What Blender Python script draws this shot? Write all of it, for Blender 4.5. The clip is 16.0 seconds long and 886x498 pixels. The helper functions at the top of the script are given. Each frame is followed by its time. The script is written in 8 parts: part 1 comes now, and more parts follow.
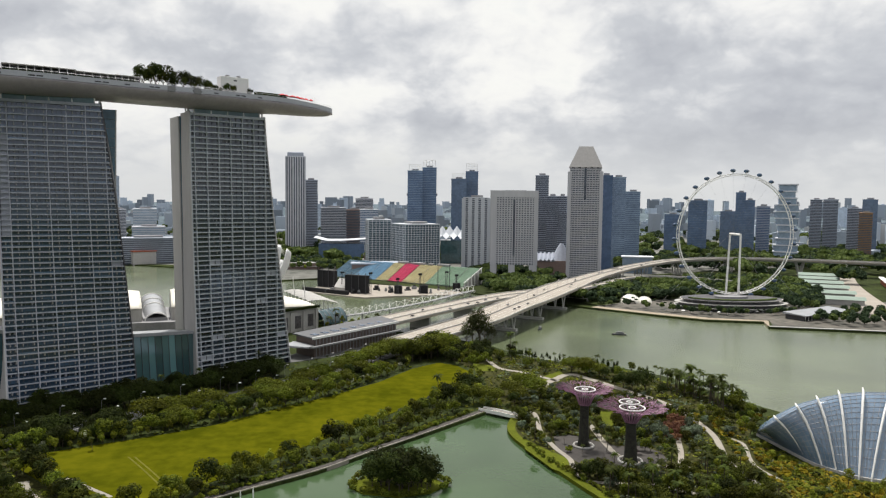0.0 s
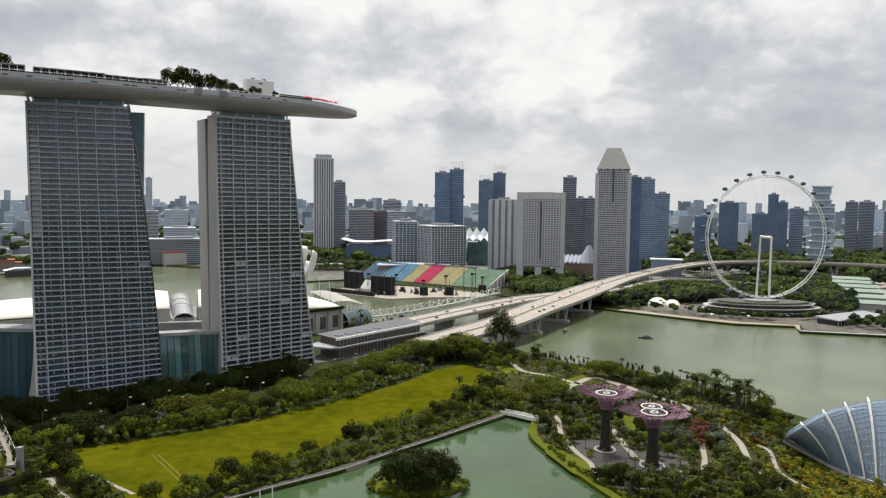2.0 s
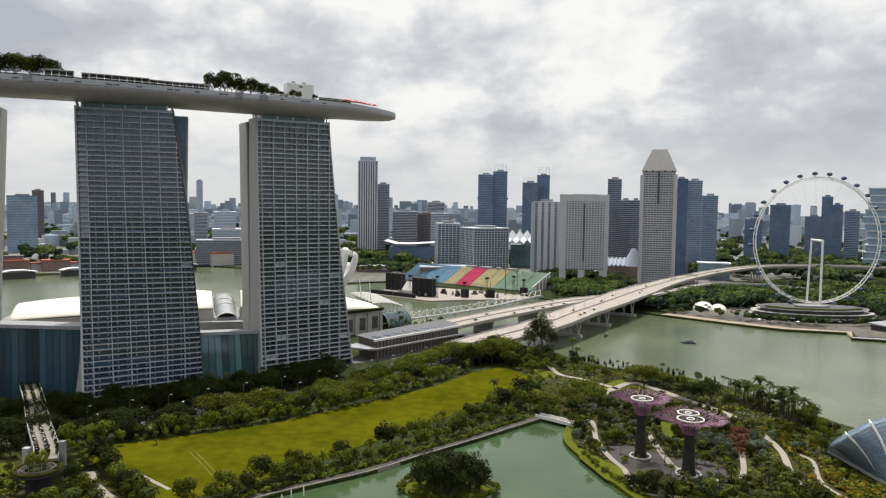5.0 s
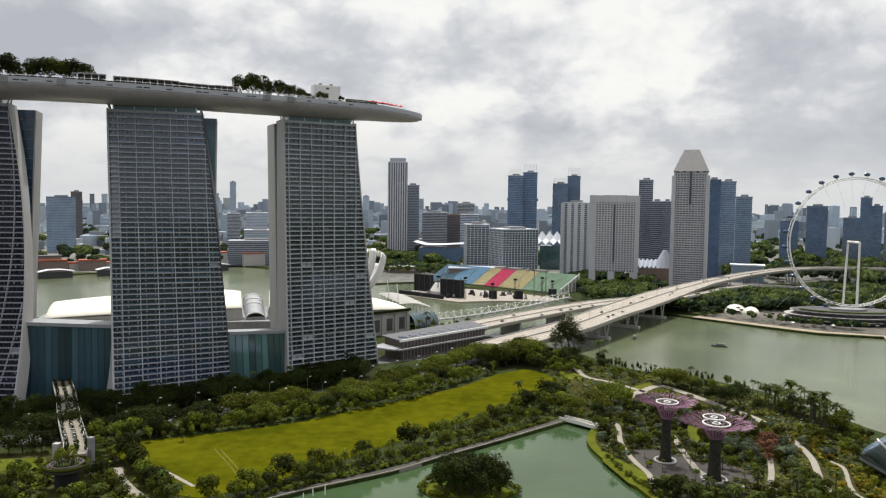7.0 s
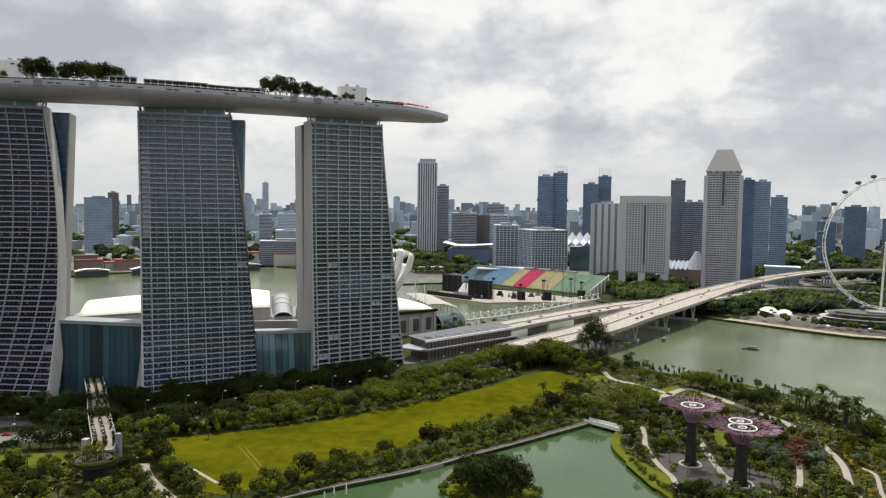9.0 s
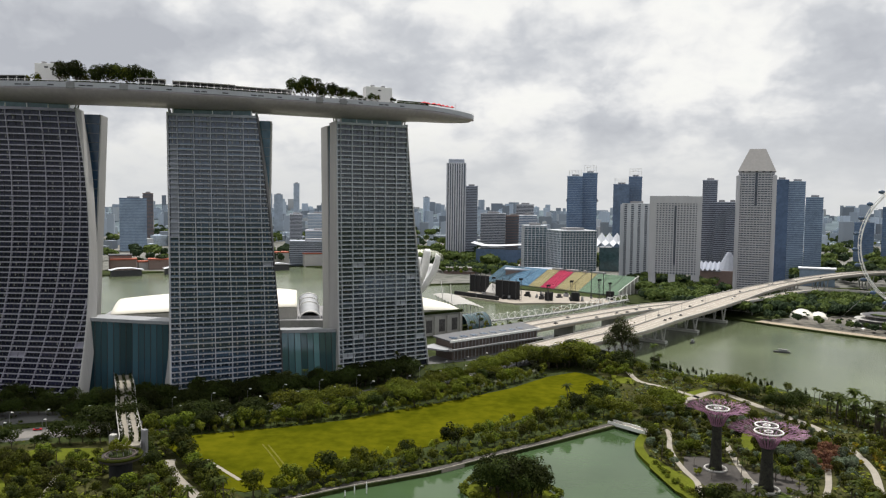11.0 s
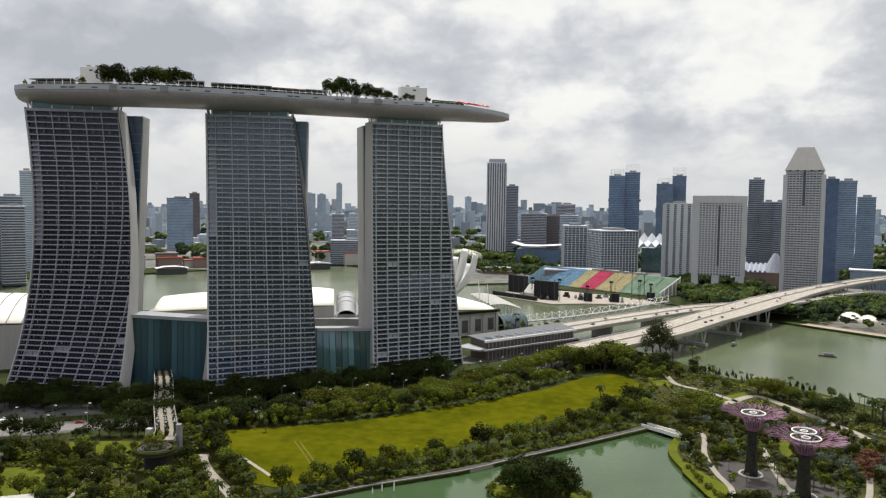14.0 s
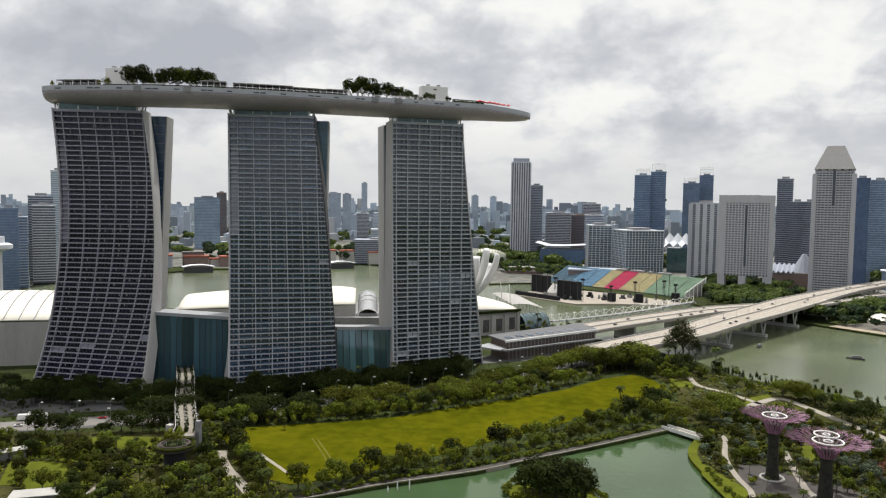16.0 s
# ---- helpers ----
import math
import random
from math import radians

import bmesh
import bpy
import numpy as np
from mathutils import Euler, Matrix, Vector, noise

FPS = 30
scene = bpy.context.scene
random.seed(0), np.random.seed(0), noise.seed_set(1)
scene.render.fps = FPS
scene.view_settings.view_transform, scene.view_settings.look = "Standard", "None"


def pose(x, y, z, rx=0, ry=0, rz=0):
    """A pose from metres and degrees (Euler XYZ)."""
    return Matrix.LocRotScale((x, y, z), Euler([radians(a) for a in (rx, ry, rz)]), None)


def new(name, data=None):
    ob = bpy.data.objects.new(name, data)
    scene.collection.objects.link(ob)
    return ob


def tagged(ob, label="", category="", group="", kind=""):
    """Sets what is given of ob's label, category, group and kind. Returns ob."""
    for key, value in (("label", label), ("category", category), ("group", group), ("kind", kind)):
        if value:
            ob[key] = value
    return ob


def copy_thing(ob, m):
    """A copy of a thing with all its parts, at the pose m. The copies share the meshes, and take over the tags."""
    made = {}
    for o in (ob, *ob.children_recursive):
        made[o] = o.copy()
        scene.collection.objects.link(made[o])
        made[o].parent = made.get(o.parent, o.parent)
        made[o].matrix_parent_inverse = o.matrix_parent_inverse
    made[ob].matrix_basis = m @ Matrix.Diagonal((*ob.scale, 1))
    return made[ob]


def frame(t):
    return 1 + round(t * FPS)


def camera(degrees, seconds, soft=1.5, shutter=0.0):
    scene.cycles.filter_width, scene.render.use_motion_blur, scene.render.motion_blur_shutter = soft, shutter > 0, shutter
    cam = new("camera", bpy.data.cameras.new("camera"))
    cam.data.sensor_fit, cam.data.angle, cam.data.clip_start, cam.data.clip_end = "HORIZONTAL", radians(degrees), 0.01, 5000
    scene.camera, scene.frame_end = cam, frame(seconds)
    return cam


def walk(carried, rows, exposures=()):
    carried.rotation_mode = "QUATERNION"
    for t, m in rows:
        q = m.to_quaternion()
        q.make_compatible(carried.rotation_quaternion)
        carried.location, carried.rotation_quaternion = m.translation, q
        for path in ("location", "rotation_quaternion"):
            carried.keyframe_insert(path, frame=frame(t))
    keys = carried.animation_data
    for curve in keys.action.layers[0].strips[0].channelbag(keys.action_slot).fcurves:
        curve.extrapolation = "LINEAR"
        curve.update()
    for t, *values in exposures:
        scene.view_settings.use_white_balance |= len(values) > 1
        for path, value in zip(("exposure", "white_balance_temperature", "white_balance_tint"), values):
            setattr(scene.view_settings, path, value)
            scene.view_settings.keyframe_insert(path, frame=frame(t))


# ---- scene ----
cam = camera(61.908, 16.0, soft=1.22)
PATH = [
    (0, pose(0.000, 0.000, 131.199, 86.1078, -0.6623, -0.0000)),
    (0.5, pose(1.092, 0.163, 131.203, 86.1384, -0.6785, 0.5509)),
    (1, pose(2.188, 0.329, 131.205, 86.1675, -0.6927, 1.1112)),
    (1.5, pose(3.287, 0.499, 131.204, 86.1952, -0.7050, 1.6802)),
    (2, pose(4.389, 0.672, 131.200, 86.2213, -0.7155, 2.2571)),
    (2.5, pose(5.494, 0.850, 131.193, 86.2460, -0.7243, 2.8412)),
    (3, pose(6.600, 1.033, 131.184, 86.2692, -0.7316, 3.4316)),
    (3.5, pose(7.708, 1.221, 131.172, 86.2909, -0.7375, 4.0275)),
    (4, pose(8.817, 1.415, 131.158, 86.3111, -0.7421, 4.6283)),
    (4.5, pose(9.927, 1.614, 131.142, 86.3298, -0.7455, 5.2331)),
    (5, pose(11.037, 1.819, 131.123, 86.3470, -0.7479, 5.8411)),
    (5.5, pose(12.147, 2.032, 131.102, 86.3627, -0.7493, 6.4516)),
    (6, pose(13.256, 2.251, 131.079, 86.3768, -0.7499, 7.0638)),
    (6.5, pose(14.365, 2.477, 131.055, 86.3894, -0.7498, 7.6769)),
    (7, pose(15.472, 2.712, 131.028, 86.4005, -0.7492, 8.2901)),
    (7.5, pose(16.577, 2.954, 130.999, 86.4100, -0.7481, 8.9026)),
    (8, pose(17.680, 3.205, 130.969, 86.4179, -0.7467, 9.5137)),
    (8.5, pose(18.780, 3.465, 130.936, 86.4243, -0.7451, 10.1226)),
    (9, pose(19.877, 3.735, 130.902, 86.4292, -0.7435, 10.7285)),
    (9.5, pose(20.971, 4.014, 130.867, 86.4324, -0.7419, 11.3307)),
    (10, pose(22.060, 4.303, 130.830, 86.4341, -0.7404, 11.9283)),
    (10.5, pose(23.145, 4.602, 130.792, 86.4342, -0.7393, 12.5206)),
    (11, pose(24.226, 4.913, 130.752, 86.4327, -0.7385, 13.1068)),
    (11.5, pose(25.301, 5.234, 130.711, 86.4296, -0.7383, 13.6861)),
    (12, pose(26.371, 5.567, 130.669, 86.4250, -0.7388, 14.2577)),
    (12.5, pose(27.434, 5.912, 130.626, 86.4186, -0.7400, 14.8210)),
    (13, pose(28.491, 6.269, 130.581, 86.4107, -0.7421, 15.3750)),
    (13.5, pose(29.541, 6.640, 130.536, 86.4012, -0.7453, 15.9190)),
    (14, pose(30.584, 7.023, 130.490, 86.3900, -0.7496, 16.4522)),
    (14.5, pose(31.619, 7.419, 130.443, 86.3772, -0.7552, 16.9739)),
    (15, pose(32.646, 7.830, 130.395, 86.3627, -0.7622, 17.4833)),
    (15.5, pose(33.664, 8.255, 130.347, 86.3466, -0.7707, 17.9795)),
    (16, pose(34.673, 8.694, 130.298, 86.3288, -0.7808, 18.4619)),
]
walk(cam, PATH)

# ---- daylight: broken cloud, sun high ahead of the camera ----
SUN_DIR = Vector((-0.09, 0.375, 0.92)).normalized()
world = bpy.data.worlds.new("sky")
scene.world = world
world.use_nodes = True
wn, wl = world.node_tree.nodes, world.node_tree.links
wn.clear()


def wnode(kind, **values):
    n = wn.new(kind)
    for key, value in values.items():
        n.inputs[key].default_value = value
    return n


def wmath(op, a, b):
    n = wn.new("ShaderNodeMath")
    n.operation = op
    for k, v in enumerate((a, b)):
        if isinstance(v, (int, float)):
            n.inputs[k].default_value = v
        else:
            wl.new(v, n.inputs[k])
    return n.outputs[0]


def wmix(fac, a, b):
    n = wn.new("ShaderNodeMix")
    n.data_type = "RGBA"
    for key, v in ((0, fac), (6, a), (7, b)):
        if isinstance(v, (int, float, tuple)):
            n.inputs[key].default_value = v
        else:
            wl.new(v, n.inputs[key])
    return n.outputs[2]


sky = wn.new("ShaderNodeTexSky")
sky.sky_type, sky.sun_disc = "NISHITA", False
sky.sun_elevation = math.asin(SUN_DIR.z)
sky.sun_rotation = math.atan2(SUN_DIR.x, SUN_DIR.y)
sky.air_density, sky.dust_density = 1.2, 2.0
skyc = wnode("ShaderNodeVectorMath")
skyc.operation = "SCALE"
skyc.inputs[3].default_value = 0.09
wl.new(sky.outputs[0], skyc.inputs[0])
coord = wn.new("ShaderNodeTexCoord")


def wramp(fac, stops):
    r = wn.new("ShaderNodeValToRGB")
    e = r.color_ramp.elements
    while len(e) < len(stops):
        e.new(0.5)
    for k, (p, c) in enumerate(stops):
        e[k].position, e[k].color = p, (*c, 1)
    wl.new(fac, r.inputs[0])
    return r.outputs[0]


# directions pushed about a little, so that the heaps have ragged, rounded edges
ragged = wn.new("ShaderNodeVectorMath")
ragged.operation = "MULTIPLY_ADD"
ragged.inputs[1].default_value = (0.10, 0.10, 0.06)
rag_tex = wnode("ShaderNodeTexNoise", Scale=13.0, Detail=4.0, Roughness=0.55)
wl.new(coord.outputs["Generated"], rag_tex.inputs["Vector"])
rag_off = wn.new("ShaderNodeVectorMath")
rag_off.operation = "SUBTRACT"
rag_off.inputs[1].default_value = (0.5, 0.5, 0.5)
wl.new(rag_tex.outputs["Color"], rag_off.inputs[0])
wl.new(rag_off.outputs[0], ragged.inputs[0])
wl.new(coord.outputs["Generated"], ragged.inputs[2])


def cloud_lump(x, y, z, size):
    """A soft lump of cloud base round one direction of the sky, 0 to 1."""
    d = Vector((x, y, z)).normalized()
    m = wnode("ShaderNodeMapping")
    m.vector_type = "TEXTURE"
    m.inputs["Location"].default_value = d
    m.inputs["Scale"].default_value = size
    wl.new(ragged.outputs[0], m.inputs[0])
    g = wn.new("ShaderNodeTexGradient")
    g.gradient_type = "SPHERICAL"
    wl.new(m.outputs[0], g.inputs[0])
    return g.outputs["Fac"]


# the cloud layer lies flat overhead: its pattern is drawn out towards the horizon
axes = wn.new("ShaderNodeSeparateXYZ")
wl.new(coord.outputs["Generated"], axes.inputs[0])
over = wmath("ADD", wmath("MAXIMUM", axes.outputs["Z"], 0.0), 0.42)
layer = wn.new("ShaderNodeCombineXYZ")
wl.new(wmath("DIVIDE", axes.outputs["X"], over), layer.inputs[0])
wl.new(wmath("DIVIDE", axes.outputs["Y"], over), layer.inputs[1])


def wnoise(scale, detail, rough, offset, warp=0.2):
    m = wnode("ShaderNodeMapping")
    m.inputs["Location"].default_value = offset
    wl.new(layer.outputs[0], m.inputs[0])
    n = wnode("ShaderNodeTexNoise", Scale=scale, Detail=detail, Roughness=rough)
    n.inputs["Distortion"].default_value = warp
    wl.new(m.outputs[0], n.inputs["Vector"])
    return n.outputs["Fac"]


big = wnoise(2.6, 2.0, 0.5, (0.3, 1.7, 0.0))
heap = wnoise(7.5, 4.0, 0.48, (2.3, 0.4, 1.0), 0.35)
fine = wnoise(20.0, 3.0, 0.5, (5.1, 3.4, 2.0), 0.2)
# rounded puffs with pale rims
puffs = wn.new("ShaderNodeTexVoronoi")
puffs.feature, puffs.normalize = "SMOOTH_F1", True
for key, v in (("Scale", 6.0), ("Detail", 3.0), ("Roughness", 0.5), ("Lacunarity", 2.2), ("Smoothness", 0.3)):
    puffs.inputs[key].default_value = v
swirl = wn.new("ShaderNodeVectorMath")
swirl.operation = "MULTIPLY_ADD"
swirl.inputs[1].default_value = (0.16, 0.16, 0.0)
wl.new(rag_tex.outputs["Color"], swirl.inputs[0])
wl.new(layer.outputs[0], swirl.inputs[2])
wl.new(swirl.outputs[0], puffs.inputs["Vector"])
puff = wmath("SUBTRACT", 0.64, puffs.outputs["Distance"])
amount = wmath("ADD", wmath("MULTIPLY", big, 0.36), wmath("ADD", wmath("MULTIPLY", heap, 0.36), wmath("ADD", wmath("MULTIPLY", fine, 0.10), wmath("MULTIPLY", puff, 0.46))))
# the darker bases of the thicker heaps
for place, wide, high, weight in (
    ((-0.072, 0.975, 0.209), 0.139, 0.069, 1.00), ((0.261, 0.945, 0.199), 0.103, 0.047, 1.00), ((-0.535, 0.823, 0.191), 0.207, 0.078, 1.10),
    ((-0.269, 0.947, 0.178), 0.176, 0.072, 0.60), ((-0.005, 0.996, 0.087), 0.176, 0.053, 0.60), ((0.261, 0.953, 0.154), 0.114, 0.044, 0.70),
    ((0.296, 0.952, 0.076), 0.200, 0.060, 0.95), ((-0.621, 0.761, 0.186), 0.145, 0.078, 1.05), ((-0.139, 0.988, 0.074), 0.114, 0.040, 0.30),
    ((0.037, 0.988, 0.152), 0.083, 0.044, 0.30), ((-0.270, 0.936, 0.227), 0.088, 0.031, 0.50), ((-0.732, 0.669, 0.133), 0.310, 0.100, 1.0), ((0.441, 0.885, 0.152), 0.258, 0.089, 1.05), ((0.420, 0.905, 0.066), 0.260, 0.062, 0.95), ((0.170, 0.978, 0.110), 0.110, 0.036, 0.45),
):
    lump = cloud_lump(*place, (wide, 0.5, high))
    amount = wmath("SUBTRACT", amount, wmath("MULTIPLY", wmath("MULTIPLY", lump, 0.30 * weight), wmath("ADD", 0.10, heap)))
body = wramp(amount, [(0.32, (0.47, 0.49, 0.535)), (0.44, (0.60, 0.62, 0.655)), (0.51, (0.76, 0.77, 0.785)), (0.565, (0.89, 0.89, 0.88)), (0.63, (0.97, 0.965, 0.93))])
# cloud is brightest towards the sun and duller on the far side of the sky
facing = wnode("ShaderNodeVectorMath")
facing.operation = "DOT_PRODUCT"
facing.inputs[1].default_value = SUN_DIR
wl.new(coord.outputs["Generated"], facing.inputs[0])
spread = wn.new("ShaderNodeMapRange")
spread.interpolation_type = "SMOOTHSTEP"
for key, v in (("From Min", -0.42), ("From Max", 0.38), ("To Min", 0.48), ("To Max", 1.0)):
    spread.inputs[key].default_value = v
wl.new(facing.outputs["Value"], spread.inputs["Value"])
thin = wramp(amount, [(0.60, (0, 0, 0)), (0.80, (1, 1, 1))])
clouds = wmix(wmath("MULTIPLY", thin, 0.25), body, skyc.outputs[0])
# away from the sun the cloud thins and more blue shows
away = wn.new("ShaderNodeMapRange")
for key, v in (("From Min", 0.25), ("From Max", -0.40), ("To Min", 0.0), ("To Max", 0.55)):
    away.inputs[key].default_value = v
wl.new(facing.outputs["Value"], away.inputs["Value"])
clouds = wmix(away.outputs[0], clouds, (0.50, 0.66, 1.0, 1.0))
# pale haze veils the cloud towards the horizon
veil = wn.new("ShaderNodeSeparateXYZ")
wl.new(coord.outputs["Generated"], veil.inputs[0])
veil_f = wn.new("ShaderNodeMapRange")
veil_f.interpolation_type = "SMOOTHSTEP"
for key, v in (("From Min", 0.010), ("From Max", 0.13), ("To Min", 0.78), ("To Max", 0.0)):
    veil_f.inputs[key].default_value = v
wl.new(veil.outputs["Z"], veil_f.inputs["Value"])
clouds = wmix(veil_f.outputs[0], clouds, (0.70, 0.715, 0.725, 1.0))
back = wnode("ShaderNodeBackground", Strength=1.0)
wl.new(clouds, back.inputs[0])
# thicker air dims the lowest part of the sky
level = wn.new("ShaderNodeSeparateXYZ")
wl.new(coord.outputs["Generated"], level.inputs[0])
low = wn.new("ShaderNodeMapRange")
for key, v in (("From Min", 0.0), ("From Max", 0.16), ("To Min", 0.94), ("To Max", 1.0)):
    low.inputs[key].default_value = v
wl.new(level.outputs["Z"], low.inputs["Value"])
wl.new(wmath("MULTIPLY", spread.outputs[0], low.outputs[0]), back.inputs[1])
out = wn.new("ShaderNodeOutputWorld")
wl.new(back.outputs[0], out.inputs[0])

sun_data = bpy.data.lights.new("sun", "SUN")
sun_data.energy, sun_data.angle, sun_data.color = 4.5, radians(1.2), (1.0, 0.96, 0.89)
sun = new("sun", sun_data)
sun.rotation_euler = (-SUN_DIR).to_track_quat("-Z", "Y").to_euler()

# ---- materials ----
def material(name, color, rough=0.7, metal=0.0, vary=0.15, scale=0.5, fine=4.0, bump=0.0, spec=0.5, random_tone=0.0, streak=False, second=None):
    """A surface with a base colour that varies at two sizes (scale and fine: waves to the metre), fine relief, and a tone per object."""
    m = bpy.data.materials.new(name)
    m.use_nodes = True
    nt = m.node_tree
    b = nt.nodes["Principled BSDF"]
    b.inputs["Roughness"].default_value, b.inputs["Metallic"].default_value = rough, metal
    b.inputs["Specular IOR Level"].default_value = spec
    geo = nt.nodes.new("ShaderNodeNewGeometry")
    mp = nt.nodes.new("ShaderNodeMapping")
    mp.inputs["Scale"].default_value = (1, 1, 0.12) if streak else (1, 1, 1)
    nt.links.new(geo.outputs["Position"], mp.inputs[0])
    n1, n2 = nt.nodes.new("ShaderNodeTexNoise"), nt.nodes.new("ShaderNodeTexNoise")
    for n, s, d in ((n1, scale, 4), (n2, fine, 5)):
        n.inputs["Scale"].default_value, n.inputs["Detail"].default_value = s, d
        nt.links.new(mp.outputs[0], n.inputs["Vector"])
    add = nt.nodes.new("ShaderNodeMath")
    add.operation = "ADD"
    nt.links.new(n1.outputs["Fac"], add.inputs[0])
    nt.links.new(n2.outputs["Fac"], add.inputs[1])
    r = nt.nodes.new("ShaderNodeValToRGB")
    lo = tuple(c * (1 - vary) for c in color)
    hi = tuple(min(1, c * (1 + vary)) for c in (second or color))
    e = r.color_ramp.elements
    e[0].position, e[0].color, e[1].position, e[1].color = 0.36, (*lo, 1), 0.64, (*hi, 1)
    half = nt.nodes.new("ShaderNodeMath")
    half.operation = "MULTIPLY"
    half.inputs[1].default_value = 0.5
    nt.links.new(add.outputs[0], half.inputs[0])
    nt.links.new(half.outputs[0], r.inputs[0])
    col = r.outputs[0]
    if random_tone:
        info = nt.nodes.new("ShaderNodeObjectInfo")
        hsv = nt.nodes.new("ShaderNodeHueSaturation")
        rng = nt.nodes.new("ShaderNodeMapRange")
        rng.inputs["To Min"].default_value, rng.inputs["To Max"].default_value = 1 - random_tone, 1 + random_tone
        nt.links.new(info.outputs["Random"], rng.inputs["Value"])
        nt.links.new(rng.outputs[0], hsv.inputs["Value"])
        nt.links.new(col, hsv.inputs["Color"])
        col = hsv.outputs[0]
    nt.links.new(col, b.inputs["Base Color"])
    if bump:
        bp = nt.nodes.new("ShaderNodeBump")
        bp.inputs["Strength"].default_value, bp.inputs["Distance"].default_value = bump, 0.3
        nt.links.new(n2.outputs["Fac"], bp.inputs["Height"])
        nt.links.new(bp.outputs[0], b.inputs["Normal"])
    return m


def leaf_material(name, color, tip, tone=0.45):
    m = bpy.data.materials.new(name)
    m.use_nodes = True
    nt = m.node_tree
    b = nt.nodes["Principled BSDF"]
    b.inputs["Roughness"].default_value, b.inputs["Specular IOR Level"].default_value = 0.75, 0.08
    geo, info = nt.nodes.new("ShaderNodeNewGeometry"), nt.nodes.new("ShaderNodeObjectInfo")
    mix = nt.nodes.new("ShaderNodeMix")
    mix.data_type = "RGBA"
    mix.inputs[6].default_value, mix.inputs[7].default_value = (*color, 1), (*tip, 1)
    nt.links.new(geo.outputs["Random Per Island"], mix.inputs[0])
    hsv = nt.nodes.new("ShaderNodeHueSaturation")
    for key, lo, hi in (("Value", 1 - tone, 1 + tone), ("Hue", 0.497, 0.524)):
        rng = nt.nodes.new("ShaderNodeMapRange")
        rng.inputs["To Min"].default_value, rng.inputs["To Max"].default_value = lo, hi
        nt.links.new(info.outputs["Random"], rng.inputs["Value"])
        nt.links.new(rng.outputs[0], hsv.inputs[key])
    nt.links.new(mix.outputs[2], hsv.inputs["Color"])
    nt.links.new(hsv.outputs[0], b.inputs["Base Color"])
    # thin leaves let some sun through
    through_leaf, blend = nt.nodes.new("ShaderNodeBsdfTranslucent"), nt.nodes.new("ShaderNodeMixShader")
    glow = nt.nodes.new("ShaderNodeHueSaturation")
    glow.inputs["Hue"].default_value, glow.inputs["Saturation"].default_value, glow.inputs["Value"].default_value = 0.492, 1.1, 1.5
    nt.links.new(hsv.outputs[0], glow.inputs["Color"])
    nt.links.new(glow.outputs[0], through_leaf.inputs["Color"])
    blend.inputs[0].default_value = 0.24
    nt.links.new(b.outputs[0], blend.inputs[1])
    nt.links.new(through_leaf.outputs[0], blend.inputs[2])
    nt.links.new(blend.outputs[0], nt.nodes["Material Output"].inputs["Surface"])
    return m


def water_material(name, color, rough, wave):
    m = bpy.data.materials.new(name)
    m.use_nodes = True
    nt = m.node_tree
    b = nt.nodes["Principled BSDF"]
    b.inputs["Roughness"].default_value, b.inputs["IOR"].default_value = rough, 1.33
    geo = nt.nodes.new("ShaderNodeNewGeometry")
    n, n2 = nt.nodes.new("ShaderNodeTexNoise"), nt.nodes.new("ShaderNodeTexNoise")
    n.inputs["Scale"].default_value, n.inputs["Detail"].default_value = wave, 4
    n2.inputs["Scale"].default_value, n2.inputs["Detail"].default_value = 0.012, 4
    for k in (n, n2):
        nt.links.new(geo.outputs["Position"], k.inputs["Vector"])
    r = nt.nodes.new("ShaderNodeValToRGB")
    e = r.color_ramp.elements
    e[0].position, e[0].color = 0.35, (*[c * 0.8 for c in color], 1)
    e[1].position, e[1].color = 0.68, (*[c * 1.2 for c in color], 1)
    nt.links.new(n2.outputs["Fac"], r.inputs[0])
    nt.links.new(r.outputs[0], b.inputs["Base Color"])
    bp = nt.nodes.new("ShaderNodeBump")
    bp.inputs["Strength"].default_value, bp.inputs["Distance"].default_value = 0.25, 0.25
    nt.links.new(n.outputs["Fac"], bp.inputs["Height"])
    nt.links.new(bp.outputs[0], b.inputs["Normal"])
    return m


def glass_material(name, color, rough, tone, coat=1.5):
    """Window glass, each pane a little lighter or darker than the next; coat: index of its mirror coating."""
    m = bpy.data.materials.new(name)
    m.use_nodes = True
    nt = m.node_tree
    b = nt.nodes["Principled BSDF"]
    b.inputs["Roughness"].default_value, b.inputs["IOR"].default_value = rough, coat
    geo, info = nt.nodes.new("ShaderNodeNewGeometry"), nt.nodes.new("ShaderNodeObjectInfo")
    both = nt.nodes.new("ShaderNodeMath")
    both.operation = "ADD"
    nt.links.new(geo.outputs["Random Per Island"], both.inputs[0])
    nt.links.new(info.outputs["Random"], both.inputs[1])
    wrap = nt.nodes.new("ShaderNodeMath")
    wrap.operation = "FRACT"
    nt.links.new(both.outputs[0], wrap.inputs[0])
    r = nt.nodes.new("ShaderNodeValToRGB")
    e = r.color_ramp.elements
    e[0].position, e[0].color = 0.0, (*[c * (1 - tone) for c in color], 1)
    e[1].position, e[1].color = 0.85, (*[c * (1 + tone) for c in color], 1)
    e.new(0.985).color = (*[min(0.4, c * 2.2) for c in color], 1)
    nt.links.new(wrap.outputs[0], r.inputs[0])
    nt.links.new(r.outputs[0], b.inputs["Base Color"])
    return m


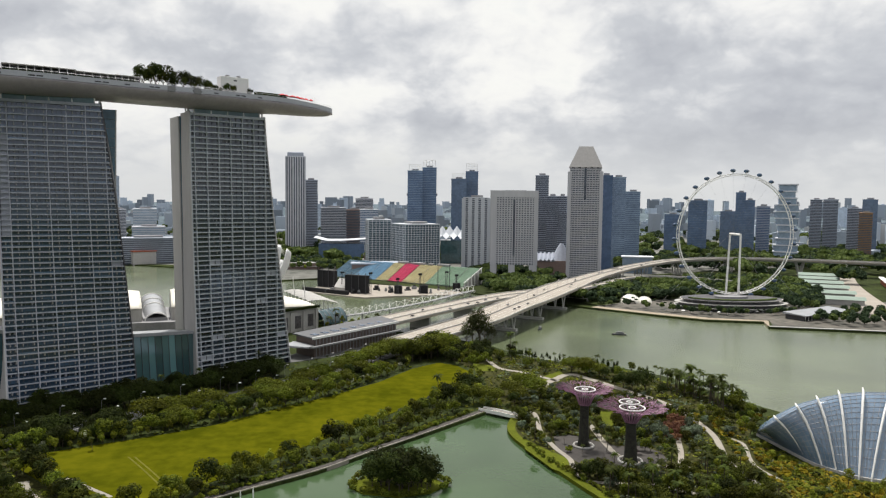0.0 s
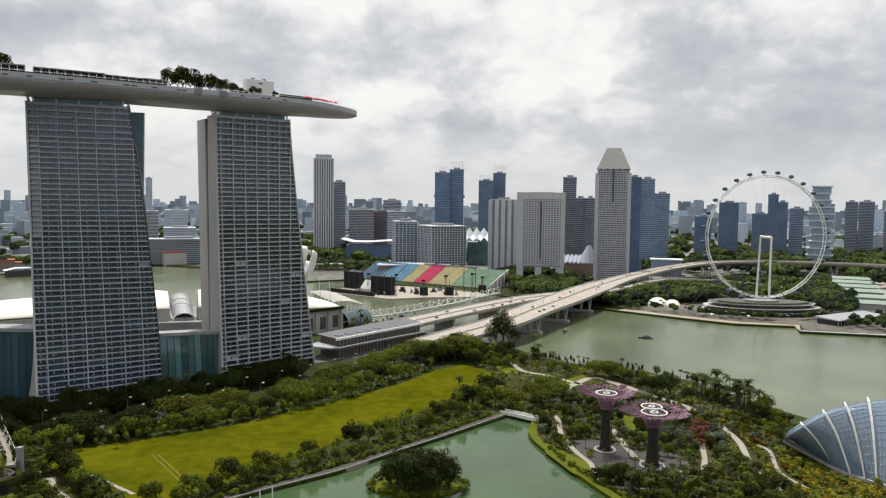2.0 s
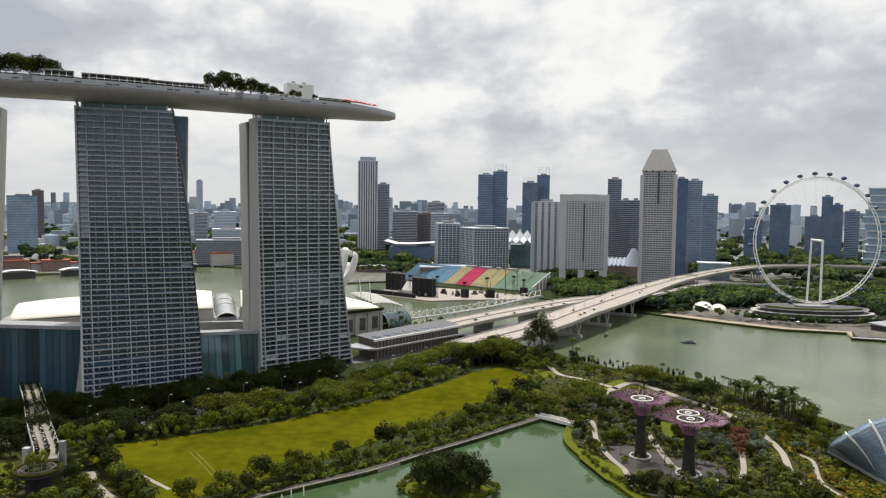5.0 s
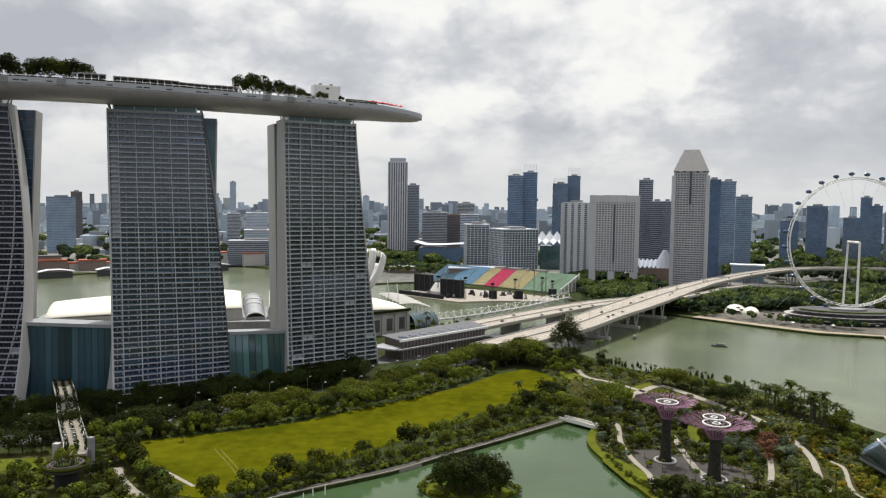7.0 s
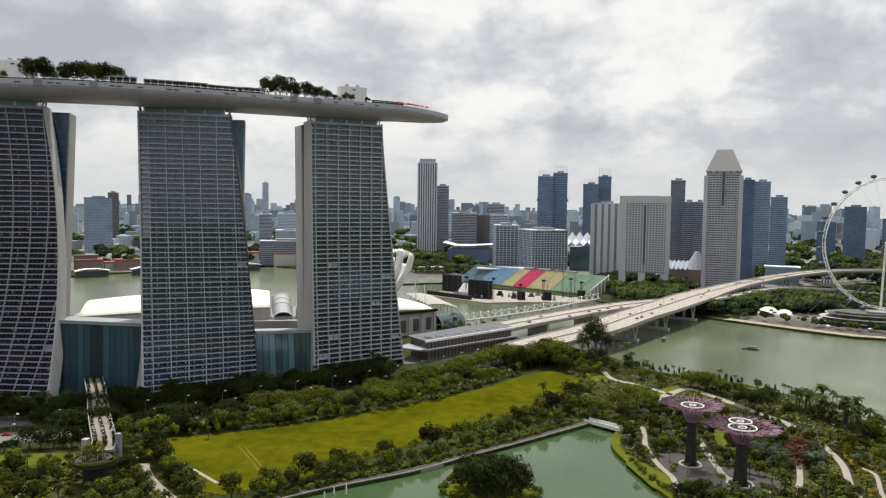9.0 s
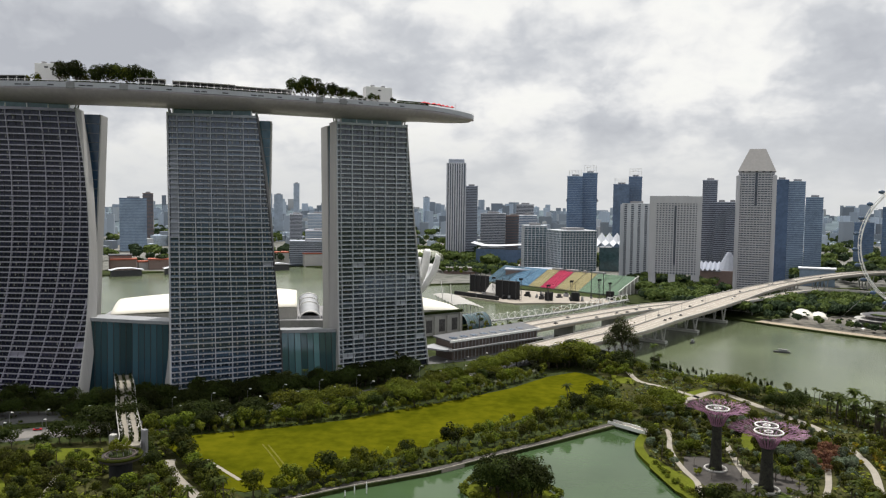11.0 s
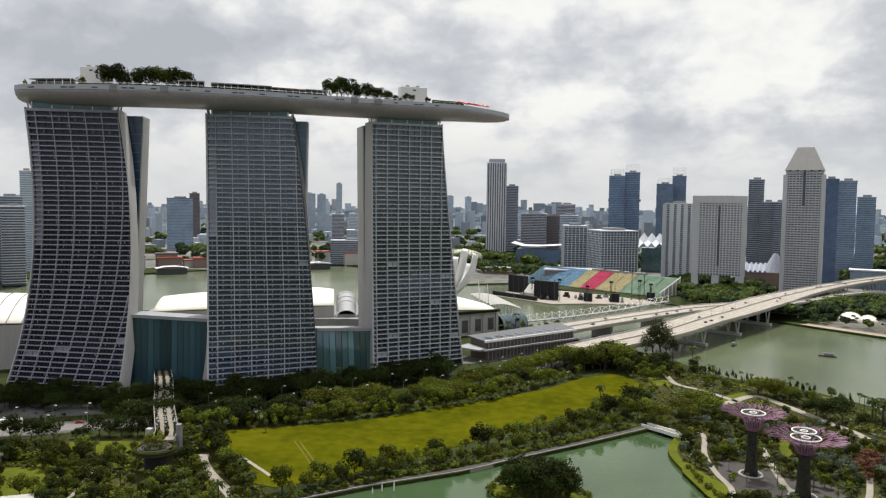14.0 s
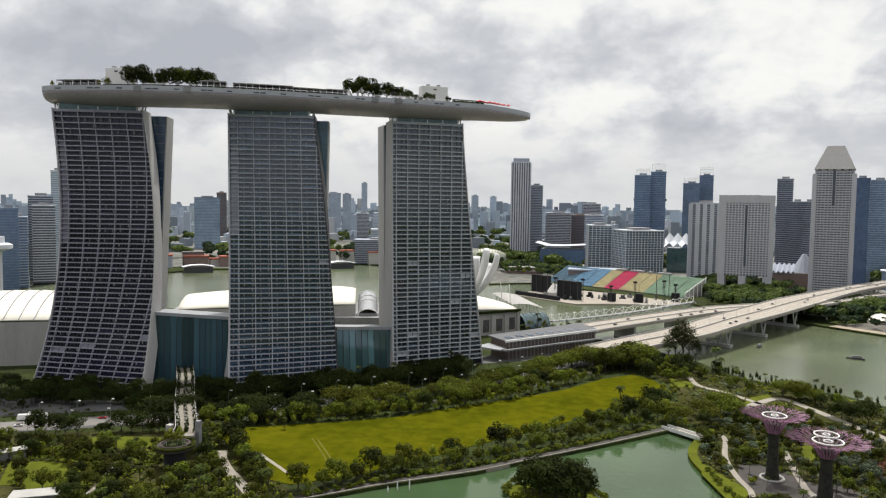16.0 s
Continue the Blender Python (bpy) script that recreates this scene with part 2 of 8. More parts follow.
M = {
    "soil": material("soil", (0.022, 0.028, 0.010), 0.95, vary=0.45, scale=0.03, fine=0.5, bump=0.3, spec=0.1, second=(0.034, 0.046, 0.012)),
    "meadow": material("meadow_grass", (0.056, 0.064, 0.003), 1.0, vary=0.17, scale=0.024, fine=0.16, bump=0.05, spec=0.0, second=(0.080, 0.080, 0.004)),
    "lawn": material("lawn_grass", (0.085, 0.100, 0.008), 0.95, vary=0.25, scale=0.08, fine=1.2, bump=0.4, spec=0.1),
    "path": material("pale_path", (0.27, 0.245, 0.21), 0.9, vary=0.15, scale=0.3, fine=3.0),
    "plaza": material("plaza_paving", (0.050, 0.044, 0.040), 0.9, vary=0.2, scale=0.3, fine=2.0),
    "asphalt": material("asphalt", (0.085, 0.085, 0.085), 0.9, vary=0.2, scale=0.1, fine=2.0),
    "deck": material("bridge_concrete_deck", (0.31, 0.275, 0.235), 0.85, vary=0.12, scale=0.05, fine=1.0),
    "mark": material("white_marking", (0.72, 0.70, 0.66), 0.8, vary=0.1),
    "concrete": material("pale_concrete", (0.38, 0.37, 0.355), 0.85, vary=0.12, scale=0.1, fine=1.5, streak=True),
    "wall": material("tower_end_wall", (0.45, 0.44, 0.435), 0.8, vary=0.08, scale=0.08, fine=0.6, streak=True),
    "slab": material("tower_floor_edge", (0.32, 0.31, 0.375), 0.75, vary=0.1, scale=0.2, fine=2.0),
    "slab2": material("grey_floor_edge", (0.44, 0.465, 0.50), 0.75, vary=0.08, scale=0.2, fine=2.0),
    # one hall glass in two tones: shade painted in, then reflected sky
    "hallglass_shaded": glass_material("shaded_hall_glass", (0.022, 0.050, 0.066), 0.06, 0.5, 1.6),
    "hallglass": glass_material("sky_lit_hall_glass", (0.052, 0.105, 0.112), 0.06, 0.40, 1.9),
    "tglass": glass_material("tower_window_glass", (0.015, 0.016, 0.034), 0.10, 0.28, 1.5),
    "bglassrail": glass_material("balcony_glass", (0.022, 0.023, 0.036), 0.12, 0.3),
    # these window and balcony glasses hold some mirrored sky in their blue
    "tglass2": glass_material("sky_tinted_window_glass", (0.028, 0.042, 0.055), 0.08, 0.18, 2.0),
    "tglass3": glass_material("sky_blued_window_glass", (0.030, 0.052, 0.084), 0.08, 0.22, 2.1),
    "rail3": glass_material("sky_blued_balcony_glass", (0.042, 0.066, 0.100), 0.12, 0.2, 2.1),
    "slab3": material("blue_grey_floor_edge", (0.36, 0.375, 0.425), 0.75, vary=0.08, scale=0.2, fine=2.0),
    "rail2": glass_material("sky_tinted_balcony_glass", (0.050, 0.066, 0.080), 0.12, 0.15, 1.95),
    "whiteflower": leaf_material("white_blossom", (0.10, 0.12, 0.04), (0.45, 0.44, 0.36)),
    "curtain": material("drawn_curtain", (0.30, 0.29, 0.28), 0.7, vary=0.2, scale=0.1, fine=0.5),
    "bglass": material("blue_curtain_glass", (0.040, 0.078, 0.140), 0.12, vary=0.2, scale=0.05, fine=0.3, spec=0.8),
    "gglass": material("green_atrium_glass", (0.050, 0.095, 0.110), 0.08, vary=0.25, scale=0.05, fine=0.2, spec=0.8),
    "hull": material("deck_hull_panels", (0.38, 0.340, 0.365), 0.45, metal=0.15, vary=0.10, scale=0.05, fine=0.4),
    "white": material("white_painted_metal", (0.78, 0.77, 0.75), 0.5, vary=0.05, scale=0.1, fine=1.0),
    "shell": material("white_roof_membrane", (0.72, 0.69, 0.61), 0.6, vary=0.05, scale=0.04, fine=0.5),
    "dark": material("dark_metal", (0.045, 0.045, 0.05), 0.6, vary=0.2, scale=0.2, fine=1.0),
    "black": material("black_stage_cloth", (0.012, 0.012, 0.014), 0.9, vary=0.2),
    "grey": material("grey_cladding", (0.24, 0.24, 0.25), 0.7, vary=0.15, scale=0.05, fine=0.4),
    "brown": material("brown_louvres", (0.10, 0.075, 0.065), 0.7, vary=0.2, scale=0.2, fine=1.0),
    "roofgrey": material("grey_metal_roof", (0.30, 0.31, 0.33), 0.5, metal=0.3, vary=0.12, scale=0.1, fine=0.8),
    "red": material("red_canvas", (0.55, 0.02, 0.03), 0.8, vary=0.1),
    "seat_b": material("blue_seats", (0.17, 0.30, 0.42), 0.8, vary=0.15, scale=0.1, fine=1.0),
    "seat_d": material("slate_seats", (0.12, 0.20, 0.26), 0.8, vary=0.15, scale=0.1, fine=1.0),
    "seat_y": material("sand_seats", (0.46, 0.41, 0.24), 0.8, vary=0.15, scale=0.1, fine=1.0),
    "seat_r": material("crimson_seats", (0.52, 0.06, 0.14), 0.8, vary=0.15, scale=0.1, fine=1.0),
    "seat_g": material("sage_seats", (0.24, 0.34, 0.25), 0.8, vary=0.15, scale=0.1, fine=1.0),
    "bark": material("bark", (0.07, 0.055, 0.04), 0.95, vary=0.3, scale=0.6, fine=4.0, bump=0.4),
    "super": material("supertree_planting", (0.014, 0.011, 0.012), 0.95, vary=0.5, scale=0.5, fine=2.0, bump=0.6, second=(0.024, 0.024, 0.016)),
    "mauve": material("mauve_steel_branch", (0.30, 0.15, 0.24), 0.6, vary=0.15, scale=0.2, fine=1.0),
    "domeglass": material("dome_glass", (0.15, 0.215, 0.30), 0.10, vary=0.15, scale=0.1, fine=0.5, spec=0.9),
    "tile": material("red_roof_tiles", (0.35, 0.10, 0.06), 0.85, vary=0.2, scale=0.1, fine=0.8),
    "sand": material("pale_shore", (0.31, 0.255, 0.19), 0.9, vary=0.2, scale=0.05, fine=0.6),
    "riverwater": water_material("river_water", (0.100, 0.120, 0.068), 0.20, 0.35),
    "lakewater": water_material("lake_water", (0.045, 0.078, 0.034), 0.06, 0.25),
    "leaf": leaf_material("broad_leaves", (0.026, 0.037, 0.005), (0.150, 0.166, 0.018)),
    # dark foliage green, lowered further to hold the shade below the towers
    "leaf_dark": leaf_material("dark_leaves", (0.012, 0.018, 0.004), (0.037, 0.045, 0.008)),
    "leaf_yellow": leaf_material("yellow_green_leaves", (0.08, 0.095, 0.010), (0.20, 0.20, 0.024)),
    # bright far foliage, its green also lifted for haze
    "leaf_far": leaf_material("hazed_leaves", (0.048, 0.072, 0.020), (0.135, 0.165, 0.050)),
    "leaf_grey": leaf_material("silver_leaves", (0.05, 0.068, 0.042), (0.13, 0.15, 0.10)),
    "leaf_orange": leaf_material("rusty_leaves", (0.13, 0.095, 0.010), (0.27, 0.19, 0.02)),
    "crownglass": material("teal_crown_glass", (0.10, 0.17, 0.18), 0.12, vary=0.2, scale=0.1, fine=0.4, spec=0.6),
    "walk": material("weathered_walkway_boards", (0.22, 0.20, 0.165), 0.9, vary=0.2, scale=0.2, fine=1.5),
    "palm": leaf_material("palm_fronds", (0.026, 0.036, 0.006), (0.072, 0.082, 0.016)),
    "flower": leaf_material("mauve_flowers", (0.20, 0.08, 0.15), (0.45, 0.25, 0.36)),
}


# ---- building helpers ----
def mesh_of(bm, name, mat, smooth=False):
    me = bpy.data.meshes.new(name)
    bm.to_mesh(me)
    bm.free()
    for k in (mat if isinstance(mat, (list, tuple)) else [mat]):
        me.materials.append(k)
    if smooth:
        me.shade_smooth()
    return me


def mesh_from(verts, faces, name, mat, smooth=False):
    me = bpy.data.meshes.new(name)
    me.from_pydata([tuple(v) for v in verts], [], faces)
    me.materials.append(mat)
    if smooth:
        me.shade_smooth()
    me.update()
    return me


def part(name, bm, mat, parent, label="", smooth=False):
    """One mesh object under a thing or a part, from a bmesh or a ready mesh, in the parent's own space."""
    me = bm if isinstance(bm, bpy.types.Mesh) else mesh_of(bm, name, mat, smooth)
    ob = new(name, me)
    ob.parent = parent
    return tagged(ob, label)


def thing(name, label, category, at=(0, 0, 0), turn=0.0, group="", kind=""):
    ob = new(name)
    ob.matrix_basis = pose(*at, 0, 0, turn)
    return tagged(ob, label, category, group, kind)


def solid(name, bm, mat, label, category, group="", kind="", smooth=False):
    ob = new(name, bm if isinstance(bm, bpy.types.Mesh) else mesh_of(bm, name, mat, smooth))
    return tagged(ob, label, category, group, kind)


def add_box(bm, x0, y0, z0, x1, y1, z1):
    m = Matrix.LocRotScale(((x0 + x1) / 2, (y0 + y1) / 2, (z0 + z1) / 2), None, (abs(x1 - x0), abs(y1 - y0), abs(z1 - z0)))
    return bmesh.ops.create_cube(bm, size=1, matrix=m)["verts"]


def box(x0, y0, z0, x1, y1, z1, bevel=0.0):
    bm = bmesh.new()
    add_box(bm, x0, y0, z0, x1, y1, z1)
    if bevel:
        bmesh.ops.bevel(bm, geom=bm.edges[:], offset=bevel, segments=1, affect="EDGES")
    return bm


def add_prism(bm, pts, z0, z1):
    """An upright solid over a plan outline; z0 and z1 may be numbers or one number a corner."""
    n = len(pts)
    lo = z0 if isinstance(z0, (list, tuple)) else [z0] * n
    hi = z1 if isinstance(z1, (list, tuple)) else [z1] * n
    a = [bm.verts.new((p[0], p[1], z)) for p, z in zip(pts, lo)]
    b = [bm.verts.new((p[0], p[1], z)) for p, z in zip(pts, hi)]
    bm.faces.new(a[::-1])
    bm.faces.new(b)
    for k in range(n):
        bm.faces.new((a[k], a[(k + 1) % n], b[(k + 1) % n], b[k]))
    bmesh.ops.recalc_face_normals(bm, faces=bm.faces[:])
    return bm


def prism(pts, z0, z1):
    return add_prism(bmesh.new(), pts, z0, z1)


def add_tube(bm, pts, radius, sides=6, closed=False):
    """A round bar along points; radius: one number or one a point."""
    pts = [Vector(p) for p in pts]
    n = len(pts)
    rings = []
    for k, p in enumerate(pts):
        a = pts[(k - 1) % n] if closed or k else p
        b = pts[(k + 1) % n] if closed or k < n - 1 else p
        d = (b - a).normalized()
        s = d.cross(Vector((0, 0, 1)))
        s = s.normalized() if s.length > 1e-4 else Vector((1, 0, 0))
        u = s.cross(d)
        r = radius[k] if isinstance(radius, (list, tuple)) else radius
        rings.append([bm.verts.new(p + r * (math.cos(t) * s + math.sin(t) * u)) for t in [2 * math.pi * j / sides for j in range(sides)]])
    for k in range(n if closed else n - 1):
        a, b = rings[k], rings[(k + 1) % n]
        for j in range(sides):
            bm.faces.new((a[j], a[(j + 1) % sides], b[(j + 1) % sides], b[j]))
    if not closed:
        bm.faces.new(rings[0][::-1])
        bm.faces.new(rings[-1])
    return bm


def tube(pts, radius, sides=6, closed=False):
    return add_tube(bmesh.new(), pts, radius, sides, closed)


def smooth_line(pts, per=8):
    """A Catmull-Rom line through points."""
    p = [Vector(q) for q in pts]
    p = [2 * p[0] - p[1]] + p + [2 * p[-1] - p[-2]]
    line = []
    for k in range(1, len(p) - 2):
        for j in range(per):
            t = j / per
            a, b, c, d = p[k - 1 : k + 3]
            line.append(0.5 * (2 * b + (c - a) * t + (2 * a - 5 * b + 4 * c - d) * t * t + (3 * b - a - 3 * c + d) * t ** 3))
    return line + [p[-2]]


def ribbon(line, left, right, top, bottom):
    """A solid strip along a line (z of the line is added): offsets to its left and right (numbers, or one a point), and heights of its two faces."""
    bm = bmesh.new()
    rows = []
    n = len(line)
    for k, p in enumerate(line):
        d = (line[min(k + 1, n - 1)] - line[max(k - 1, 0)])
        s = Vector((d.y, -d.x, 0)).normalized()
        lo, ro = (left[k] if isinstance(left, list) else left), (right[k] if isinstance(right, list) else right)
        rows.append([bm.verts.new(p + s * o + Vector((0, 0, h))) for o, h in ((lo, top), (ro, top), (ro, bottom), (lo, bottom))])
    for a, b in zip(rows, rows[1:]):
        for j in range(4):
            bm.faces.new((a[j], a[(j + 1) % 4], b[(j + 1) % 4], b[j]))
    bm.faces.new(rows[0])
    bm.faces.new(rows[-1][::-1])
    bmesh.ops.recalc_face_normals(bm, faces=bm.faces[:])
    return bm


def inside(x, y, poly):
    hit = False
    for k in range(len(poly)):
        (x0, y0), (x1, y1) = poly[k - 1], poly[k]
        if (y0 > y) != (y1 > y) and x < (x1 - x0) * (y - y0) / (y1 - y0) + x0:
            hit = not hit
    return hit


# ---- ground, water, lawns and roads ----
LAND = 2.0
LAKE = [(-150, 250), (-114, 288), (-92, 311), (-58, 341), (-37, 366), (-9, 398), (28, 442), (44, 436), (39, 415), (39.5, 398), (45, 378), (54, 353), (61, 335), (70, 314), (82, 290), (88, 262), (60, 235), (-60, 225)]
BAY = [(-1100, 720), (-640, 700), (-420, 742), (-250, 775), (-120, 772), (-60, 725), (0, 682), (40, 654), (59, 618), (82, 592), (140, 565), (165, 540), (180, 510), (192, 486), (202, 463), (215, 440), (245, 420),
       (330, 400), (600, 360), (1500, 300), (1500, 640), (448, 738), (340, 760), (351, 792), (290, 802), (244, 834), (180, 885), (120, 945), (62, 990), (40, 1020), (-20, 1062), (-105, 1115), (-160, 1185),
       (-215, 1165), (-262, 1130), (-371, 1216), (-470, 1330), (-597, 1381), (-645, 1330), (-778, 1151), (-836, 1041), (-915, 950), (-1100, 900)]


def build_ground():
    bm = bmesh.new()
    inner = [bm.verts.new((2600 * math.sin(2 * math.pi * k / 96), 2600 * math.cos(2 * math.pi * k / 96), LAND)) for k in range(96)]
    edges = [bm.edges.new((inner[k], inner[(k + 1) % 96])) for k in range(96)]
    for loop in (LAKE, BAY):
        v = [bm.verts.new((x, y, LAND)) for x, y in loop]
        w = [bm.verts.new((x, y, -2.0)) for x, y in loop]
        edges += [bm.edges.new((v[k], v[(k + 1) % len(v)])) for k in range(len(v))]
        for k in range(len(v)):
            j = (k + 1) % len(v)
            bm.faces.new((v[k], v[j], w[j], w[k]))
    bmesh.ops.triangle_fill(bm, edges=edges, use_beauty=True)
    for k in range(96):
        a = 2 * math.pi * k / 96
        edge = [bm.verts.new((r * math.sin(a + da), r * math.cos(a + da), LAND)) for r, da in ((3100, 0), (3100, 2 * math.pi / 96))]
        bm.faces.new((inner[k], inner[(k + 1) % 96], edge[1], edge[0]))
    bmesh.ops.recalc_face_normals(bm, faces=bm.faces[:])
    return bm


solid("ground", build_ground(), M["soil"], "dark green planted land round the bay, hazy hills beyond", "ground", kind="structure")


def far_hills():
    """The far land, which rises to low hazy hills."""
    bm, ring = bmesh.new(), None
    for r, h in ((3050, -3), (3400, 20), (3800, 44), (4200, 72), (4600, 96), (4850, 108), (4880, -20)):
        nxt = []
        for k in range(160):
            a = 2 * math.pi * k / 160
            x, y = r * math.sin(a), r * math.cos(a)
            nxt.append(bm.verts.new((x, y, LAND + h * (0.80 + 0.4 * noise.noise((x / 600, y / 600, 3.0))))))
        for k in range(160 if ring else 0):
            bm.faces.new((ring[k], ring[(k + 1) % 160], nxt[(k + 1) % 160], nxt[k]))
        ring = nxt
    bmesh.ops.recalc_face_normals(bm, faces=bm.faces[:])
    return bm


# blue-grey base puts the haze over the green hills into their colour
M["hills"] = material("haze_tinted_land", (0.115, 0.145, 0.165), 1.0, vary=0.30, scale=0.004, fine=0.02, spec=0.0)
solid("backdrop", far_hills(), M["hills"], "low land along the horizon, haze painted on as blue-grey", "backdrop", kind="structure")


def sheet(name, pts, z, mat, label, category, thick=0.6):
    return solid(name, prism(pts, z - thick, z), mat, label, category, kind="structure")


def grown(pts, by):
    cx, cy = sum(p[0] for p in pts) / len(pts), sum(p[1] for p in pts) / len(pts)
    return [(x + by * (1 if x > cx else -1), y + by * (1 if y > cy else -1)) for x, y in pts]


lake_bm = bmesh.new()
lv = [lake_bm.verts.new((x, y, 0.4)) for x, y in grown(LAKE, 0.5)]
lake_bm.faces.new(lv)
solid("lake_water", lake_bm, M["lakewater"], "still dark green water of the garden lake", "water", kind="structure")
bay_bm = bmesh.new()
bay_bm.faces.new([bay_bm.verts.new(p) for p in ((-1200, 500, 0.0), (1600, 500, 0.0), (1600, 1450, 0.0), (-1200, 1450, 0.0))])
bay_bm.faces.new([bay_bm.verts.new(p) for p in ((110, 280, 0.0), (1600, 280, 0.0), (1600, 500, 0.0), (110, 500, 0.0))])
solid("bay_water", bay_bm, M["riverwater"], "calm grey-green water of the bay and river", "water", kind="structure")

MEADOW = [(-207, 347), (-205, 356), (-176, 375), (-154, 389), (-127, 410), (-102, 440), (-73, 472), (-43, 512), (-22, 553), (-2, 575), (12, 566), (24, 540), (13, 500), (-10, 468), (-32, 432), (-58, 394), (-86, 350), (-112, 314), (-132, 296), (-146, 298), (-172, 318)]
sheet("meadow", MEADOW, LAND + 0.25, M["meadow"], "wide olive-green mown meadow with faint tracks", "lawn")
sheet("meadow_path", [(-170, 327.2), (-169, 328.8), (-140, 308.8), (-141, 307.2)], LAND + 0.32, M["path"], "pale straight footpath along the meadow", "path")
# promenade along the lake, its dark tone painting the shadow of the wall
bank = smooth_line([(-150, 252, LAND), (-114, 290, LAND), (-92, 313, LAND), (-58, 343, LAND), (-37, 368, LAND), (-9, 400, LAND), (27, 444, LAND)], 6)
solid("lake_promenade", ribbon(bank, -3.0, 0.6, 0.3, -2.2), M["plaza"], "paved promenade along the lake, the wall shadow painted into its dark tone", "path", kind="structure")
solid("lake_kerb", ribbon(bank, 0.5, 1.0, 0.45, -2.2), M["path"], "pale concrete kerb at the lake edge", "kerb", kind="structure")
bank_r = smooth_line([(45, 438, 1.2), (39.5, 415, 1.2), (40, 398, 1.2), (46, 378, 1.2), (55, 353, 1.2), (62, 335, 1.2), (71, 314, 1.2), (83, 290, 1.2)], 6)
solid("lake_shore_grass", ribbon(bank_r, -3.4, 1.2, 1.0, -2.0), M["lawn"], "bright grass verge on the lake shore", "lawn", kind="structure")

# planted ground below the garden trees, and paving in front of the southern tower
M["bed"] = material("planted_ground", (0.030, 0.032, 0.012), 1.0, vary=0.40, scale=0.08, fine=0.8, bump=0.3, spec=0.05, second=(0.052, 0.052, 0.018))
sheet("garden_ground", [(45, 440), (41, 400), (57, 356), (76, 312), (96, 285), (190, 285), (186, 345), (170, 400), (196, 444), (176, 498), (140, 552), (84, 582), (52, 606), (30, 640), (4, 600), (18, 566), (30, 540), (34, 480)], LAND + 0.05, M["bed"], "planted garden ground with low growth", "ground", 0.4)
sheet("front_garden_ground", [(-330, 296), (-262, 330), (-212, 350), (-176, 320), (-128, 290), (-116, 262), (-122, 228), (-300, 228), (-340, 270)], LAND + 0.05, M["bed"], "planted garden ground with low growth", "ground", 0.4)
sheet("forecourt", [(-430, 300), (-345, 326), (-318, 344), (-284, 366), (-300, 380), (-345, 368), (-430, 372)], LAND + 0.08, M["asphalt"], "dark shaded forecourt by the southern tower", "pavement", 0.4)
M["track"] = material("worn_grass_track", (0.110, 0.108, 0.020), 1.0, vary=0.2, scale=0.1, fine=0.6, spec=0.0)
for x in (0.0, 3.2):
    tr = smooth_line([(-122 + x, 318, LAND + 0.27), (-138 + x, 338, LAND + 0.27), (-154 + x, 357, LAND + 0.27)], 5)
    solid("wheel_track", ribbon(tr, -0.45, 0.45, 0.0, -0.1), M["track"], "faint worn wheel track across the meadow", "track", kind="structure")
sheet("podium_forecourt", [(-132, 562), (-112, 574), (-84, 596), (-40, 664), (-60, 690), (-110, 620), (-128, 592)], LAND + 0.1, M["asphalt"], "dark forecourt between tower and podium", "pavement", 0.4)


# ---- the hotel: three towers that carry one long deck ----
def mix2(a, b, k):
    return (a[0] + (b[0] - a[0]) * k, a[1] + (b[1] - a[1]) * k)


TOP_Z, BASE_Z = 190.0, 2.0
TOWERS = [
    dict(tl=(-386, 412.5), tr=(-332, 437.5), bl=(-388, 393), br=(-305, 401), blank=(98, 168), bay=10.7, half=5.7, pl=3.0, pr=2.0, hl=(5, 2), hr=(7.5, 3), west=((0, 4), (40, 5.0), (76, 6.5), (118, 8.7), (190, 12.0)), east=0.0, thin=8.0, curtains=0.22, glass="tglass", rail="bglassrail", edge="slab", panes=2, label="southern hotel tower, two leaning concrete slabs with dark balconies"),
    dict(tl=(-281, 466.5), tr=(-226, 491), bl=(-253, 425), br=(-199, 477), blank=(104, 168), bay=11.2, half=6.3, pl=2.0, pr=1.0, hl=(0.5, 0), hr=(1.7, 0.6), west=((0, 6.5), (118, 8.4), (153, 9.1), (190, 9.8)), east=0.0, thin=0.0, curtains=0.85, glass="tglass3", rail="rail3", edge="slab3", panes=2, label="middle hotel tower, glassy balcony front and blue glass end"),
    dict(tl=(-182, 534), tr=(-136.5, 567), bl=(-172, 516), br=(-118, 571), blank=(0, 0), bay=8.9, half=3.1, pl=1.5, pr=1.3, hl=(0, 0), hr=(0.8, 0.3), west=((0, 0.5), (110, 1.0), (190, 2.5)), east=2.6, thin=2.0, curtains=0.15, glass="tglass2", rail="rail2", edge="slab2", panes=4, label="northern hotel tower, pale balcony bands and concrete end walls"),
]
FLOORS = [TOP_Z - 4.2 * k for k in range(6)]
while FLOORS[-1] > 8:
    FLOORS.append(FLOORS[-1] - 3.38)


def edge_at(t, side, z):
    s = (TOP_Z - z) / (TOP_Z - BASE_Z)
    top, base, p, bump = (t["tl"], t["bl"], t["pl"], t["hl"]) if side == "l" else (t["tr"], t["br"], t["pr"], t["hr"])
    k, b = s ** p, 4 * s * (1 - s)
    return Vector((top[0] + (base[0] - top[0]) * k + bump[0] * b, top[1] + (base[1] - top[1]) * k + bump[1] * b, z))


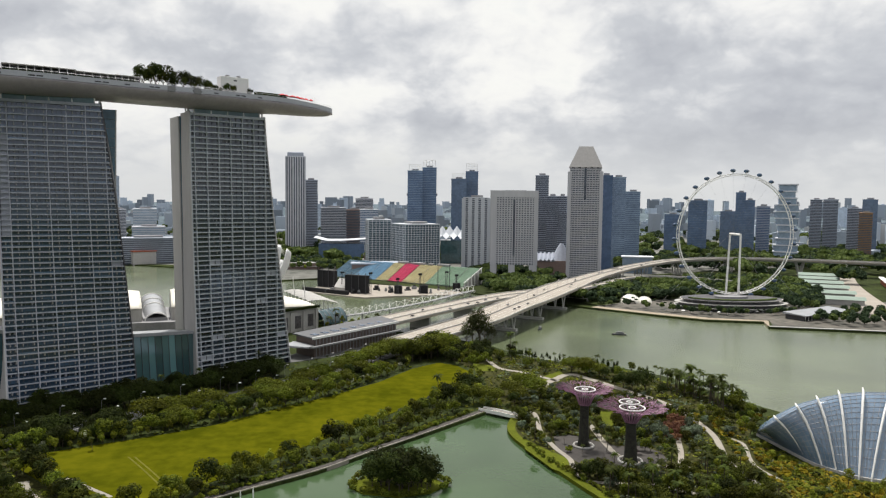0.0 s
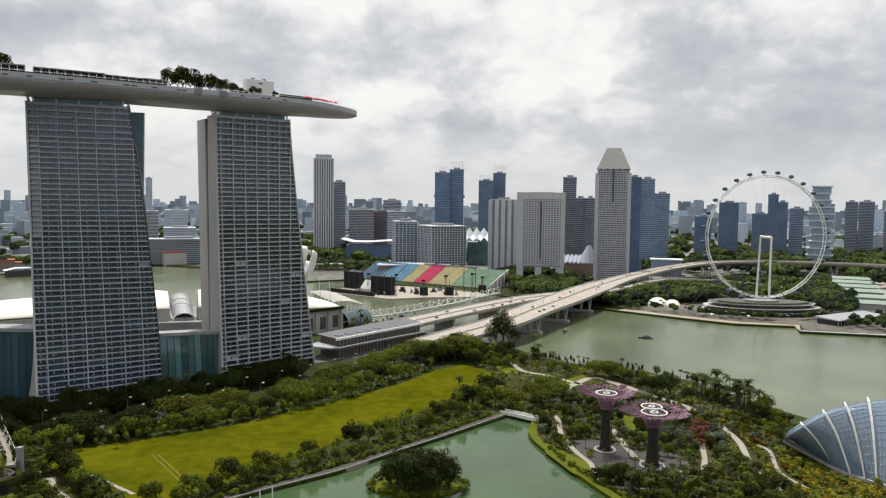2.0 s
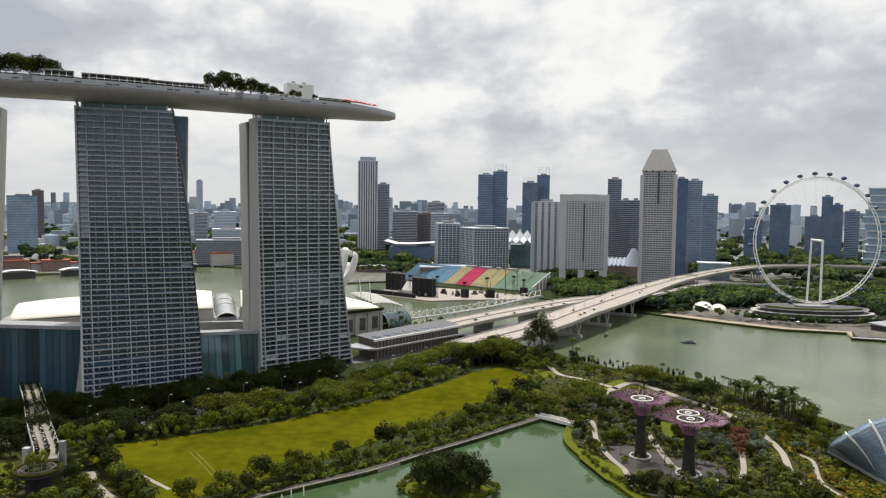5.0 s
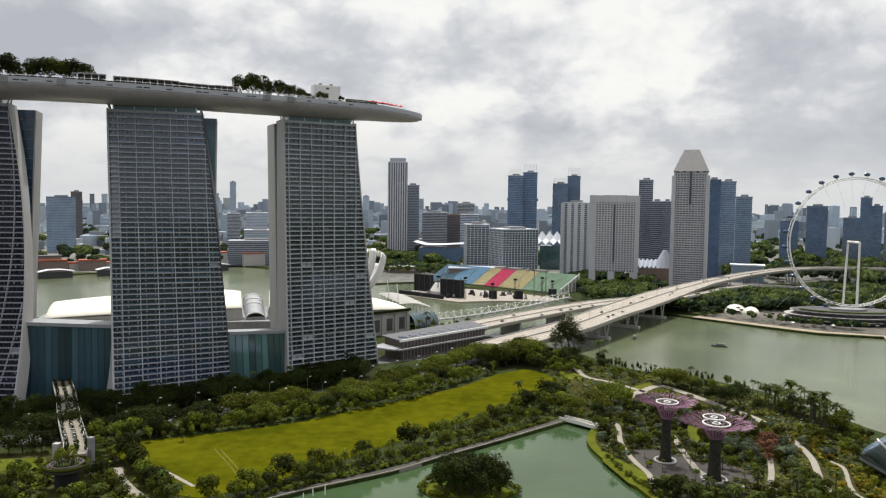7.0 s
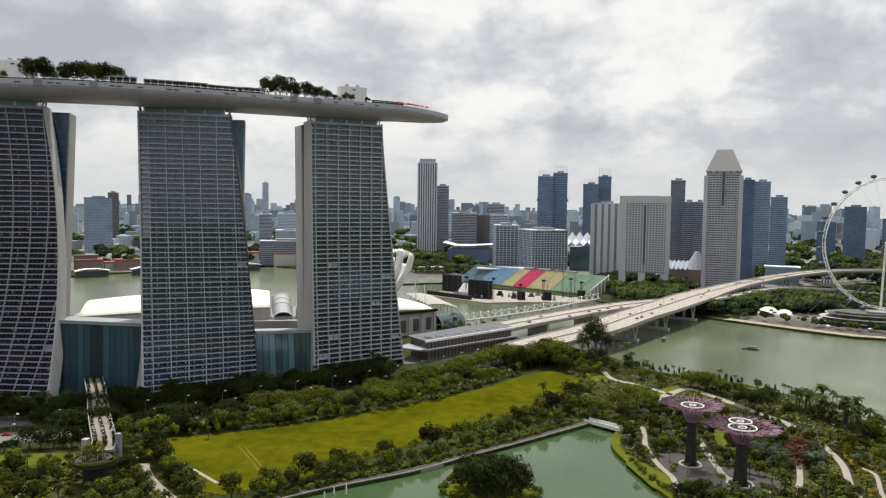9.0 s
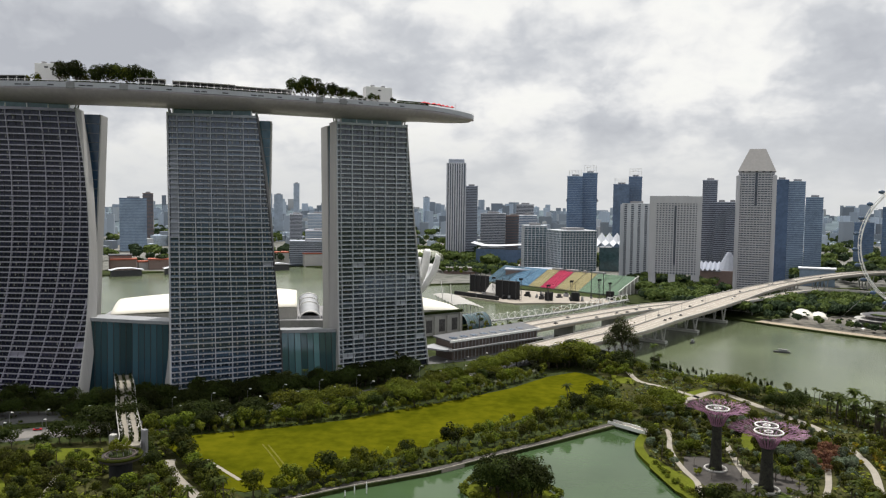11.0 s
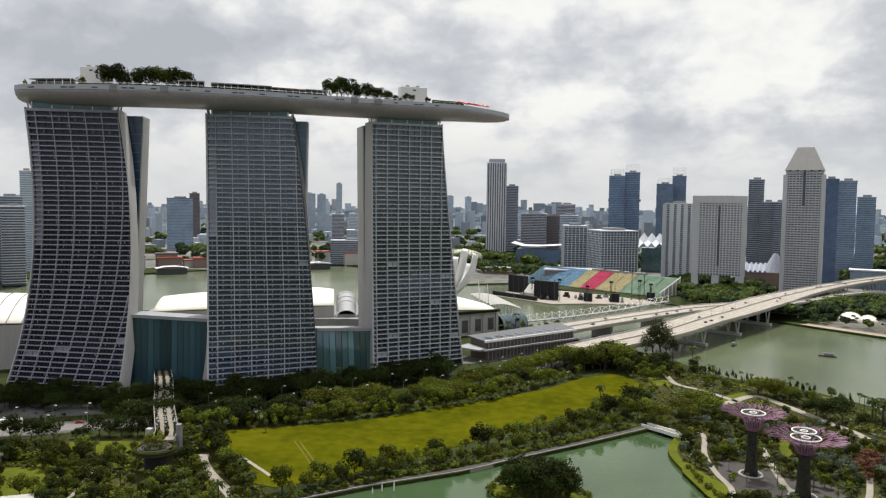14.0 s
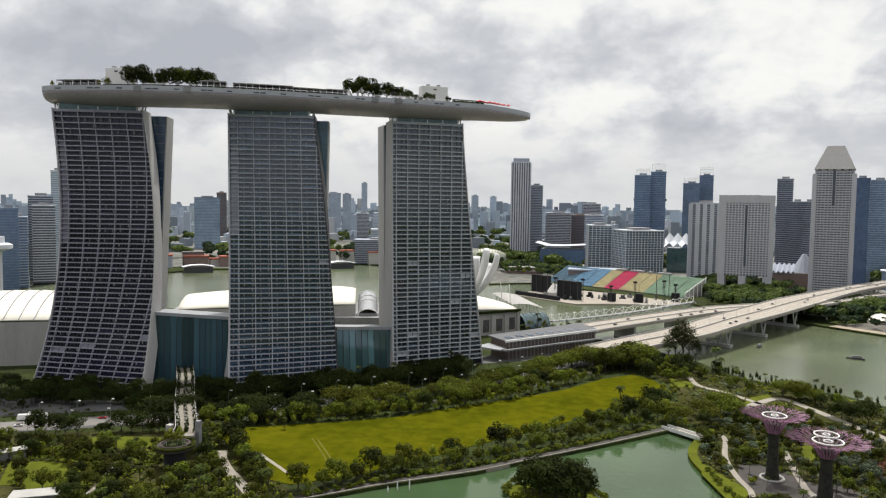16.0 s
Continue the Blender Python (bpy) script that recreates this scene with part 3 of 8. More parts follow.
def front(t, z):
    """Left end, unit direction, width and outward normal of a tower's garden front at a height."""
    a, b = edge_at(t, "l", z), edge_at(t, "r", z)
    d = (b - a).normalized()
    return a, d, (b - a).length, Vector((d.y, -d.x, 0))


M["tealglass"] = material("teal_curtain_glass", (0.095, 0.185, 0.25), 0.12, vary=0.2, scale=0.05, fine=0.3, spec=0.7)


def slab_depth(t, z):
    """Thickness of the east slab, which thins as it sweeps down."""
    return 20.0 - t["thin"] * min(1.0, max(0.0, (TOP_Z - z) / 75))


def along(table, z):
    """A value read off a table of heights and values."""
    for (z0, v0), (z1, v1) in zip(table, table[1:]):
        if z <= z1:
            return v0 + (v1 - v0) * max(0.0, z - z0) / (z1 - z0)
    return table[-1][1]


def build_tower(t):
    tower = thing("hotel_tower", t["label"], "tower", group="hotel towers")
    zs = FLOORS
    BAY_W, HALF_BAY = t["bay"], t["half"]
    # east slab: body behind the balconies
    bm = bmesh.new()
    rings = []
    for z in [TOP_Z + 1.2] + zs[1:] + [BASE_Z - 2]:
        a, d, w, n = front(t, max(min(z, TOP_Z), BASE_Z))
        depth = slab_depth(t, z) - 0.2
        rings.append([bm.verts.new(Vector((p.x, p.y, z))) for p in (a - n * 1.9, a + d * w - n * 1.9, a + d * w - n * depth, a - n * depth)])
    for r0, r1 in zip(rings, rings[1:]):
        for j in range(4):
            bm.faces.new((r0[j], r0[(j + 1) % 4], r1[(j + 1) % 4], r1[j]))
    bm.faces.new(rings[0])
    bmesh.ops.recalc_face_normals(bm, faces=bm.faces[:])
    part("slab_block", bm, M["tglass"], tower, "dark recessed glazing behind the balconies")
    # end walls of the east slab
    for side in ("l", "r"):
        bm = bmesh.new()
        rows = []
        for z in [TOP_Z + 1.6] + zs[1:] + [BASE_Z - 2]:
            a, d, w, n = front(t, max(min(z, TOP_Z), BASE_Z))
            o = a if side == "l" else a + d * w
            out = -d if side == "l" else d
            depth = slab_depth(t, z)
            q = [o + n * 0.25, o + out * 0.7 + n * 0.25, o + out * 0.7 - n * depth, o - n * depth]
            rows.append([bm.verts.new((p.x, p.y, z)) for p in q])
        for r0, r1 in zip(rows, rows[1:]):
            for j in range(4):
                bm.faces.new((r0[j], r0[(j + 1) % 4], r1[(j + 1) % 4], r1[j]))
        bm.faces.new(rows[0])
        bmesh.ops.recalc_face_normals(bm, faces=bm.faces[:])
        glazed = side == "r" and t["panes"] == 2 and t["glass"] == "tglass3"
        part("end_wall", bm, M["dark" if glazed else "wall"], tower, "dark glazed end wall" if glazed else "smooth pale concrete end wall")
    # floor edges
    for k, z in enumerate(zs):
        a, d, w, n = front(t, z)
        th = 0.72 if k else 1.8
        q = [a + n * 0.35, a + d * w + n * 0.35, a + d * w - n * 2.1, a - n * 2.1]
        part("floor_edge", prism([(p.x, p.y) for p in q], z - th / 2, z + th / 2), M[t["edge"]], tower)
    # upright fins at steady spacing from the left edge
    offs = [0.25, HALF_BAY] + [HALF_BAY + BAY_W * k for k in range(1, 8)]
    mids = [HALF_BAY + BAY_W * (k + 0.5) for k in range(0, 7)]
    for o, wide, deep, fin_mat in [(o, 0.46, 0.5, M[t["edge"]]) for o in offs] + [(o, 0.22, -0.9, M["dark"]) for o in mids]:
        bm = bmesh.new()
        rows = []
        for z in zs:
            a, d, w, n = front(t, z)
            if o > w - 0.4:
                continue
            p = a + d * o
            rows.append([bm.verts.new(p + d * u + n * v) for u, v in ((-wide / 2, deep), (wide / 2, deep), (wide / 2, -2.1), (-wide / 2, -2.1))])
        if len(rows) < 3:
            bm.free()
            continue
        for r0, r1 in zip(rows, rows[1:]):
            for j in range(4):
                bm.faces.new((r0[j], r0[(j + 1) % 4], r1[(j + 1) % 4], r1[j]))
        bmesh.ops.recalc_face_normals(bm, faces=bm.faces[:])
        part("fin", bm, fin_mat, tower)
    # windows and balcony glass, one a bay and storey; the lowest storeys are parts, the rest one mesh
    rng = random.Random(round(abs(t["tl"][0])))
    panes, rest_v, rest_f, rail_v, rail_f, cur_v, cur_f, post_v, post_f = 0, [], [], [], [], [], [], [], []

    def quad(vs, fs, p, q, za, zb):
        b = len(vs)
        vs += [(p.x, p.y, za), (q.x, q.y, za), (q.x, q.y, zb), (p.x, p.y, zb)]
        fs.append((b, b + 1, b + 2, b + 3))
    for z0, z1 in reversed(list(zip(zs[1:], zs))):
        a, d, w, n = front(t, z0)
        o = 0.6
        for c in [HALF_BAY] + [HALF_BAY + BAY_W * k for k in range(1, 9)]:
            e = min(c, w - 0.4)
            if e - o > 1.2:
                blank = (o < 1 and t["blank"][0] < z0 < t["blank"][1]) or (rng.random() < 0.008)
                p, q = a + d * (o + 0.3) - n * 1.72, a + d * (e - 0.3) - n * 1.72
                if panes < 170 or blank:
                    bm = bmesh.new()
                    f = [bm.verts.new((x.x, x.y, z)) for x, z in ((p, z0 + 0.4), (q, z0 + 0.4), (q, z1 - 0.4), (p, z1 - 0.4))]
                    g = [bm.verts.new(v.co - n * 0.12) for v in f]
                    bm.faces.new(f)
                    for i in range(4):
                        bm.faces.new((f[(i + 1) % 4], f[i], g[i], g[(i + 1) % 4]))
                    part("window", bm, M[t["edge"] if blank else t["glass"]], tower)
                else:
                    quad(rest_v, rest_f, p, q, z0 + 0.4, z1 - 0.4)
                panes += 1
                if blank:
                    o = e
                    continue
                quad(rail_v, rail_f, a + d * (o + 0.3) - n * 0.15, a + d * (e - 0.3) - n * 0.15, z0 + 0.4, z0 + 1.35)
                n_p = t["panes"] if e - o > 4 else max(1, t["panes"] // 2)
                for j in range(n_p):
                    # a frame post by each pane and a strip of curtain beside it
                    u0 = o + (e - o) * (j + 0.5) / n_p
                    pw = 0.32 / n_p
                    quad(post_v, post_f, a + d * (u0 - pw) - n * 1.60, a + d * (u0 + pw) - n * 1.60, z0 + 0.4, z1 - 0.4)
                    if rng.random() < t["curtains"]:
                        u1 = u0 + 0.35 + rng.uniform(0, 0.25)
                        quad(cur_v, cur_f, a + d * u1 - n * 1.66, a + d * (u1 + rng.uniform(0.45, 0.8)) - n * 1.66, z0 + 1.3, z1 - 0.6)
            o = e
    tagged(part("upper_window", mesh_from(rest_v, rest_f, "upper_window", M[t["glass"]]), None, tower, "dark windows of the upper storeys"), kind="stuff")
    tagged(part("balcony_glass", mesh_from(rail_v, rail_f, "balcony_glass", M[t["rail"]]), None, tower, "dark glass balcony fronts"), kind="stuff")
    tagged(part("curtain", mesh_from(cur_v, cur_f, "curtain", M["curtain"]), None, tower, "drawn pale curtains"), kind="stuff")
    tagged(part("window_post", mesh_from(post_v, post_f, "window_post", M["dark"]), None, tower, "dark window posts"), kind="stuff")
    # west slab, standing behind and leaning on the east one; its glazed face shows past the east slab's end
    a, d, w, n = front(t, TOP_Z)
    al, ar = a, a + d * w
    thick = slab_depth(t, TOP_Z) if t["thin"] > 4 else slab_depth(t, BASE_Z)

    def west_ring(bm, z, d0, d1, inset=0.0):
        lo, hi = al - d * (t["east"] * z / TOP_Z - inset), ar + d * (along(t["west"], z) - inset)
        return [bm.verts.new((q.x, q.y, z)) for q in (lo - n * d0, hi - n * d0, hi - n * d1, lo - n * d1)]
    for nm, d0, d1, inset, mat, lab in (("west_slab", thick + 1.2, 40.0, 0.0, M["wall"], "pale concrete western slab"), ("west_glazing", thick + 0.7, thick + 2.0, 0.9, M["bglass" if t["glass"] == "tglass" else "tealglass"], "blue glass face of the western slab")):
        bm = bmesh.new()
        rows = [west_ring(bm, z, d0, d1, inset) for z in (TOP_Z - 0.4, 160, 153, 118, 110, 90, 76, 40, BASE_Z - 2)]
        for r0, r1 in zip(rows, rows[1:]):
            for j in range(4):
                bm.faces.new((r0[j], r0[(j + 1) % 4], r1[(j + 1) % 4], r1[j]))
        bm.faces.new(rows[0])
        bmesh.ops.recalc_face_normals(bm, faces=bm.faces[:])
        part(nm, bm, mat, tower, lab)
    # glazed crown storey under the deck
    q = [al + d * 4 - n * 1.2, ar - d * 4 - n * 1.2, ar - d * 4 - n * 20, al + d * 4 - n * 20]
    crown = part("crown_glazing", prism([(p.x, p.y) for p in q], TOP_Z + 1.0, TOP_Z + 5.2), M["crownglass"], tower, "blue glazed crown storey")
    part("crown_roof", prism([(p.x, p.y) for p in q], TOP_Z + 5.2, TOP_Z + 5.8), M["dark"], tower)
    for k in range(5):
        p = al + d * (3.5 + (w - 7) * k / 4) - n * 1.0
        part("strut", tube([(p.x, p.y, TOP_Z + 0.8), (p.x - n.x * 2, p.y - n.y * 2, TOP_Z + 10)], 0.45, 8), M["white"], tower, "white raking strut")
    for base, lean in ((al + d * 1.0, -1), (ar - d * 1.0, 1)):
        for dep, top_dep in ((3.0, 7.0), (11.0, 8.0)):
            p, q = base - n * dep, base - n * top_dep + d * lean * 2.5
            part("strut", tube([(p.x, p.y, TOP_Z + 0.6), (q.x, q.y, TOP_Z + 9)], 0.55, 8), M["wall"], tower, "pale raking strut")
    # glazing bars on the western glass face
    for k in range(1, 17):
        z = TOP_Z - 0.4 - k * 6.5
        hi = ar + d * (along(t["west"], z) - 1.0) - n * (thick + 0.62)
        lo = hi - d * 14
        part("glazing_bar", tube([(lo.x, lo.y, z), (hi.x, hi.y, z)], 0.14, 4), M["grey"], tower)
    return tower


for t in TOWERS:
    build_tower(t)

M["band"] = material("pale_parapet_panels", (0.41, 0.42, 0.46), 0.6, vary=0.08, scale=0.1, fine=1.0)

# ---- the deck on top, shaped like a long boat ----
DECK_Z = 206.0
NEAR_EDGE = [(-397.5, 404.3), (-356, 412), (-322, 422), (-292, 435), (-266, 450), (-240, 468), (-214, 489), (-192, 506), (-172, 521), (-150, 538), (-126, 556), (-102, 574), (-80, 590)]
HULL_W = 37.0
keel = smooth_line([(*p, 0) for p in NEAR_EDGE], 7)


def build_rooftop_deck():
    park = thing("rooftop_deck", "long boat-shaped rooftop deck with pale metal hull", "deck")
    n = len(keel)
    hull, para, top = bmesh.new(), bmesh.new(), bmesh.new()
    rows, edge_n, edge_f = [], [], []
    for k, p in enumerate(keel):
        s = k / (n - 1)
        d = (keel[min(k + 1, n - 1)] - keel[max(k - 1, 0)]).normalized()
        back = Vector((-d.y, d.x, 0))
        # plan half width: blunt stern, long pointed bow
        f = min(1.0, math.sqrt(max(0.0, 1 - (1 - min(1, s / 0.05)) ** 2)) * 0.75 + 0.25) if s < 0.05 else 1.0
        if s > 0.62:
            f = math.sqrt(max(0.0004, 1 - ((s - 0.62) / 0.38) ** 2.2))
        c = p + back * HULL_W / 2
        half = HULL_W / 2 * f
        deep = 12.2 * (0.30 + 0.70 * min(1, f * 1.1)) if s > 0.5 else 12.2 * (0.55 + 0.45 * f)
        rise = 3.6 * max(0, (s - 0.86) / 0.14) ** 1.2
        prof = [(-1.0, -3.2), (-0.985, -4.6), (-0.90, -0.55 * deep - 1), (-0.66, -0.84 * deep), (-0.33, -0.97 * deep), (0, -deep), (0.33, -0.97 * deep), (0.66, -0.84 * deep), (0.90, -0.55 * deep - 1), (0.985, -4.6), (1.0, -3.2)]
        rows.append([hull.verts.new(c + back * half * u + Vector((0, 0, DECK_Z + h - rise))) for u, h in prof])
        edge_n.append((c - back * half, back, rise))
        edge_f.append((c + back * half, back, rise))
    for a, b in zip(rows, rows[1:]):
        for j in range(len(a) - 1):
            hull.faces.new((a[j], a[j + 1], b[j + 1], b[j]))
        hull.faces.new((a[0], b[0], b[-1], a[-1]))
    hull.faces.new(rows[0][::-1])
    hull.faces.new(rows[-1])
    bmesh.ops.recalc_face_normals(hull, faces=hull.faces[:])
    part("hull", hull, M["hull"], park, "smooth pale metal hull", smooth=True)
    for edge, sign, name in ((edge_n, 1, "parapet"), (edge_f, -1, "parapet")):
        bm = bmesh.new()
        rws = []
        for p, back, rise in edge:
            z = DECK_Z - rise
            rws.append([bm.verts.new(p + back * sign * u + Vector((0, 0, z + h))) for u, h in ((-0.3, -3.4), (-0.2, -1.0), (-0.2, 0.0), (0.55, 0.0), (0.55, -3.4))])
        for a, b in zip(rws, rws[1:]):
            for j in range(4):
                bm.faces.new((a[j], a[j + 1], b[j + 1], b[j]))
        bmesh.ops.recalc_face_normals(bm, faces=bm.faces[:])
        part(name, bm, M["band"], park, "pale grey parapet band")
    # dark vent slots in the band
    for k in list(range(3, n - 14, 4)):
        for g in range(2):
            p, back, rise = edge_n[k + g]
            q = edge_n[k + g + 1][0]
            if g == 1 and k % 8 == 3:
                continue
            bm = bmesh.new()
            a, b = p.lerp(q, 0.1) - back * 0.27, p.lerp(q, 0.9) - back * 0.27
            v = [bm.verts.new((x.x - back.x * o, x.y - back.y * o, DECK_Z - rise + h)) for o in (0, 0.08) for x, h in ((a, -2.5), (b, -2.5), (b, -1.7), (a, -1.7))]
            for f in ((0, 1, 2, 3), (7, 6, 5, 4), (0, 4, 5, 1), (1, 5, 6, 2), (2, 6, 7, 3), (3, 7, 4, 0)):
                bm.faces.new([v[i] for i in f])
            part("vent_slot", bm, M["dark"], park)
    return edge_n, edge_f


SKY_EDGE, SKY_FAR = build_rooftop_deck()


def on_deck(s, into, z=0.0):
    """A place on the deck: share of its length, metres in from the garden side."""
    k = min(len(SKY_EDGE) - 1, max(0, round(s * (len(SKY_EDGE) - 1))))
    p, back, rise = SKY_EDGE[k]
    d = Vector((back.y, -back.x, 0))
    return p + back * into + Vector((0, 0, DECK_Z - 1.0 - rise + z)), math.degrees(math.atan2(d.y, d.x))


# ---- what stands on the deck ----
def deck_pavilion(s0, s1, into, depth, h, label, bays, roof_mat="concrete"):
    t = thing("deck_pavilion", label, "pavilion", group="deck pavilions")
    n = max(2, bays)
    line = [on_deck(s0 + (s1 - s0) * k / n, into)[0] for k in range(n + 1)]
    part("roof", ribbon(line, -depth, 0.6, h + 0.5, h), M[roof_mat], t, "pale flat roof")
    part("back_wall", ribbon(line, -depth * 0.7, -depth * 0.6, h, 0), M["dark"], t)
    for p in line:
        part("post", tube([p, p + Vector((0, 0, h))], 0.28, 5), M["white"], t)
    for a, b in zip(line, line[1:]):
        part("screen", ribbon([a.lerp(b, 0.12), a.lerp(b, 0.88)], -1.2, -0.9, h * 0.72, 0), M["dark"], t)
    return t


deck_pavilion(0.035, 0.10, 3.0, 9, 4.6, "low dark terrace pavilion under a slatted roof", 7, "grey")
deck_pavilion(0.275, 0.325, 4.0, 10, 5.6, "pale flat-roofed deck pavilion", 4)
deck_pavilion(0.335, 0.44, 3.5, 11, 5.0, "long row of poolside cabanas under one pale roof", 10)
deck_pavilion(0.44, 0.50, 3.5, 11, 4.4, "long row of poolside cabanas under one pale roof", 6)
deck_pavilion(0.50, 0.545, 4.0, 10, 4.8, "pale flat-roofed deck pavilion", 4)


def lift_core(s, into, w, d, h, label):
    p, turn = on_deck(s, into)
    t = thing("lift_core", label, "lift core", p, turn)
    part("wall", box(-w / 2, -d / 2, -1, w / 2, d / 2, h, 0.1), M["white"], t)
    part("vent", box(-1, -d / 2 - 0.12, h - 3, 1.5, -d / 2, h - 2), M["dark"], t)
    for k in (-1, 1):
        part("roof_unit", box(k * w * 0.2 - 1.2, -1.2, h, k * w * 0.2 + 1.2, 1.2, h + 1.6), M["grey"], t)


lift_core(0.107, 24, 15, 8, 16.0, "plain white lift core above the deck")
lift_core(0.766, 15, 21, 8, 13.5, "plain white lift core with roof units")


def umbrella(s, into, size):
    p, turn = on_deck(s, into)
    t = thing("parasol", "open red parasol on the deck", "parasol", p, turn, "red parasols")
    part("pole", tube([(0, 0, 0), (0, 0, 3.2)], 0.08, 5), M["white"], t)
    bm = bmesh.new()
    bmesh.ops.create_cone(bm, segments=8, radius1=size, radius2=0.1, depth=1.3, cap_ends=True, matrix=Matrix.Translation((0, 0, 3.6)))
    part("canopy", bm, M["red"], t)


for s, i, q in ((0.862, 2, 3.2), (0.870, 4, 3.0), (0.877, 2, 3.0), (0.886, 4, 3.0), (0.893, 2, 2.8), (0.902, 3, 2.6), (0.914, 3, 2.4), (0.926, 2, 2.2)):
    umbrella(s, i, q)
# hedge and rail towards the bow
hl = [on_deck(0.795 + 0.07 * k / 6, 2.6)[0] for k in range(7)]
solid("deck_hedge", ribbon(hl, -3.0, 0, 3.6, 0), M["leaf_dark"], "dense clipped green hedge on the deck", "hedge")
rail = thing("bow_rail", "slender white guard rail round the bow", "rail")
rl = [on_deck(0.90 + 0.095 * k / 14, 0.4)[0] + Vector((0, 0, 1.0)) for k in range(15)]
part("top_bar", tube([p + Vector((0, 0, 1.3)) for p in rl], 0.08, 4), M["white"], rail)
for p in rl:
    part("post", tube([p, p + Vector((0, 0, 1.3))], 0.09, 4), M["white"], rail)
mp = on_deck(0.937, 3)[0]
mast = thing("deck_mast", "thin white mast with a crossbar", "mast", mp)
part("pole", tube([(0, 0, 0), (0, 0, 6.5)], 0.12, 5), M["white"], mast)
part("crossbar", tube([(-2.2, 0, 5.2), (2.2, 0, 5.2)], 0.09, 4), M["white"], mast)
dl = [on_deck(0.11 + 0.43 * k / 30, 2.4)[0] for k in range(31)]
solid("deck_planting", ribbon(dl, -1.6, 0, 2.0, 0), M["leaf_dark"], "low dark planting behind the deck parapet", "hedge")


srail = thing("deck_balustrade", "glass balustrade with pale posts along the deck edge", "balustrade")
bl = [on_deck(0.03 + 0.86 * k / 60, 0.7)[0] for k in range(61)]
part("top_bar", tube([p + Vector((0, 0, 2.3)) for p in bl], 0.09, 4), M["white"], srail)
for p in bl:
    part("post", tube([p + Vector((0, 0, 0.6)), p + Vector((0, 0, 2.3))], 0.1, 4), M["white"], srail)
for s0 in (0.165, 0.255, 0.605, 0.665):
    p, turn = on_deck(s0, 0.2)
    bay = thing("deck_bay", "grey boxed bay standing out of the parapet", "bay", p, turn, "parapet bays")
    part("body", box(-2.6, -0.9, -3.0, 2.6, 1.0, 0.9, 0.15), M["grey"], bay)
    part("rim", box(-2.8, -1.1, 0.9, 2.8, 1.1, 1.15), M["band"], bay)


# ---- glass halls between the towers and the podium beside them ----
def glass_hall(a, b, za, zb, back, label, panes, glass):
    hall = thing("atrium", label, "glass hall", group="atriums between the towers")
    a, b = Vector((*a, 0)), Vector((*b, 0))
    d = (b - a).normalized()
    n = Vector((d.y, -d.x, 0))
    w = (b - a).length
    for k in range(panes):
        u0, u1 = w * k / panes + 0.2, w * (k + 1) / panes - 0.2
        z0, z1 = za + (zb - za) * u0 / w, za + (zb - za) * u1 / w
        lean = 3.0
        p, q = a + d * u0, a + d * u1
        bm = bmesh.new()
        v = [bm.verts.new(x) for x in ((p.x + n.x * lean, p.y + n.y * lean, LAND), (q.x + n.x * lean, q.y + n.y * lean, LAND), (q.x, q.y, z1), (p.x, p.y, z0))]
        w2 = [bm.verts.new(x.co - n * 0.3) for x in v]
        for f in ((0, 1, 2, 3), ):
            bm.faces.new([v[i] for i in f])
        bm.faces.new([w2[i] for i in (3, 2, 1, 0)])
        for i in range(4):
            bm.faces.new((v[i], w2[i], w2[(i + 1) % 4], v[(i + 1) % 4]))
        bmesh.ops.recalc_face_normals(bm, faces=bm.faces[:])
        part("pane", bm, M[glass], hall)
    for k in range(panes + 1):
        p = a + d * w * k / panes
        z = za + (zb - za) * k / panes
        part("mullion", tube([(p.x + n.x * 3.2, p.y + n.y * 3.2, LAND), (p.x + n.x * 0.2, p.y + n.y * 0.2, z)], 0.16, 4), M["dark"], hall)
    q = [a + n * 1.0, b + n * 1.0, b - n * back, a - n * back]
    bm = prism([(x.x, x.y) for x in q], [za, zb, zb - 3, za - 3], [za + 2.2, zb + 2.2, zb - 0.8, za - 0.8])
    part("roof_edge", bm, M["roofgrey"], hall, "grey metal roof edge")
    q = [a - n * 3.0, b - n * 3.0, b - n * back, a - n * back]
    part("inner_wall", prism([(x.x, x.y) for x in q], LAND, min(za, zb) - 4), M["dark"], hall)
    return hall


glass_hall((-313, 424), (-264, 447), 50, 46, 34, "tall green glass hall between two towers, grey roof edge", 14, "hallglass_shaded")
glass_hall((-206, 489), (-177, 523), 36.5, 33.0, 30, "lower green glass hall between two towers", 9, "hallglass")


M["roofdark"] = material("dark_grey_roof", (0.080, 0.083, 0.092), 0.6, vary=0.2, scale=0.15, fine=1.0)


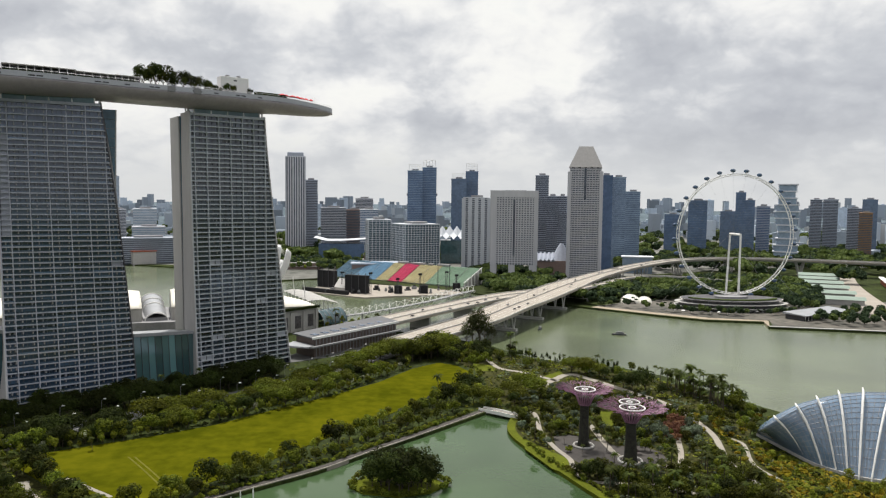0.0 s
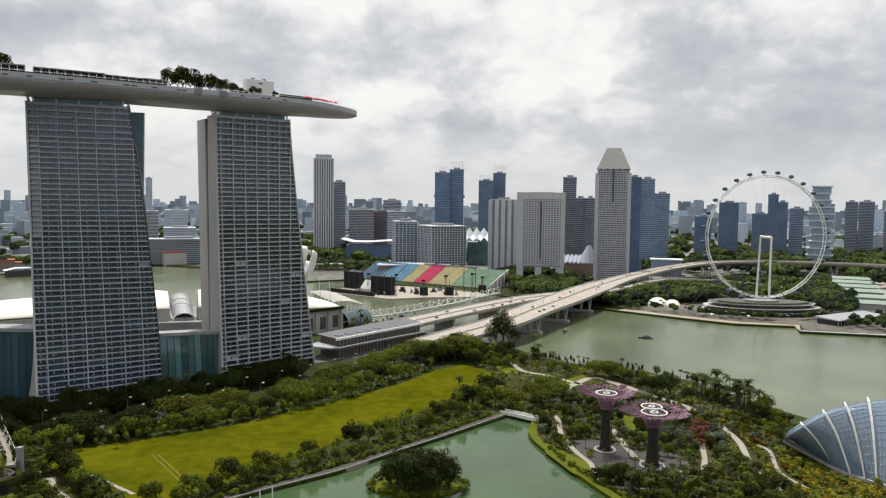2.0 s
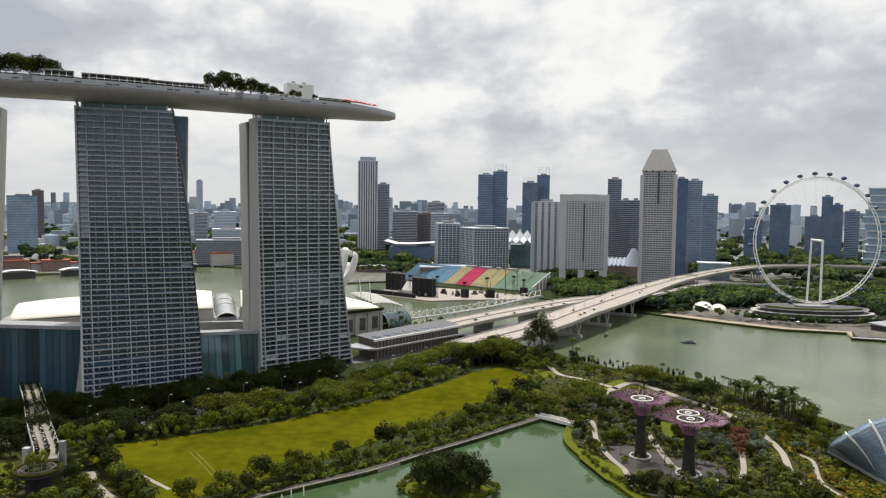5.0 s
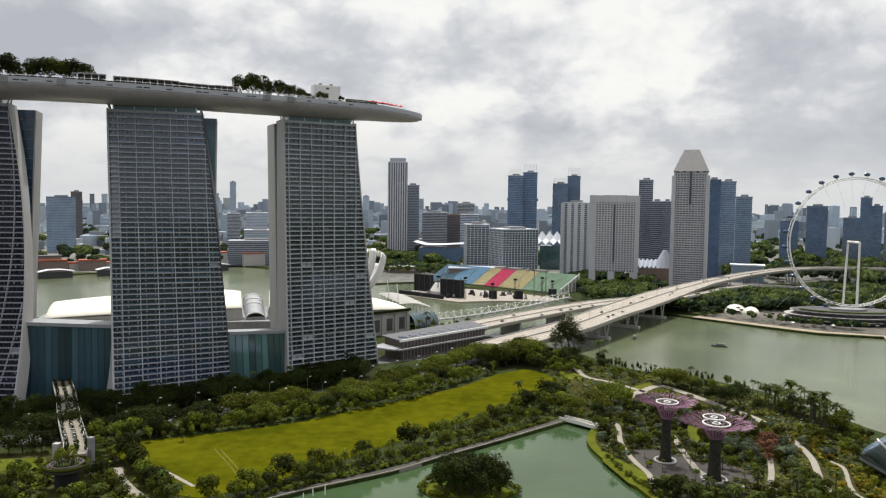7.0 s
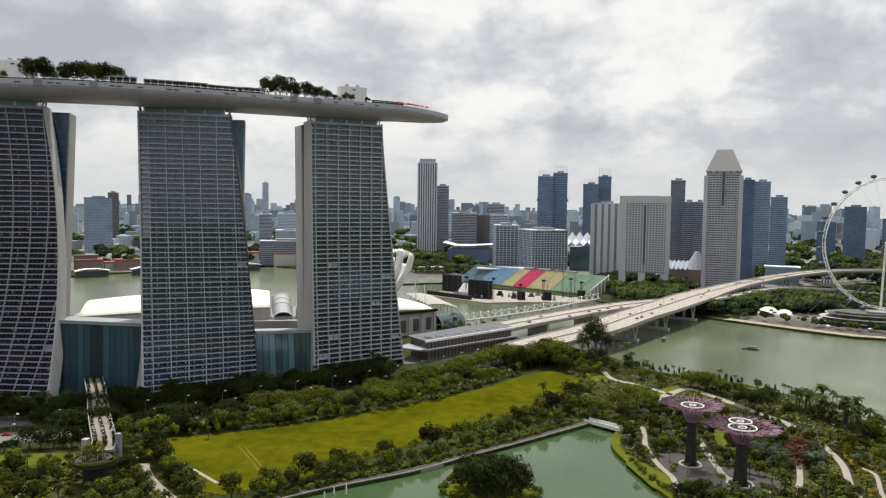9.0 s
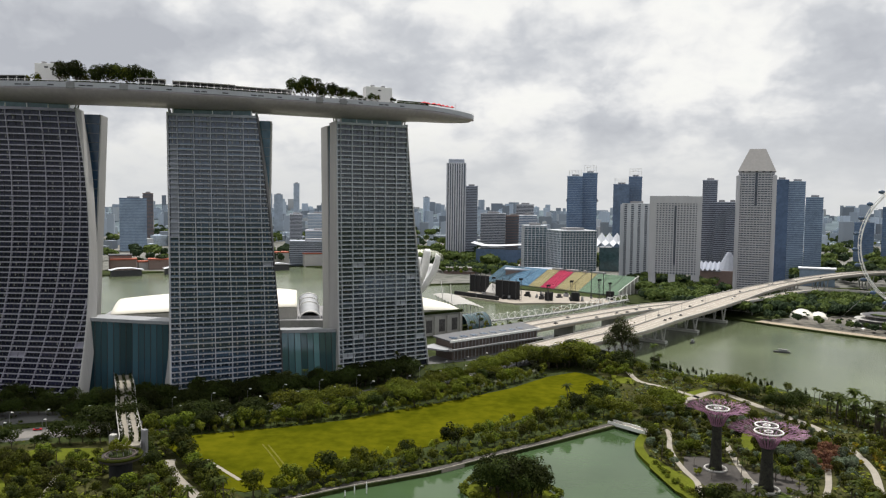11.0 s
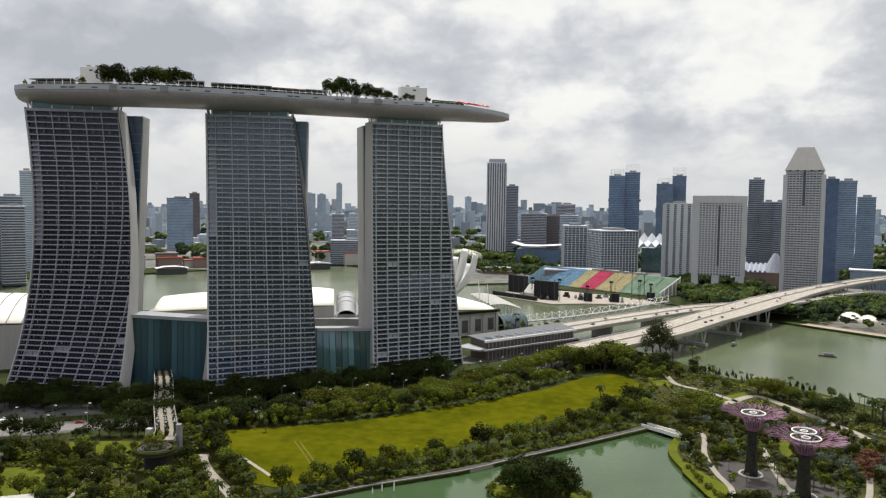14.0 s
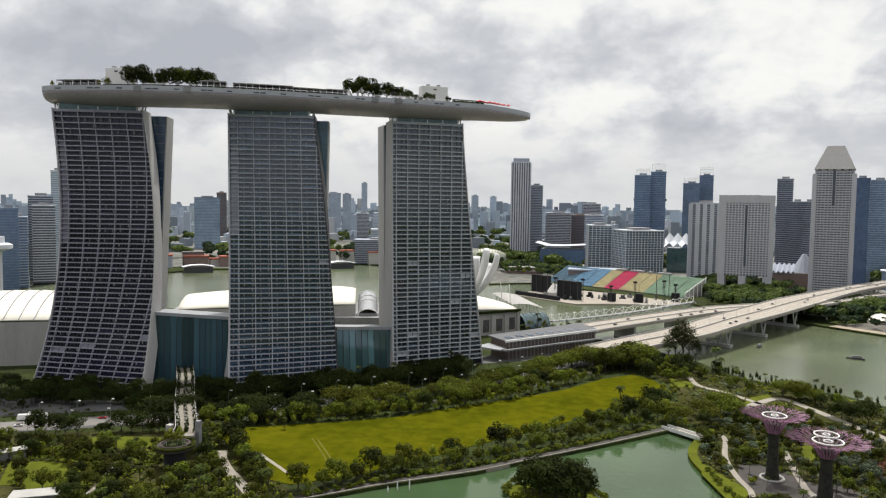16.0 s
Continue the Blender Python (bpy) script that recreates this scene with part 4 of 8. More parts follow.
def build_podium():
    pod = thing("podium_building", "low wedge-shaped building, brown louvred walls, sloping grey roof", "building")
    roof = [(-124, 608), (-104, 588), (-40, 677), (-60, 706)]
    part("roof", prism(roof, [17.2, 17.2, 16.8, 16.8], [18.3, 18.3, 17.9, 17.9]), M["roofdark"], pod, "grey standing-seam roof with pale edge")
    part("roof_fascia", ribbon([Vector((-104, 588, 17.6)), Vector((-72, 632, 17.4)), Vector((-40, 677, 17.2))], -0.2, 1.0, 0.9, -0.9), M["white"], pod, "white roof edge")
    walls = [(-120, 605), (-103, 590), (-42, 675), (-60, 700)]
    part("wall", prism(walls, 0, 17.2), M["brown"], pod, "brown louvred wall")
    part("band", ribbon([Vector((-126, 588, 11.0)), Vector((-103, 584, 11.0)), Vector((-72, 627, 10.6)), Vector((-38, 674, 9.8))], -1.2, 1.6, 0.8, -0.5), M["grey"], pod, "pale concrete band")
    part("forecourt_roof", prism([(-128, 588), (-106, 580), (-103, 590), (-122, 606)], 11.0, 12.2), M["roofgrey"], pod)
    for k in range(26):
        u = (k + 0.5) / 26
        p = Vector((-103, 589.5, 0)).lerp(Vector((-42, 674.5, 0)), u)
        part("louvre", tube([(p.x + 0.7, p.y - 0.45, 2), (p.x + 0.7, p.y - 0.45, 16.9)], 0.33, 4), M["grey"], pod)
    for k in range(8):
        p = Vector((-108, 597, 18.6)).lerp(Vector((-54, 676, 17.8)), (k + 0.5) / 8)
        part("skylight", prism([(p.x - 3.5, p.y + 0.5), (p.x + 0.5, p.y - 3.5), (p.x + 4, p.y), (p.x, p.y + 4)], p.z - 0.6, p.z + 0.25), M["bglass"], pod)
    return pod


build_podium()


M["tier"] = material("grey_terrace_glazing", (0.075, 0.070, 0.075), 0.4, vary=0.5, scale=0.15, fine=0.6)


# ---- white-roofed halls behind the towers ----
def shell_roof(name, label, corners, rise, nu=16, nv=8, ribs=0, wall_mat="concrete", fall=False):
    """A curved white roof over four plan corners (front left, front right, back right, back left; x, y, z), on walls."""
    hall = thing(name, label, "hall")
    fl, fr, br, bl = [Vector(c) for c in corners]

    def at(u, v, lift=0.0):
        p = fl.lerp(fr, u).lerp(bl.lerp(br, u), v)
        return p + Vector((0, 0, rise * math.sin(math.pi * (0.08 + 0.84 * v)) * (math.cos(math.pi / 2 * (0.15 + 0.70 * u)) if fall else 0.75 + 0.25 * math.sin(math.pi * u)) + lift))
    verts = [at(i / nu, j / nv) for j in range(nv + 1) for i in range(nu + 1)]
    verts += [at(i / nu, j / nv, -0.8) for j in range(nv + 1) for i in range(nu + 1)]
    off, faces = (nu + 1) * (nv + 1), []
    for j in range(nv):
        for i in range(nu):
            a = j * (nu + 1) + i
            q = (a, a + 1, a + nu + 2, a + nu + 1)
            faces += [q, tuple(off + x for x in q[::-1])]
    rim = [i for i in range(nu + 1)] + [j * (nu + 1) + nu for j in range(1, nv + 1)] + [nv * (nu + 1) + i for i in range(nu - 1, -1, -1)] + [j * (nu + 1) for j in range(nv - 1, 0, -1)]
    for k in range(len(rim)):
        a, b = rim[k], rim[(k + 1) % len(rim)]
        faces.append((b, a, off + a, off + b))
    part("roof", mesh_from(verts, faces, "roof", M["shell"], True), None, hall, "white membrane roof")
    q = [fl, fr, br, bl]
    zt = [at(0, 0).z - 0.8, at(1, 0).z - 0.8, at(1, 1).z - 0.8, at(0, 1).z - 0.8]
    part("wall", prism([(x.x, x.y) for x in q], 0, zt), M[wall_mat], hall, "plain concrete wall")
    for k in range(ribs):
        u = (k + 0.5) / ribs
        part("rib", tube([at(u, j / nv, 0.25) for j in range(nv + 1)], 0.4, 5), M["grey"], hall, "grey roof rib")
    return hall


shell_roof("convention_hall", "huge white ribbed barrel roof over the convention hall", ((-520, 385, 33), (-393, 462, 33), (-470, 580, 34), (-620, 500, 34)), 16, ribs=14, wall_mat="concrete")
shell_roof("mall_hall", "white curved roof of the mall behind the towers", ((-405, 566, 27), (-306, 612, 30), (-352, 700, 30), (-450, 650, 27)), 12, ribs=0)
shell_roof("mall_hall", "white curved roof of the mall behind the towers", ((-306, 612, 29), (-260, 636, 31), (-296, 714, 34), (-342, 690, 32)), 13)
shell_roof("mall_hall", "white curved roof of the mall behind the towers", ((-238, 645, 31), (-192, 662, 29), (-222, 737, 32), (-268, 722, 34)), 14)
shell_roof("mall_theatre", "white domed roof over a pale walled theatre, hedge along its edge", ((-172, 658, 25), (-124, 726, 23), (-172, 772, 23), (-224, 706, 25)), 20, fall=True)
for k in range(5):
    p, q = Vector((-172, 658, 0)).lerp(Vector((-124, 726, 0)), (k + 0.14) / 5), Vector((-172, 658, 0)).lerp(Vector((-124, 726, 0)), (k + 0.86) / 5)
    part("bay", ribbon([p.lerp(q, 0.2), p.lerp(q, 0.8)], 0.0, 0.5, 17.0, 5.0), M["tier"], bpy.data.objects["mall_theatre"], "dark recessed bay")
    part("pier", ribbon([q, q.lerp(p, -0.3)], 0.0, 1.2, 21.0, 0.0), M["concrete"], bpy.data.objects["mall_theatre"])
part("hedge", ribbon([Vector((-173, 656, 24)), Vector((-122.5, 726, 22.4))], -1.0, 2.4, 2.6, 0.2), M["leaf_dark"], bpy.data.objects["mall_theatre"], "clipped green hedge")


def skylight_vault():
    v = thing("skylight_vault", "grey glass barrel vault with pale arch ribs between the white roofs", "skylight")
    a, b = Vector((-249, 640, 0)), Vector((-283, 715, 0))
    d = (b - a).normalized()
    s = Vector((d.y, -d.x, 0))
    arch = [(math.cos(math.pi * k / 10), math.sin(math.pi * k / 10)) for k in range(11)]
    verts, faces = [], []
    for j in range(9):
        p = a.lerp(b, j / 8)
        for c, h in arch:
            verts.append(p + s * c * 9.5 + Vector((0, 0, 22 + h * 6.5 + 7 * j / 8)))
    for j in range(8):
        for k in range(10):
            q = j * 11 + k
            faces.append((q, q + 1, q + 12, q + 11))
    part("glazing", mesh_from(verts, faces, "glazing", M["roofgrey"], True), None, v, "grey glazed barrel")
    for j in (0, 4, 6, 8):
        part("arch_rib", tube([x + Vector((0, 0, 0.3)) for x in verts[j * 11 : j * 11 + 11]], 0.7, 6), M["white"], v, "white arch rib")
    part("wall", prism([(a.x - 11 * s.x, a.y - 11 * s.y), (a.x + 11 * s.x, a.y + 11 * s.y), (b.x + 11 * s.x, b.y + 11 * s.y), (b.x - 11 * s.x, b.y - 11 * s.y)], 0, 24.5), M["grey"], v)


skylight_vault()
solid("mall_terrace", prism([(-420, 556), (-262, 626), (-178, 652), (-150, 694), (-205, 735), (-300, 715), (-460, 650)], 0, 22), M["grey"], "grey flat-roofed mall terrace", "building")


def green_canopy():
    c = thing("glass_canopy", "green glass vault over a garden court", "canopy")
    a, b = Vector((-128, 742, 0)), Vector((-108, 768, 0))
    d = (b - a).normalized()
    s = Vector((d.y, -d.x, 0))
    for k in range(7):
        p = a.lerp(b, k / 6)
        pts = [p + s * 13 * math.cos(math.pi * j / 10) + Vector((0, 0, 3 + 14 * math.sin(math.pi * j / 10))) for j in range(11)]
        part("hoop", tube(pts, 0.22, 5), M["grey"], c)
    verts = [a.lerp(b, j / 6) + s * 12.8 * math.cos(math.pi * k / 10) + Vector((0, 0, 3 + 13.8 * math.sin(math.pi * k / 10))) for j in range(7) for k in range(11)]
    faces = [(j * 11 + k, j * 11 + k + 1, j * 11 + k + 12, j * 11 + k + 11) for j in range(6) for k in range(10)]
    part("glazing", mesh_from(verts, faces, "glazing", M["gglass"], True), None, c, "green tinted glass")


green_canopy()


def low_canopy():
    c = thing("plaza_canopy", "broad pale shell canopy by the water", "canopy")
    fl, fr, br, bl = Vector((-141, 772, 22)), Vector((-110, 785, 18)), Vector((-155, 871, 18)), Vector((-187, 858, 22))
    for k in range(7):
        v0, v1 = k / 7 + 0.01, (k + 1) / 7 - 0.01
        verts = []
        for j, v in enumerate((v0, v0 * 0.5 + v1 * 0.5, v1)):
            for i in range(9):
                p = fl.lerp(fr, i / 8).lerp(bl.lerp(br, i / 8), v)
                verts.append(p + Vector((0, 0, 2.5 * math.sin(math.pi * i / 8) + (1.0 if j == 1 else 0.0))))
        verts += [v - Vector((0, 0, 0.4)) for v in verts]
        faces = []
        for j in range(2):
            for i in range(8):
                q = (j * 9 + i, j * 9 + i + 1, j * 9 + i + 10, j * 9 + i + 9)
                faces += [q, tuple(27 + x for x in q[::-1])]
        part("canopy_panel", mesh_from(verts, faces, "canopy_panel", M["concrete"]), None, c)
        for e in (0.15, 0.85):
            p = fl.lerp(fr, e).lerp(bl.lerp(br, e), (v0 + v1) / 2)
            part("column", tube([Vector((p.x, p.y, -2)), p], 0.5, 8), M["white"], c)
    for e in (0.2, 0.6):
        p = fl.lerp(fr, 0.1).lerp(bl.lerp(br, 0.1), e)
        part("mast", tube([Vector((p.x, p.y, 20)), Vector((p.x - 2, p.y, 42))], [0.6, 0.3], 6), M["white"], c, "white raking mast")


low_canopy()


M["petal"] = material("white_petal_panels", (0.62, 0.62, 0.62), 0.6, vary=0.06, scale=0.1, fine=0.8)


def lotus_museum():
    m = thing("lotus_museum", "white lotus-shaped museum with upswept petals", "museum")
    c = Vector((-214, 828, 8))
    for ang, reach, top, wide in ((-22, 29, 70, 7.5), (12, 34, 64, 8), (48, 34, 50, 9), (90, 30, 44, 9), (135, 30, 46, 9), (180, 34, 52, 10), (225, 36, 56, 10), (270, 38, 60, 11), (305, 36, 62, 10)):
        a = radians(ang)
        out, side = Vector((math.cos(a), math.sin(a), 0)), Vector((-math.sin(a), math.cos(a), 0))
        bm = bmesh.new()
        rows = []
        for k in range(13):
            t = k / 12
            r = 5 + reach * (0.30 * t + 0.70 * math.sin(t * 1.57) ** 1.6)
            z = 7 + (top - 7) * t ** 1.35
            w = 2.2 + 0.72 * (wide - 2.5) * math.sin(1.57 * t) ** 0.8
            th = 2.2 + 3.2 * math.sin(math.pi * t * 0.75)
            rows.append([bm.verts.new(c + out * (r + o) + side * s * w + Vector((0, 0, z + h))) for s, o, h in ((-1, 0, 0), (-0.6, 0.7 * th, -0.6 * th), (0, th, -0.9 * th), (0.6, 0.7 * th, -0.6 * th), (1, 0, 0), (0, -1.2, 0.6))])
        for r0, r1 in zip(rows, rows[1:]):
            for j in range(6):
                bm.faces.new((r0[j], r0[(j + 1) % 6], r1[(j + 1) % 6], r1[j]))
        bm.faces.new(rows[-1])
        bmesh.ops.recalc_face_normals(bm, faces=bm.faces[:])
        part("petal", bm, M["petal"], m, smooth=True)
    part("base", tube([c + Vector((0, 0, 1)), c + Vector((0, 0, 9))], [14, 8], 20), M["grey"], m)


lotus_museum()


# ---- bridges ----
SHEARES = smooth_line([(-34, 600, 12.5), (-1, 640, 16), (37, 692, 18.5), (73, 767, 20), (109, 841, 20.5), (156, 940, 21.5), (202, 1027, 22.5), (252, 1113, 23.5), (330, 1222, 25.5), (418, 1305, 28), (520, 1335, 29.5), (640, 1318, 29.5), (800, 1262, 28.5), (1100, 1150, 26), (1500, 1000, 22)], 8)
WIDE = [19.0, 19.0, 19.5, 20.5, 22.5, 23.5, 18.0, 15.0, 14.5, 14.5, 14.5, 14.5, 14.5, 14.5, 14.5]
HALF = [WIDE[k // 8] + (WIDE[min(k // 8 + 1, len(WIDE) - 1)] - WIDE[k // 8]) * (k % 8) / 8 for k in range(len(SHEARES))]


def highway_bridge():
    b = thing("highway_bridge", "long curving concrete highway bridge on V-shaped piers", "bridge")
    part("deck", ribbon(SHEARES, [-h for h in HALF], HALF, 0, -1.8), M["deck"], b, "pale concrete roadway")
    part("girder", ribbon(SHEARES, [4 - h for h in HALF], [h - 4 for h in HALF], -1.8, -4.0), M["concrete"], b)
    part("barrier", ribbon(SHEARES, [-h for h in HALF], [0.5 - h for h in HALF], 1.1, 0.0), M["concrete"], b)
    part("barrier", ribbon(SHEARES, -0.9, -0.4, 1.1, 0.0), M["concrete"], b)
    part("barrier", ribbon(SHEARES, [h - 0.5 for h in HALF], HALF, 1.1, 0.0), M["concrete"], b)
    for o in (-0.78, -0.52, -0.28, 0.28, 0.52, 0.78):
        part("lane_line", ribbon(SHEARES, [h * o - 0.12 for h in HALF], [h * o + 0.12 for h in HALF], 0.02, 0.005), M["mark"], b)
    for k in (8 * 2 + 5, 8 * 3 + 5, 8 * 4 + 4, 8 * 5 + 3, 8 * 6 + 2, 8 * 7 + 2, 8 * 8, 8 * 9, 8 * 10, 8 * 11, 8 * 12, 8 * 13):
        p, h = SHEARES[k], HALF[k] - 3
        d = (SHEARES[k + 1] - SHEARES[k - 1]).normalized()
        s = Vector((d.y, -d.x, 0))
        pier = part("pier", prism([tuple((p + s * u + d * v).xy) for u, v in ((-h, -3.2), (h, -3.2), (h, 3.2), (-h, 3.2))], -2, 2.4), M["concrete"], b, "concrete pile cap with V legs")
        for u in (-0.8 * h, -0.3 * h, 0.3 * h, 0.8 * h):
            for v in (-1, 1):
                part("leg", tube([p + s * u + d * v * 1.0 + Vector((0, 0, 2.2 - p.z)), p + s * u + d * v * 6.5 + Vector((0, 0, -3.8))], 0.85, 6), M["concrete"], pier)
    for k in range(20, len(SHEARES) - 4, 3):
        p = SHEARES[k]
        part("lamp_post", tube([p, p + Vector((0, 0, 9.5))], [0.16, 0.09], 5), M["grey"], b)
    return b


highway_bridge()
RAMP = smooth_line([(176, 925, 20.6), (198, 958, 20.2), (226, 1004, 19.5), (260, 1060, 19), (297, 1103, 18.4), (335, 1119, 17.4), (385, 1113, 16), (440, 1085, 13), (476, 1050, 9)], 6)
ramp = thing("slip_road", "narrow curving slip road branching off the highway bridge", "bridge")
part("deck", ribbon(RAMP, -5, 5, 0, -1.6), M["deck"], ramp)
part("barrier", ribbon(RAMP, 4.6, 5.1, 1.0, -1.0), M["concrete"], ramp)
part("barrier", ribbon(RAMP, -5.1, -4.6, 1.0, -1.0), M["concrete"], ramp)
for k in range(3, len(RAMP), 6):
    part("pier", tube([Vector((RAMP[k].x, RAMP[k].y, 0)), RAMP[k] - Vector((0, 0, 1.6))], 1.1, 8), M["concrete"], ramp)

BAYFRONT = smooth_line([(-92, 655, 8), (-76, 672, 11), (-50, 702, 15.0), (10, 790, 16), (62, 866, 16), (108, 921, 15), (165, 985, 12), (230, 1060, 8), (300, 1150, 4)], 8)
bay_bridge = thing("road_bridge", "broad low concrete road bridge over the bay mouth", "bridge")
part("deck", ribbon(BAYFRONT, -17, 17, 0, -2.2), M["deck"], bay_bridge, "pale concrete roadway")
for o in (-17, -0.4, 16.6):
    part("barrier", ribbon(BAYFRONT, o, o + 0.5, 1.0, -0.2), M["concrete"], bay_bridge)
for o in (-9, -5.5, 5.5, 9):
    part("lane_line", ribbon(BAYFRONT, o - 0.12, o + 0.12, 0.02, 0.005), M["mark"], bay_bridge)
for k in range(14, 46, 6):
    p = BAYFRONT[k]
    d = (BAYFRONT[k + 1] - BAYFRONT[k - 1]).normalized()
    s = Vector((d.y, -d.x, 0))
    part("pier", prism([tuple((p + s * u + d * v).xy) for u, v in ((-12, -1.4), (12, -1.4), (12, 1.4), (-12, 1.4))], -2, p.z - 2.1), M["concrete"], bay_bridge)

HELIX = smooth_line([(-118, 752, 9), (-107, 767, 9), (-81, 797, 9), (-53, 834, 9), (-15, 893, 9), (13, 948, 9), (43, 1003, 9)], 12)


def helix_bridge():
    b = thing("helix_bridge", "white steel footbridge wound in two helices", "footbridge")
    part("deck", ribbon(HELIX, -3, 3, -2.0, -3.0), M["grey"], b)
    n = len(HELIX)
    for turn, ph, r in ((1, 0, 5.4), (1, math.pi, 5.4), (-1, 0.6, 4.6), (-1, math.pi + 0.6, 4.6)):
        pts = []
        for k in range(n * 3 - 2):
            i, f = divmod(k, 3)
            p = HELIX[i].lerp(HELIX[min(i + 1, n - 1)], f / 3)
            d = (HELIX[min(i + 1, n - 1)] - HELIX[max(i - 1, 0)]).normalized()
            s = Vector((d.y, -d.x, 0))
            a = turn * k * 0.36 + ph
            pts.append(p + s * r * math.cos(a) + Vector((0, 0, r * math.sin(a))))
        part("helix_tube", tube(pts, 0.22, 5), M["white"], b, "white steel helix tube")
    for k in range(10, n, 12):
        p = HELIX[k]
        part("pylon", tube([Vector((p.x, p.y, -2)), p - Vector((0, 0, 3))], 0.8, 8), M["concrete"], b)


helix_bridge()

# ---- floating stage and the stand behind it ----
solid("floating_stage", prism([(-196, 1016), (-101, 955), (-60, 975), (30, 998), (22, 1050), (-35, 1075), (-120, 1110), (-165, 1120)], -0.5, 1.8), M["deck"], "broad pale floating stage deck", "stage", kind="structure")


def grandstand():
    g = thing("grandstand", "raked grandstand with seat blocks in blue, sand, crimson and sage", "grandstand")
    a, b = Vector((-186, 1200, 0)), Vector((28, 1067, 0))
    d = (b - a).normalized()
    back = Vector((-d.y, d.x, 0))
    w = (b - a).length
    blocks = [("seat_d", 0.0, 0.09), ("seat_d", 0.09, 0.18), ("seat_b", 0.18, 0.28), ("seat_b", 0.28, 0.37), ("seat_y", 0.37, 0.46), ("seat_r", 0.46, 0.57), ("seat_y", 0.57, 0.66), ("seat_y", 0.66, 0.74), ("seat_g", 0.74, 0.83), ("seat_g", 0.83, 0.92), ("seat_g", 0.92, 1.0)]
    rows = 26
    for mat, s0, s1 in blocks:
        bm = bmesh.new()
        for r in range(rows):
            p, q = a + d * (w * s0 + 0.5) + back * (4 + 2.0 * r), a + d * (w * s1 - 0.5) + back * (4 + 2.0 * r)
            z = 4 + 0.9 * r
            v = [bm.verts.new((x.x, x.y, zz)) for x, zz in ((p, z - 0.9), (q, z - 0.9), (q, z), (p, z), (p + back * 2.0, z), (q + back * 2.0, z))]
            bm.faces.new((v[0], v[1], v[2], v[3]))
            bm.faces.new((v[3], v[2], v[5], v[4]))
        bmesh.ops.remove_doubles(bm, verts=bm.verts[:], dist=0.05)
        part("seat_block", bm, M[mat], g)
    part("understructure", prism([tuple((a + d * u + back * v).xy) for u, v in ((0, 6), (w, 6), (w, 57), (0, 57))], 0.5, [4, 4, 24.5, 24.5]), M["concrete"], g)
    part("back_wall", prism([tuple((a + d * u + back * v).xy) for u, v in ((-1, 56), (w + 1, 56), (w + 1, 58), (-1, 58))], 1, 25.5), M["concrete"], g)
    for u0, u1 in ((0.40, 0.47), (0.50, 0.60), (0.63, 0.66), (0.70, 0.78)):
        part("press_box", prism([tuple((a + d * u + back * v).xy) for u, v in ((w * u0, 54), (w * u1, 54), (w * u1, 62), (w * u0, 62))], 22, 29), M["grey"], g, "grey commentary boxes on top")
    for k in range(6):
        u = back * (6 + 10 * k)
        p = a + d * (w + 2) + u
        part("end_frame", tube([(p.x, p.y, 1), (p.x, p.y, 9 + 3.6 * k)], 0.7, 5), M["white"], g)
    part("end_rail", tube([a + d * (w + 2) + back * 4 + Vector((0, 0, 9)), a + d * (w + 2) + back * 58 + Vector((0, 0, 28))], 0.6, 5), M["white"], g)
    for s in (0.85, 0.93):
        p = a + d * w * s - back * 4
        t = part("light_mast", tube([(p.x, p.y, 1), (p.x, p.y, 34)], 0.5, 5), M["dark"], g)


grandstand()


def stage_set():
    for k, (x, y, w, h, lab) in enumerate(((-168, 1062, 26, 26, "black scaffold stage tower"), (-118, 1000, 30, 26, "black scaffold stage tower"))):
        t = thing("stage_tower", lab, "stage tower", group="stage towers")
        part("screen", prism([(x - w / 2, y + 8), (x + w / 2, y - 8), (x + w / 2 + 4, y - 2), (x - w / 2 + 4, y + 14)], 1.8, h), M["black"], t)
        for u in (0, 0.33, 0.66, 1):
            part("scaffold", tube([(x - w / 2 + w * u, y + 7 - 16 * u, 1.8), (x - w / 2 + w * u, y + 7 - 16 * u, h + 4)], 0.45, 4), M["dark"], t)
    t = thing("stage_backdrop", "pale angular stage set", "stage set")
    part("wedge", prism([(-152, 1030), (-128, 1014), (-122, 1030), (-146, 1046)], 1.8, [6, 6, 17, 17]), M["concrete"], t)
    part("low_wall", prism([(-194, 1020), (-126, 976), (-124, 980), (-192, 1025)], 1.8, 7), M["black"], t)
    for x, y in ((-60, 1000), (-25, 1005), (20, 1035)):
        t = thing("speaker_tower", "black speaker tower on the stage edge", "speaker tower", group="speaker towers")
        part("frame", prism([(x - 5, y - 2), (x + 5, y - 4), (x + 6, y + 2), (x - 4, y + 4)], 1.8, 13), M["black"], t)
        part("mast", tube([(x, y, 12), (x, y, 24)], 0.3, 4), M["dark"], t)


